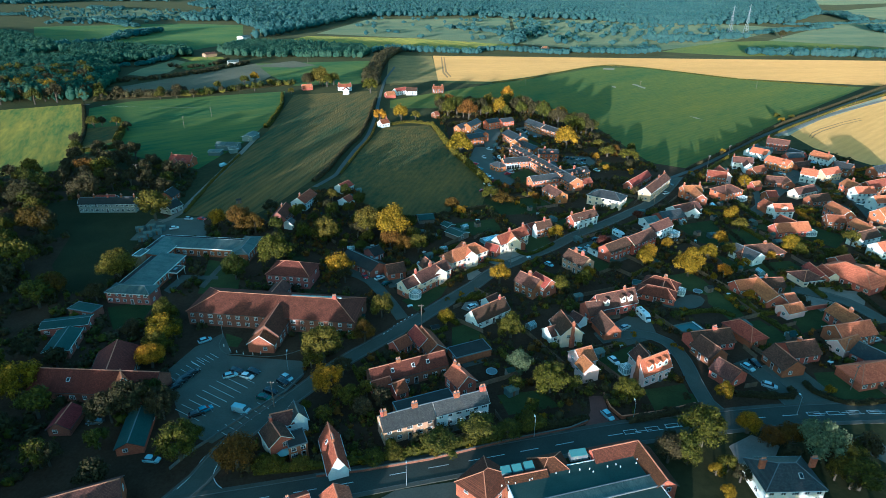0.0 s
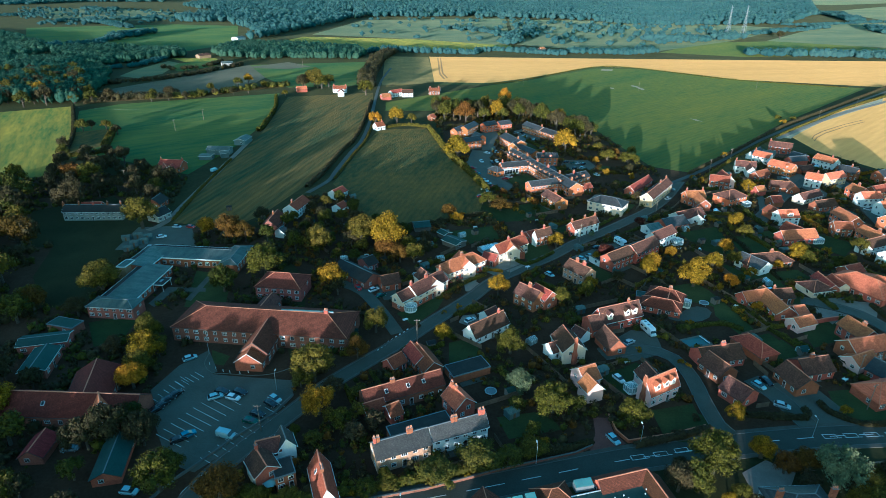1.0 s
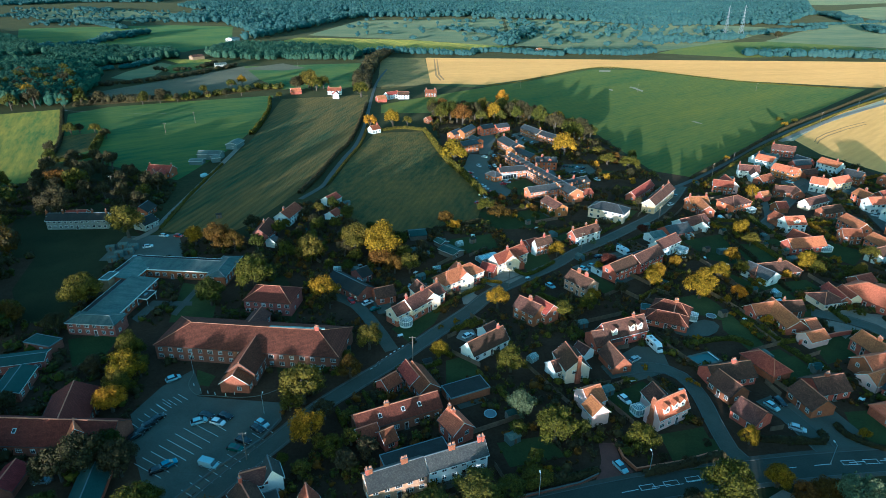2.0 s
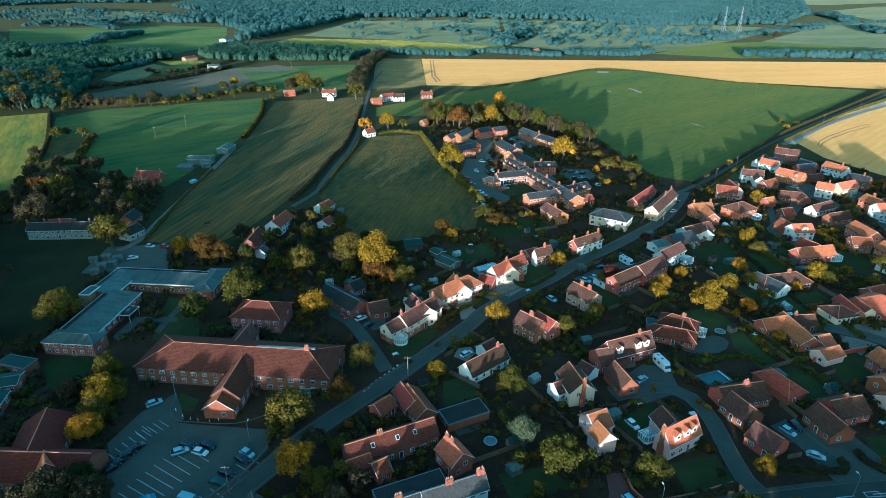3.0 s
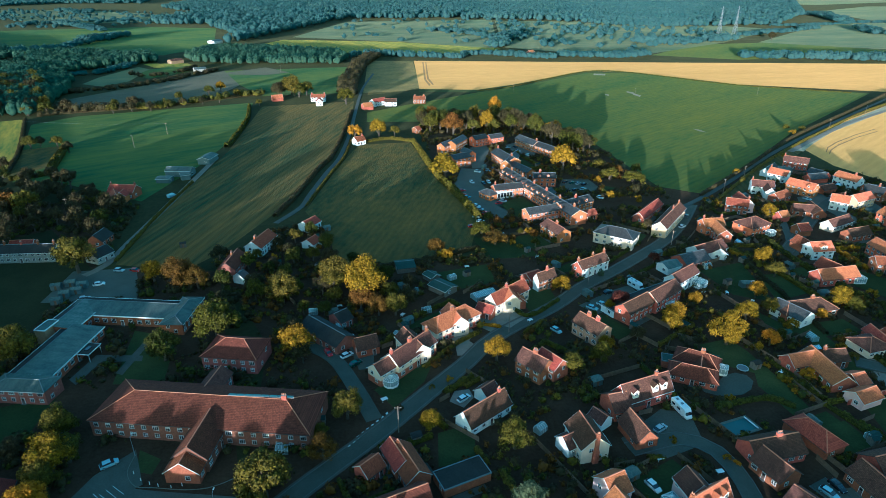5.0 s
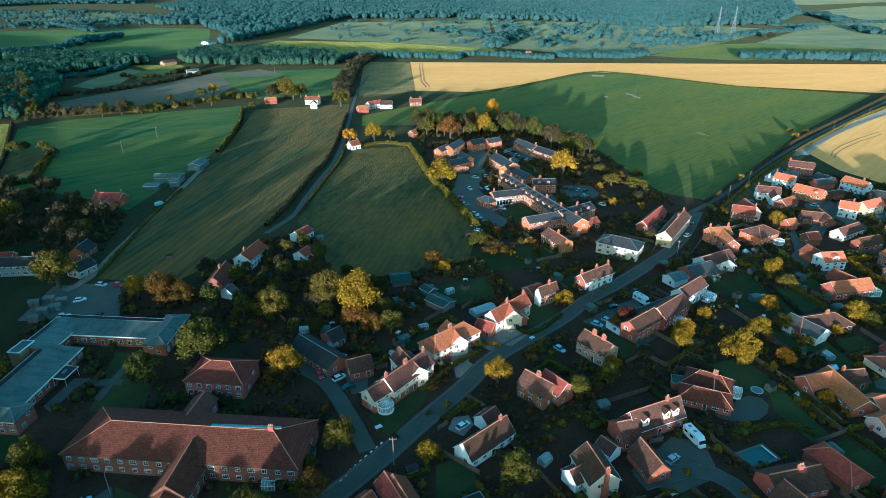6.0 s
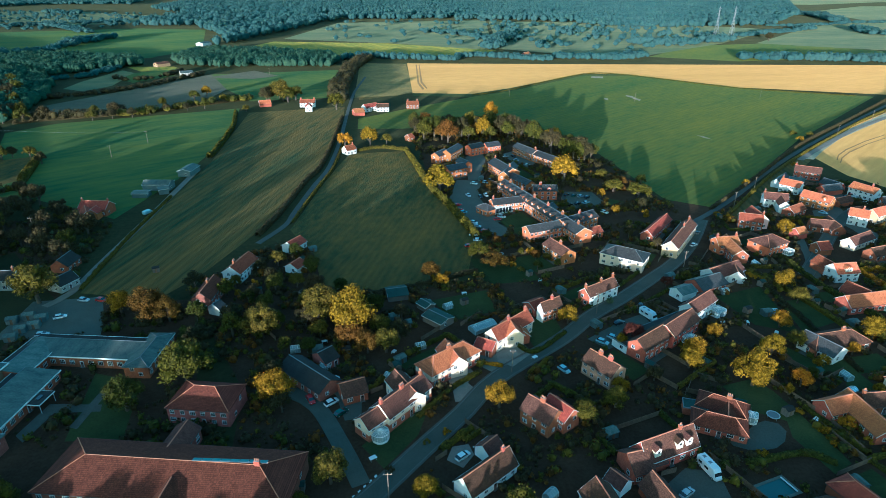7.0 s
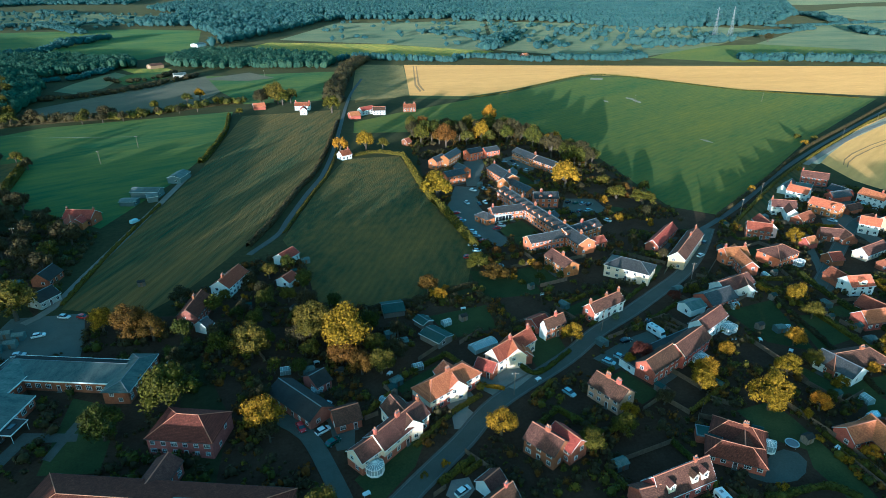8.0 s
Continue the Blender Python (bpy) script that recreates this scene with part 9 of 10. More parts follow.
vehicle(-62.0, 151.2, -14, 'black', 'car', 'in the car park')
vehicle(-46.4, 147.7, -34, 'sky_tinted', 'car', 'in the car park')
vehicle(-47.1, 145.7, -35, 'black', 'car', 'in the car park')
vehicle(-50.8, 138.9, -15, 'dark_green', 'car', 'in the car park')
vehicle(-49.6, 141.6, -23, 'black', 'car', 'in the car park')
vehicle(-76.8, 167.5, 36, 'sky_tinted', 'car', 'in the car park')
vehicle(-77.2, 143.9, 53, 'black', 'car', 'in the car park')
vehicle(-76.4, 145.9, 53, 'black', 'car', 'in the car park')
vehicle(-75.6, 148.3, 44, 'black', 'car', 'in the car park')
vehicle(-74.4, 150.5, 52, 'black', 'car', 'in the car park')
vehicle(-65.3, 134.1, 37, 'blue', 'car', 'in the car park')
vehicle(-66.9, 132.4, 29, 'black', 'car', 'in the car park')
vehicle(-55.5, 133.7, -20, 'sky_tinted', 'van', 'in the car park')
vehicle(-71.8, 116.1, -8, 'sky_tinted', 'car', 'beside the outbuildings')
vehicle(-92.3, 129.7, 7, 'grey', 'car', 'beside the outbuildings')
vehicle(42.7, 130.2, -65, 'sky_tinted', 'car', 'on a brick drive')
vehicle(51.5, 154.7, -64, 'white', 'car', 'on a drive')
vehicle(60.6, 173.4, 32, 'silver', 'car', 'on the forecourt')
vehicle(68.9, 179.8, -76, 'white', 'motorhome', 'on the forecourt')
vehicle(90.9, 150.8, -62, 'sky_tinted', 'car', 'on the drive')
vehicle(94.1, 152.6, -75, 'black', 'car', 'on the drive')
vehicle(92.8, 142.0, -32, 'silver', 'car', 'on the drive')
vehicle(134.7, 164.6, -45, 'silver', 'car', 'on the drive')
vehicle(139.7, 165.0, 11, 'silver', 'car', 'on the drive')
vehicle(-24.9, 219.4, 57, 'white', 'van', 'on a forecourt')
vehicle(-24.2, 210.1, 39, 'white', 'car', 'on a forecourt')
vehicle(-30.1, 211.6, -61, 'red', 'car', 'on a forecourt')
vehicle(-21.1, 205.7, 42, 'dark_green', 'car', 'on a forecourt')
vehicle(10.4, 187.8, 38, 'white', 'car', 'on a drive')
vehicle(81.2, 250.0, -64, 'white', 'motorhome', 'on a forecourt')
vehicle(60.3, 235.3, -43, 'sky_tinted', 'car', 'beside the street')
vehicle(64.6, 237.4, -44, 'sky_tinted', 'car', 'beside the street')
vehicle(69.6, 246.4, 23, 'black', 'car', 'on the street')
vehicle(81.6, 257.6, 43, 'black', 'car', 'on the street')
vehicle(124.5, 308.4, 35, 'white', 'car', 'on the street')
vehicle(44.1, 221.3, -56, 'sky_tinted', 'car', 'beside the street')
vehicle(24.1, 364.8, 17, 'red', 'car', 'in the parking court')
vehicle(26.0, 354.0, 16, 'blue', 'car', 'in the parking court')
vehicle(29.7, 340.3, -35, 'white', 'car', 'in the parking court')
vehicle(30.7, 335.5, -22, 'silver', 'car', 'in the parking court')
vehicle(33.3, 329.5, 31, 'red', 'car', 'in the parking court')
vehicle(41.9, 344.0, 22, 'red', 'car', 'in the parking court')
vehicle(36.4, 399.8, -33, 'white', 'car', 'in the parking court')
vehicle(40.7, 379.3, -78, 'white', 'car', 'in the parking court')
vehicle(37.4, 376.9, -78, 'black', 'car', 'in the parking court')
vehicle(69.1, 446.7, -57, 'silver', 'car', 'in the parking court')
vehicle(68.8, 455.1, -50, 'black', 'car', 'in the parking court')
vehicle(74.2, 435.4, -40, 'sky_tinted', 'car', 'in the parking court')
vehicle(82.6, 361.8, 26, 'black', 'car', 'in the parking court')
vehicle(87.4, 363.5, 32, 'black', 'car', 'in the parking court')
vehicle(92.2, 364.8, 32, 'sky_tinted', 'car', 'in the parking court')
vehicle(97.4, 350.5, -47, 'white', 'car', 'in the parking court')
vehicle(44.4, 347.1, -23, 'silver', 'car', 'in the parking court')
vehicle(51.4, 396.5, 27, 'white', 'car', 'in the parking court')
vehicle(-121.0, 272.9, -12, 'silver', 'car', 'in the school yard')
vehicle(-114.5, 272.5, -15, 'red', 'car', 'in the school yard')
vehicle(-123.3, 261.2, 22, 'white', 'car', 'in the school yard')
vehicle(-132.7, 362.0, 65, 'sky_tinted', 'van', 'on the farm track')
vehicle(-123.3, 250.0, 12, 'silver', 'car', 'in the school yard')
for cx, cy, turn, colour in ((31.0, 379.6, -70, 'white'), (24.2, 357.3, 20, 'red'), (28.0, 325.3, -10, 'white'), (29.4, 319.0, -10, 'sky_tinted'), (24.7, 313.0, 15, 'red'), (85.0, 377.4, 40, 'black'),
                             (88.6, 376.0, 40, 'dark_green'), (91.9, 374.6, 40, 'silver'), (95.0, 373.0, 40, 'black'), (63.7, 455.6, 30, 'silver'), (43.0, 401.5, -60, 'sky_tinted'), (46.6, 405.0, -60, 'grey')):
    vehicle(cx, cy, turn, colour, 'car', 'in the parking court')
for cx, cy, turn, colour in ((234.1, 360.9, 15, 'silver'), (236.2, 366.0, 15, 'grey'), (241.2, 368.5, 15, 'red'), (208.2, 343.6, -50, 'sky_tinted'), (221.9, 327.6, 15, 'white'), (132.4, 321.7, 55, 'grey')):
    vehicle(cx, cy, turn, colour, 'car', 'among the estate houses')
vehicle(239.7, 356.1, 11, 'white', 'car', 'on the estate road')
vehicle(221.0, 290.8, -35, 'white', 'car', 'on the estate road')
shed(-5.7, 270.5, 10)
shed(4.0, 262.2, 20, w=3.4, d=2.6, mat='steel', roof='metal', label='small steel garden store with pale green roof')
shed(8.4, 253.0, 20, w=2.2, d=1.8, mat='wood', roof='felt', label='timber garden shed with green felt roof')
shed(17.8, 263.2, 30)
shed(-22.4, 254.9, 0, w=3.4, d=2.6, mat='steel', roof='metal', label='small steel garden store with pale green roof')
shed(-58.4, 275.7, 20, w=2.2, d=1.8, mat='wood', roof='felt', label='timber garden shed with green felt roof')
shed(-41.9, 272.7, 60)
shed(-43.7, 312.3, 30, w=3.4, d=2.6, mat='steel', roof='metal', label='small steel garden store with pale green roof')
shed(-46.7, 302.0, 30, w=2.2, d=1.8, mat='wood', roof='felt', label='timber garden shed with green felt roof')
shed(117.8, 251.5, 20)
shed(123.5, 249.4, 10, w=3.4, d=2.6, mat='steel', roof='metal', label='small steel garden store with pale green roof')
shed(145.5, 255.3, 20, w=2.2, d=1.8, mat='wood', roof='felt', label='timber garden shed with green felt roof')
shed(144.6, 263.2, 20)
shed(149.0, 241.0, 15, w=3.4, d=2.6, mat='steel', roof='metal', label='small steel garden store with pale green roof')
shed(19.2, 187.1, 20, w=2.2, d=1.8, mat='wood', roof='felt', label='timber garden shed with green felt roof')
shed(-3.0, 172.6, 20)
shed(18.2, 140.1, 30, w=3.4, d=2.6, mat='steel', roof='metal', label='small steel garden store with pale green roof')
shed(112.6, 166.0, 10, w=2.2, d=1.8, mat='wood', roof='felt', label='timber garden shed with green felt roof')
shed(100.0, 198.7, 20)
shed(-31.4, 235.5, 20, w=3.4, d=2.6, mat='steel', roof='metal', label='small steel garden store with pale green roof')
shed(145.9, 289.8, 20, w=2.2, d=1.8, mat='wood', roof='felt', label='timber garden shed with green felt roof')
shed(145.4, 259.2, 10)
shed(154.4, 298.4, 30, w=3.4, d=2.6, mat='steel', roof='metal', label='small steel garden store with pale green roof')
shed(-28.0, 180.1, 0, w=2.2, d=1.8, mat='wood', roof='felt', label='timber garden shed with green felt roof')
shed(-103.7, 295.8, 20)
shed(-151.3, 298.7, 0, w=3.4, d=2.6, mat='steel', roof='metal', label='small steel garden store with pale green roof')
shed(45.9, 284.3, 30, w=2.2, d=1.8, mat='wood', roof='felt', label='timber garden shed with green felt roof')
shed(-22.3, 234.8, 10)
shed(-7.5, 254.0, 20, w=3.4, d=2.6, mat='steel', roof='metal', label='small steel garden store with pale green roof')
greenhouse(-3.4, 249.2, 10, 3.0, 2.2)
greenhouse(-38.4, 236.3, 10, 3.0, 2.2)
greenhouse(-27.9, 226.3, 20, 3.0, 2.2)
greenhouse(123.1, 205.8, 25, 3.0, 2.2)
greenhouse(116.4, 265.5, 20, 3.0, 2.2)
greenhouse(125.8, 249.7, 10, 3.0, 2.2)
greenhouse(113.5, 167.5, 10, 3.0, 2.2)
greenhouse(29.2, 174.4, 40, 3.0, 2.2)
greenhouse(-36.1, 170.1, 0, 3.0, 2.2)
greenhouse(11.7, 260.4, 30, 3.0, 2.2)
greenhouse(1.2, 235.8, 20, 3.0, 2.2)
shed(-137.8, 259.0, 12, w=3.4, d=2.6, mat='steel', roof='metal', label='small steel store with pale green roof')
shed(-131.6, 253.0, 12, w=3.4, d=2.6, mat='steel', roof='metal', label='small steel store with pale green roof')
shed(-131.9, 247.9, 12, w=3.4, d=2.6, mat='steel', roof='metal', label='small steel store with pale green roof')
shed(-128.7, 255.6, 12, w=3.4, d=2.6, mat='steel', roof='metal', label='small steel store with pale green roof')
shed(-133.8, 261.6, 12, w=3.4, d=2.6, mat='steel', roof='metal', label='small steel store with pale green roof')
shed(-128.8, 260.2, 12, w=3.4, d=2.6, mat='steel', roof='metal', label='small steel store with pale green roof')
tree(-134.8, 655.9, 7.9, 'dark', 1.0, 'beside the far farm')
tree(-125.5, 673.4, 9.9, 'olive', 1.0, 'beside the far farm')
tree(-109.4, 667.6, 7.4, 'green', 1.0, 'beside the far farm')
tree(-115.1, 656.9, 6.7, 'olive', 1.0, 'beside the far farm')
tree(-144.4, 614.0, 3.4, 'olive', 1.0, 'beside the far farm')
tree(-77.3, 717.0, 6.6, 'dark', 1.0, 'beside the far farm')
tree(-66.8, 768.2, 6.4, 'dark', 1.0, 'beside the far farm')
pole(-7.5, 175.7, 8.5, 0, True, 'beside the street')
pole(-47.2, 135.7, 8.5, 0, True, 'beside the street')
pole(63.9, 253.7, 8.5, 0, True, 'beside the street')
pole(109.6, 285.6, 8.5, 0, True, 'beside the street')
pole(28.3, 221.7, 8, 0, True, 'beside the street')
pole(-188.1, 505.8, 8.5, 20, True, 'in the fields')
pole(-196.4, 467.2, 8.5, 20, True, 'in the fields')
pole(-174.1, 337.8, 8.5, 20, True, 'beside the gardens')
pole(221.4, 646.5, 8.5, 20, True, 'in the fields')
pole(350.6, 651.4, 8.5, 20, True, 'in the fields')
pole(394.5, 554.7, 8.5, 20, True, 'in the fields')
pole(325.3, 500.5, 8.5, 20, True, 'in the fields')
pole(102.4, 674.9, 8.5, 20, True, 'in the fields')
pole(115.6, 140.5, 8.5, 20, True, 'beside the gardens')
pole(122.0, 154.1, 8.5, 20, True, 'beside the gardens')
pole(-169.3, 835.9, 8.5, 20, True, 'in the fields')
pole(119.6, 311.1, 8.5, 20, True, 'beside the gardens')
pole(192.1, 379.6, 8.5, 20, True, 'beside the gardens')
pole(167.8, 355.5, 8.5, 20, True, 'beside the gardens')
street_lamp(-10.1, 107.6, 90)
street_lamp(49.1, 128.6, 90)
street_lamp(94.0, 130.1, 90)
street_lamp(21.8, 122.7, 90)
street_lamp(-72.0, 170.4, 90)
street_lamp(-47.0, 152.2, 90)
pylon(619, 1286, 62, 25)
pylon(667, 1315, 62, 25)
wire('thin overhead wire across the pasture', (-188.1, 505.8, 8.2), (-304.4, 518.6, 8.2), 1.5, 0.02)
# garden shrubs
bush(84.6, 184.0, 1.6, 'yellow')
bush(103.3, 198.7, 1.3, 'orange')
bush(105.5, 191.0, 1.6, 'orange')
bush(104.8, 186.5, 1.2, 'orange')
bush(80.7, 158.6, 1.6, 'yellow')
bush(72.8, 162.4, 1.3, 'yellow')
bush(124.0, 219.6, 2.8, 'yellow')
bush(62.2, 169.1, 1.3, 'yellow')
bush(126.5, 203.8, 2.2, 'olive')
bush(132.2, 206.1, 2.2, 'yellow')
bush(132.9, 201.5, 1.9, 'olive')
bush(114.8, 191.7, 1.6, 'olive')
bush(109.6, 189.7, 1.6, 'olive')
bush(114.3, 186.8, 1.4, 'yellow')
bush(140.2, 199.1, 1.9, 'green')
bush(145.9, 201.3, 2.2, 'olive')
bush(148.2, 198.2, 2.1, 'olive')
bush(153.7, 199.9, 1.9, 'green')
bush(74.5, 160.8, 1.1, 'orange')
bush(66.0, 145.7, 1.6, 'green')
bush(51.9, 137.7, 1.9, 'olive')
bush(54.2, 132.9, 1.5, 'dark')
bush(59.2, 131.7, 1.5, 'dark')
bush(66.9, 137.5, 1.3, 'dark')
bush(161.7, 256.8, 2.1, 'yellow')
bush(167.1, 239.4, 2.5, 'yellow')
bush(183.4, 237.4, 2.0, 'orange')
bush(182.4, 228.7, 1.9, 'olive')
bush(31.7, 265.9, 2.0, 'yellow')
bush(13.4, 284.1, 2.1, 'orange')
bush(7.8, 280.0, 2.5, 'yellow')
bush(18.8, 273.9, 1.6, 'brown')
bush(29.4, 275.3, 1.2, 'orange')
bush(40.9, 292.7, 1.8, 'yellow')
bush(43.3, 287.8, 1.8, 'olive')
bush(-61.1, 291.8, 1.7, 'yellow')
bush(-61.8, 283.0, 1.7, 'orange')
bush(-66.2, 275.0, 1.6, 'yellow')
bush(-160.9, 331.8, 3.0, 'grey')
bush(-144.6, 320.5, 1.9, 'grey')
bush(67.0, 266.8, 2.4, 'brown')
bush(71.1, 260.8, 1.8, 'grey')
bush(62.3, 296.3, 2.1, 'olive')
bush(63.1, 286.6, 1.8, 'green')
bush(56.0, 299.3, 2.3, 'olive')
bush(49.6, 302.3, 2.8, 'yellow')
bush(40.6, 297.7, 2.3, 'brown')
bush(116.4, 344.7, 2.7, 'yellow')
bush(108.1, 352.6, 2.2, 'olive')
bush(152.0, 342.5, 2.2, 'yellow')
bush(155.6, 338.7, 2.2, 'yellow')
bush(244.2, 426.0, 2.1, 'yellow')
bush(193.4, 390.9, 2.5, 'yellow')
bush(190.3, 376.9, 1.8, 'olive')
bush(291.3, 502.6, 3.4, 'olive')
bush(287.1, 486.2, 3.3, 'yellow')
bush(304.0, 501.9, 3.0, 'olive')
bush(6.9, 196.0, 1.5, 'yellow')
bush(1.7, 193.2, 1.1, 'olive')
bush(24.4, 252.5, 1.2, 'brown')
bush(-7.4, 184.3, 1.4, 'dark')
bush(35.4, 211.6, 1.6, 'dark')
bush(22.2, 130.0, 2.1, 'brown')
bush(25.1, 129.3, 1.5, 'orange')
bush(-14.9, 150.4, 1.3, 'green')
bush(41.4, 140.3, 1.3, 'dark')
bush(-40.1, 114.9, 1.6, 'olive')
bush(-34.7, 114.8, 1.4, 'yellow')
bush(-14.5, 116.4, 1.4, 'olive')
bush(-21.1, 114.6, 1.4, 'yellow')
bush(-3.5, 117.1, 1.7, 'olive')
bush(5.0, 118.9, 1.1, 'yellow')
swimming_pool(82.0, 173.6, 18)
garden_bounds()
# small garden things
trampoline(13.6, 149.7)
trampoline(36.9, 303.5)
trampoline(95.5, 197.8)
garden_table(18.3, 141.1, 5)
garden_table(56.4, 163.1, 20)
garden_table(-40.9, 118.0, 50)
garden_table(-36.8, 118.3, 80)
garden_table(-48.8, 120.4, 87)
garden_table(18.5, 270.3, 10)
garden_table(49.2, 278.9, 60)
garden_table(113.9, 244.4, 85)
garden_table(105.5, 244.9, 40)
garden_table(-29.8, 240.7, 20)
garden_table(-11.7, 188.5, 30)
garden_table(101.5, 165.7, 80)
garden_table(69.1, 158.3, 10)
garden_table(36.6, 228.1, 35)
garden_table(120.2, 237.5, 50)
garden_table(150.0, 252.6, 60)
garden_table(117.7, 153.1, 30)
garden_table(116.1, 162.3, 80)
garden_table(-7.2, 233.6, 60)
garden_table(-37.8, 228.8, 80)
garden_table(-74.9, 243.5, 30)
garden_table(106.3, 195.7, 30)
bollard(-67.3, 162.3)
bollard(-64.8, 161.1)
bollard(-62.6, 160.4)
bollard(-59.5, 159.9)
bollard(-57.2, 160.4)
bollard(-69.9, 164.6)
patch('path', 'pale paved school path', [(-102.1, 214.5), (-87.6, 213.4), (-86.7, 210.5), (-98.9, 210.6)], M_PAVE, 0.07)
patch('path', 'pale paved school path', [(-104.1, 202.1), (-102.1, 214.5), (-98.9, 211.1), (-100.9, 199.5)], M_PAVE, 0.074)
patch('path', 'pale paved school path', [(-92.0, 204.6), (-90.3, 222.9), (-88.2, 220.8), (-89.6, 203.7)], M_PAVE, 0.078)
undergrowth('thick shaded shrubs and garden plants between houses', [(-42.8, 156.4), (-26.8, 168.5), (-4.8, 190.0), (18.3, 221.7), (56.8, 250.2), (130.0, 321.7), (203.2, 393.2), (261.7, 393.0), (299.3, 320.7), (137.5, 128.3), (69.1, 129.4), (29.5, 121.5), (-19.3, 109.4), (-51.7, 108.3), (-50.8, 118.9), (-41.8, 135.6)], 1.8, 0.45, 1.2, 61, ('dark','brown','dark','green','dark','olive'))
undergrowth('thick shaded shrubs and garden plants behind the street', [(-85.8, 279.4), (-66.7, 313.2), (-43.0, 322.7), (-15.8, 271.4), (23.6, 282.5), (33.5, 322.2), (11.0, 408.3), (0.2, 522.5), (119.9, 548.0), (135.7, 366.5), (133.8, 331.9), (56.8, 250.2), (18.3, 221.7), (-4.8, 190.0), (-26.8, 168.5), (-41.5, 168.7), (-50.0, 217.3)], 1.8, 0.45, 1.3, 62, ('dark','brown','dark','green','dark','olive'))
undergrowth('dark undergrowth round the school and care home', [(-224.6, 355.8), (-170.7, 424.2), (-153.5, 408.6), (-130.0, 272.3), (-81.2, 271.9), (-50.0, 217.3), (-41.5, 168.7), (-83.5, 169.3), (-78.5, 143.4), (-95.6, 109.0), (-111.1, 109.3), (-269.1, 324.0)], 2.3, 0.5, 1.5, 63, ('dark','green','dark'))
patch('garden_soil', 'dark bare soil and leaf litter of the gardens', [(-42.8, 156.4), (-50.0, 217.3), (-85.8, 279.4), (-65.9, 308.6), (-42.5, 317.8), (-15.7, 269.9), (23.6, 282.5), (33.5, 322.2), (10.9, 405.3), (4.9, 510.8), (114.6, 522.9), (134.9, 364.0), (199.8, 386.1), (257.4, 386.0), (299.3, 320.7), (137.5, 128.3), (69.1, 129.4), (29.5, 121.5), (-19.3, 109.4), (-49.7, 101.9), (-106.6, 102.9), (-269.1, 324.0), (-224.6, 355.8), (-166.7, 355.6), (-130.0, 272.3), (-81.2, 271.9)], M_SOIL, 0.012)
patch('road_marking', 'short white dash of a worn crossing mark', [(-20.5, 171.8), (-20.0, 172.3), (-19.5, 171.5), (-20.0, 171.0)], M_LINE, 0.1)
patch('road_marking', 'short white dash of a worn crossing mark', [(-19.4, 173.1), (-18.9, 173.7), (-18.4, 172.9), (-18.8, 172.4)], M_LINE, 0.1)
patch('road_marking', 'short white dash of a worn crossing mark', [(-18.3, 174.5), (-17.8, 175.0), (-17.3, 174.3), (-17.7, 173.7)], M_LINE, 0.1)
patch('road_marking', 'short white dash of a worn crossing mark', [(-17.1, 175.9), (-16.7, 176.4), (-16.1, 175.6), (-16.6, 175.1)], M_LINE, 0.1)
patch('road_marking', 'short white dash of a worn crossing mark', [(-16.0, 177.3), (-15.5, 177.8), (-15.0, 177.0), (-15.4, 176.5)], M_LINE, 0.1)
patch('road_marking', 'short white dash of a worn crossing mark', [(-14.8, 178.7), (-14.3, 179.3), (-13.8, 178.5), (-14.3, 177.9)], M_LINE, 0.1)
patch('road_marking', 'short white dash of a worn crossing mark', [(-13.6, 180.1), (-13.1, 180.7), (-12.6, 179.9), (-13.1, 179.3)], M_LINE, 0.1)
patch('road_marking', 'short white dash of a worn crossing mark', [(-12.4, 181.6), (-11.9, 182.2), (-11.4, 181.4), (-11.9, 180.8)], M_LINE, 0.1)
patch('road_marking', 'short white dash of a worn crossing mark', [(-11.2, 183.1), (-10.7, 183.7), (-10.2, 182.8), (-10.7, 182.3)], M_LINE, 0.1)
roof_vent(11.1, 102.7, 4.65)
roof_vent(12.7, 103.6, 4.65)
roof_vent(14.2, 103.4, 4.65)
roof_vent(17.5, 104.2, 4.65)
roof_vent(18.1, 104.5, 4.65)
roof_vent(20.9, 105.8, 4.65)
roof_vent(23.8, 106.1, 4.65)
roof_vent(26.9, 106.5, 4.65)
roof_vent(29.4, 107.1, 4.65)
roof_vent(31.7, 107.3, 4.65)
roof_vent(32.3, 106.4, 4.65)
roof_vent(36.0, 107.9, 4.65)
roof_vent(38.1, 108.5, 4.65)
roof_vent(38.9, 107.8, 4.65)
roof_vent(43.5, 110.0, 4.65)
roof_vent(42.9, 108.8, 4.65)
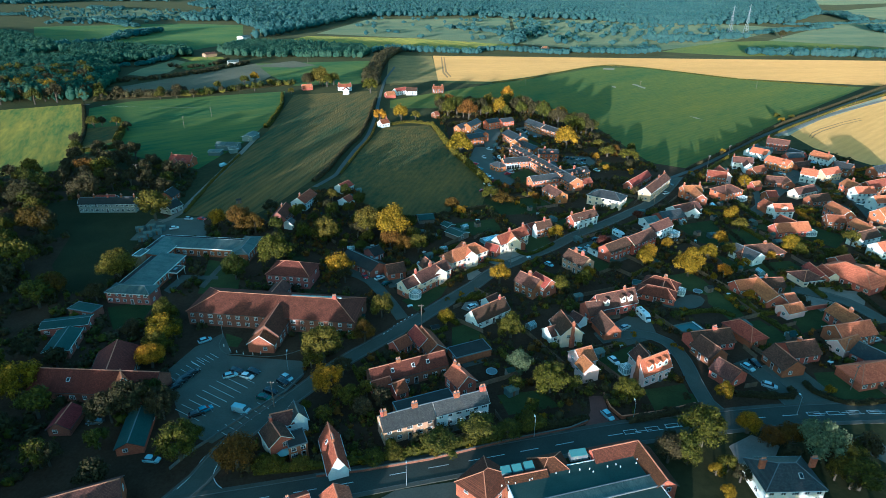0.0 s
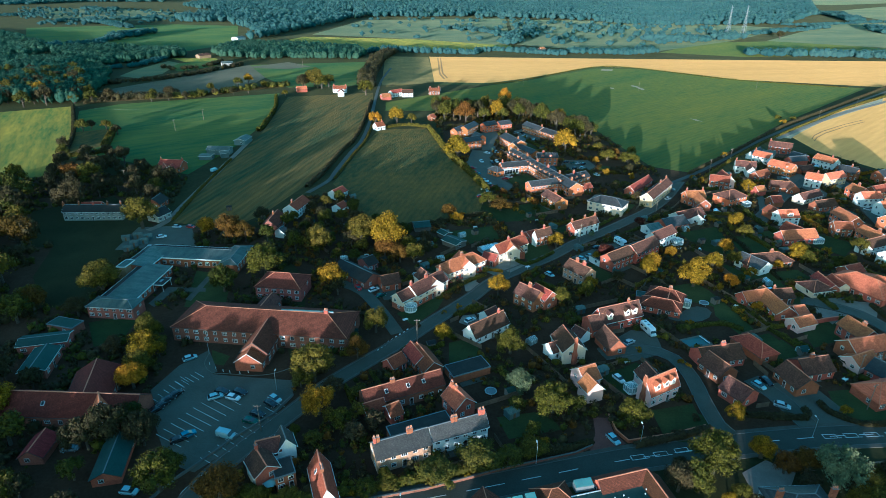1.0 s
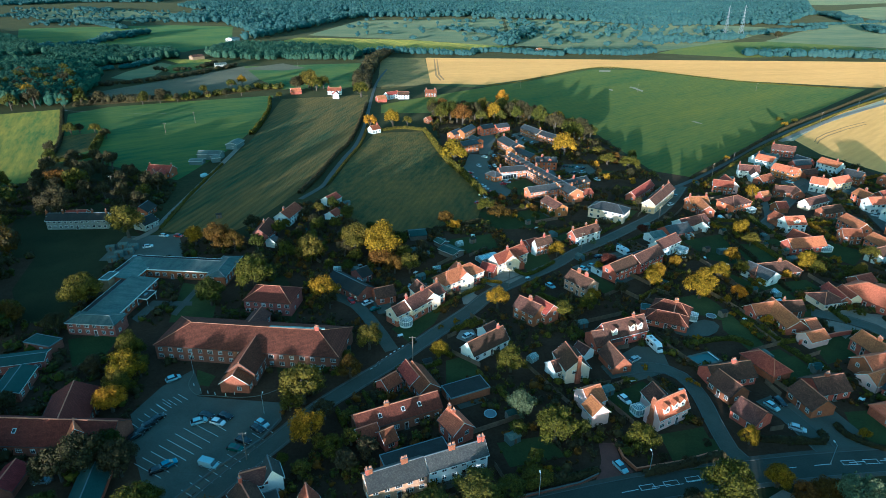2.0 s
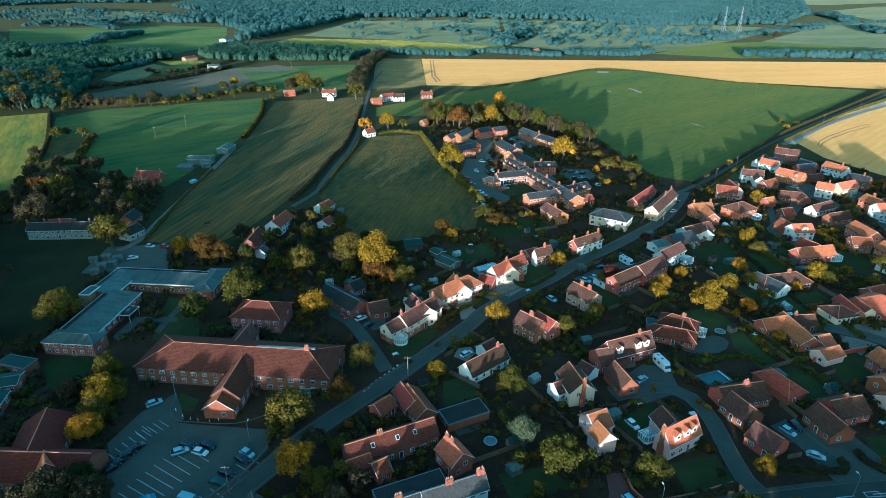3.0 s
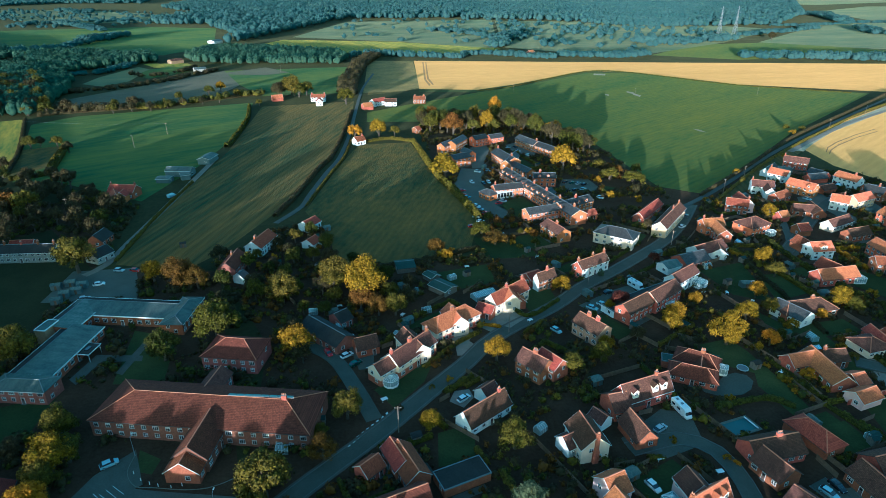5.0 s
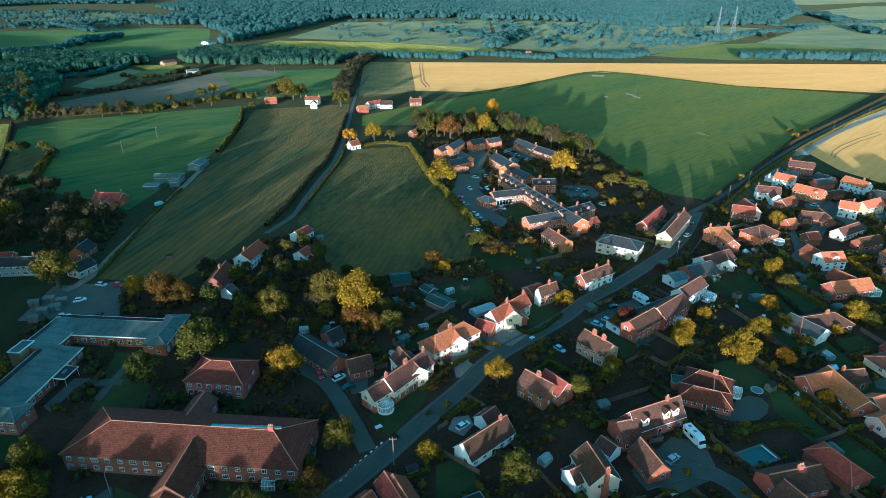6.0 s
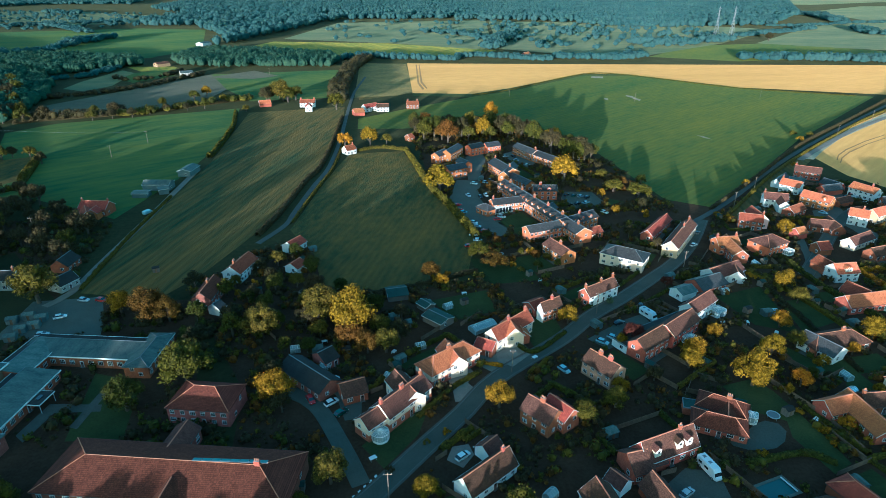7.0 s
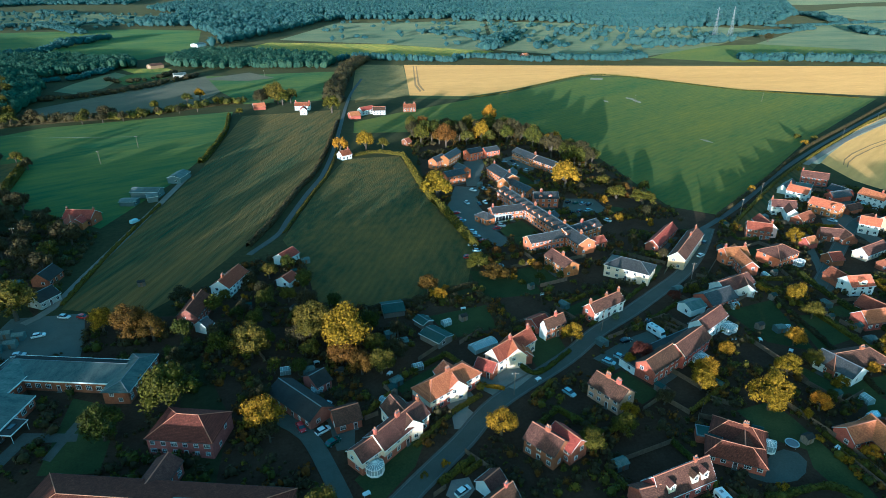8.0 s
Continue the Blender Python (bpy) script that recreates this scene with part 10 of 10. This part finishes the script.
# painted lines
for bx, by in ((98.9, 130.5), (104.5, 130.7), (110.1, 130.9), (115.8, 131.0)):
    road_box(bx, by, 2)
for bx, by in ((47.2, 124.4), (53.2, 125.4), (58.8, 126.5)):
    road_box(bx, by, 9)
bay_line(lot, (-63.9, 151.6), (-55.2, 145.8), 0.12)
bay_line(lot, (-65.3, 149.3), (-56.6, 143.7), 0.12)
bay_line(lot, (-66.5, 147.1), (-58.0, 141.6), 0.12)
bay_line(lot, (-67.8, 145.0), (-59.3, 139.6), 0.12)
bay_line(lot, (-69.0, 142.9), (-60.6, 137.7), 0.12)
bay_line(lot, (-70.2, 140.9), (-61.8, 135.7), 0.12)
bay_line(lot, (-71.4, 138.9), (-63.1, 133.9), 0.12)
bay_line(lot, (-72.6, 136.9), (-64.3, 132.0), 0.12)
bay_line(lot, (-73.7, 135.0), (-65.5, 130.2), 0.12)
bay_line(lot, (-54.0, 135.3), (-50.1, 132.7), 0.12)
bay_line(lot, (-52.3, 137.4), (-48.4, 134.8), 0.12)
bay_line(lot, (-51.0, 139.8), (-47.1, 137.1), 0.12)
bay_line(lot, (-49.6, 142.2), (-45.6, 139.4), 0.12)
bay_line(lot, (-48.3, 144.7), (-44.3, 141.9), 0.12)
bay_line(lot, (-46.8, 147.6), (-42.8, 144.6), 0.12)
bay_line(lot, (-55.6, 132.8), (-51.7, 130.3), 0.12)
bay_line(lot, (-56.9, 130.8), (-53.1, 128.4), 0.12)
bay_line(lot, (-58.3, 128.7), (-54.5, 126.3), 0.12)
bay_line(lot, (-59.6, 126.6), (-55.8, 124.3), 0.12)
bay_line(lot, (-80.5, 149.1), (-77.4, 146.9), 0.12)
bay_line(lot, (-79.8, 151.0), (-76.6, 148.8), 0.12)
bay_line(lot, (-79.0, 152.9), (-75.8, 150.7), 0.12)
bay_line(lot, (-78.2, 154.9), (-75.0, 152.6), 0.12)
bay_line(lot, (-77.4, 156.9), (-74.2, 154.5), 0.12)
bay_line(lot, (-76.6, 158.9), (-73.4, 156.5), 0.12)
bay_line(lot, (-76.9, 156.3), (-73.5, 153.9), 0.12)
bay_line(lot, (-75.9, 157.4), (-72.6, 155.1), 0.12)
bay_line(lot, (-75.0, 158.6), (-71.6, 156.2), 0.12)
bay_line(lot, (-74.0, 159.8), (-70.6, 157.3), 0.12)
bay_line(lot, (-73.0, 160.9), (-69.6, 158.5), 0.12)
rooflight(12.4, 106.5, 5.0, 12)
rooflight(15.0, 107.0, 5.0, 12)
rooflight(17.8, 107.8, 5.0, 12)
rooflight(29.1, 111.3, 5.0, 12)
rooflight(30.9, 111.6, 5.0, 12)
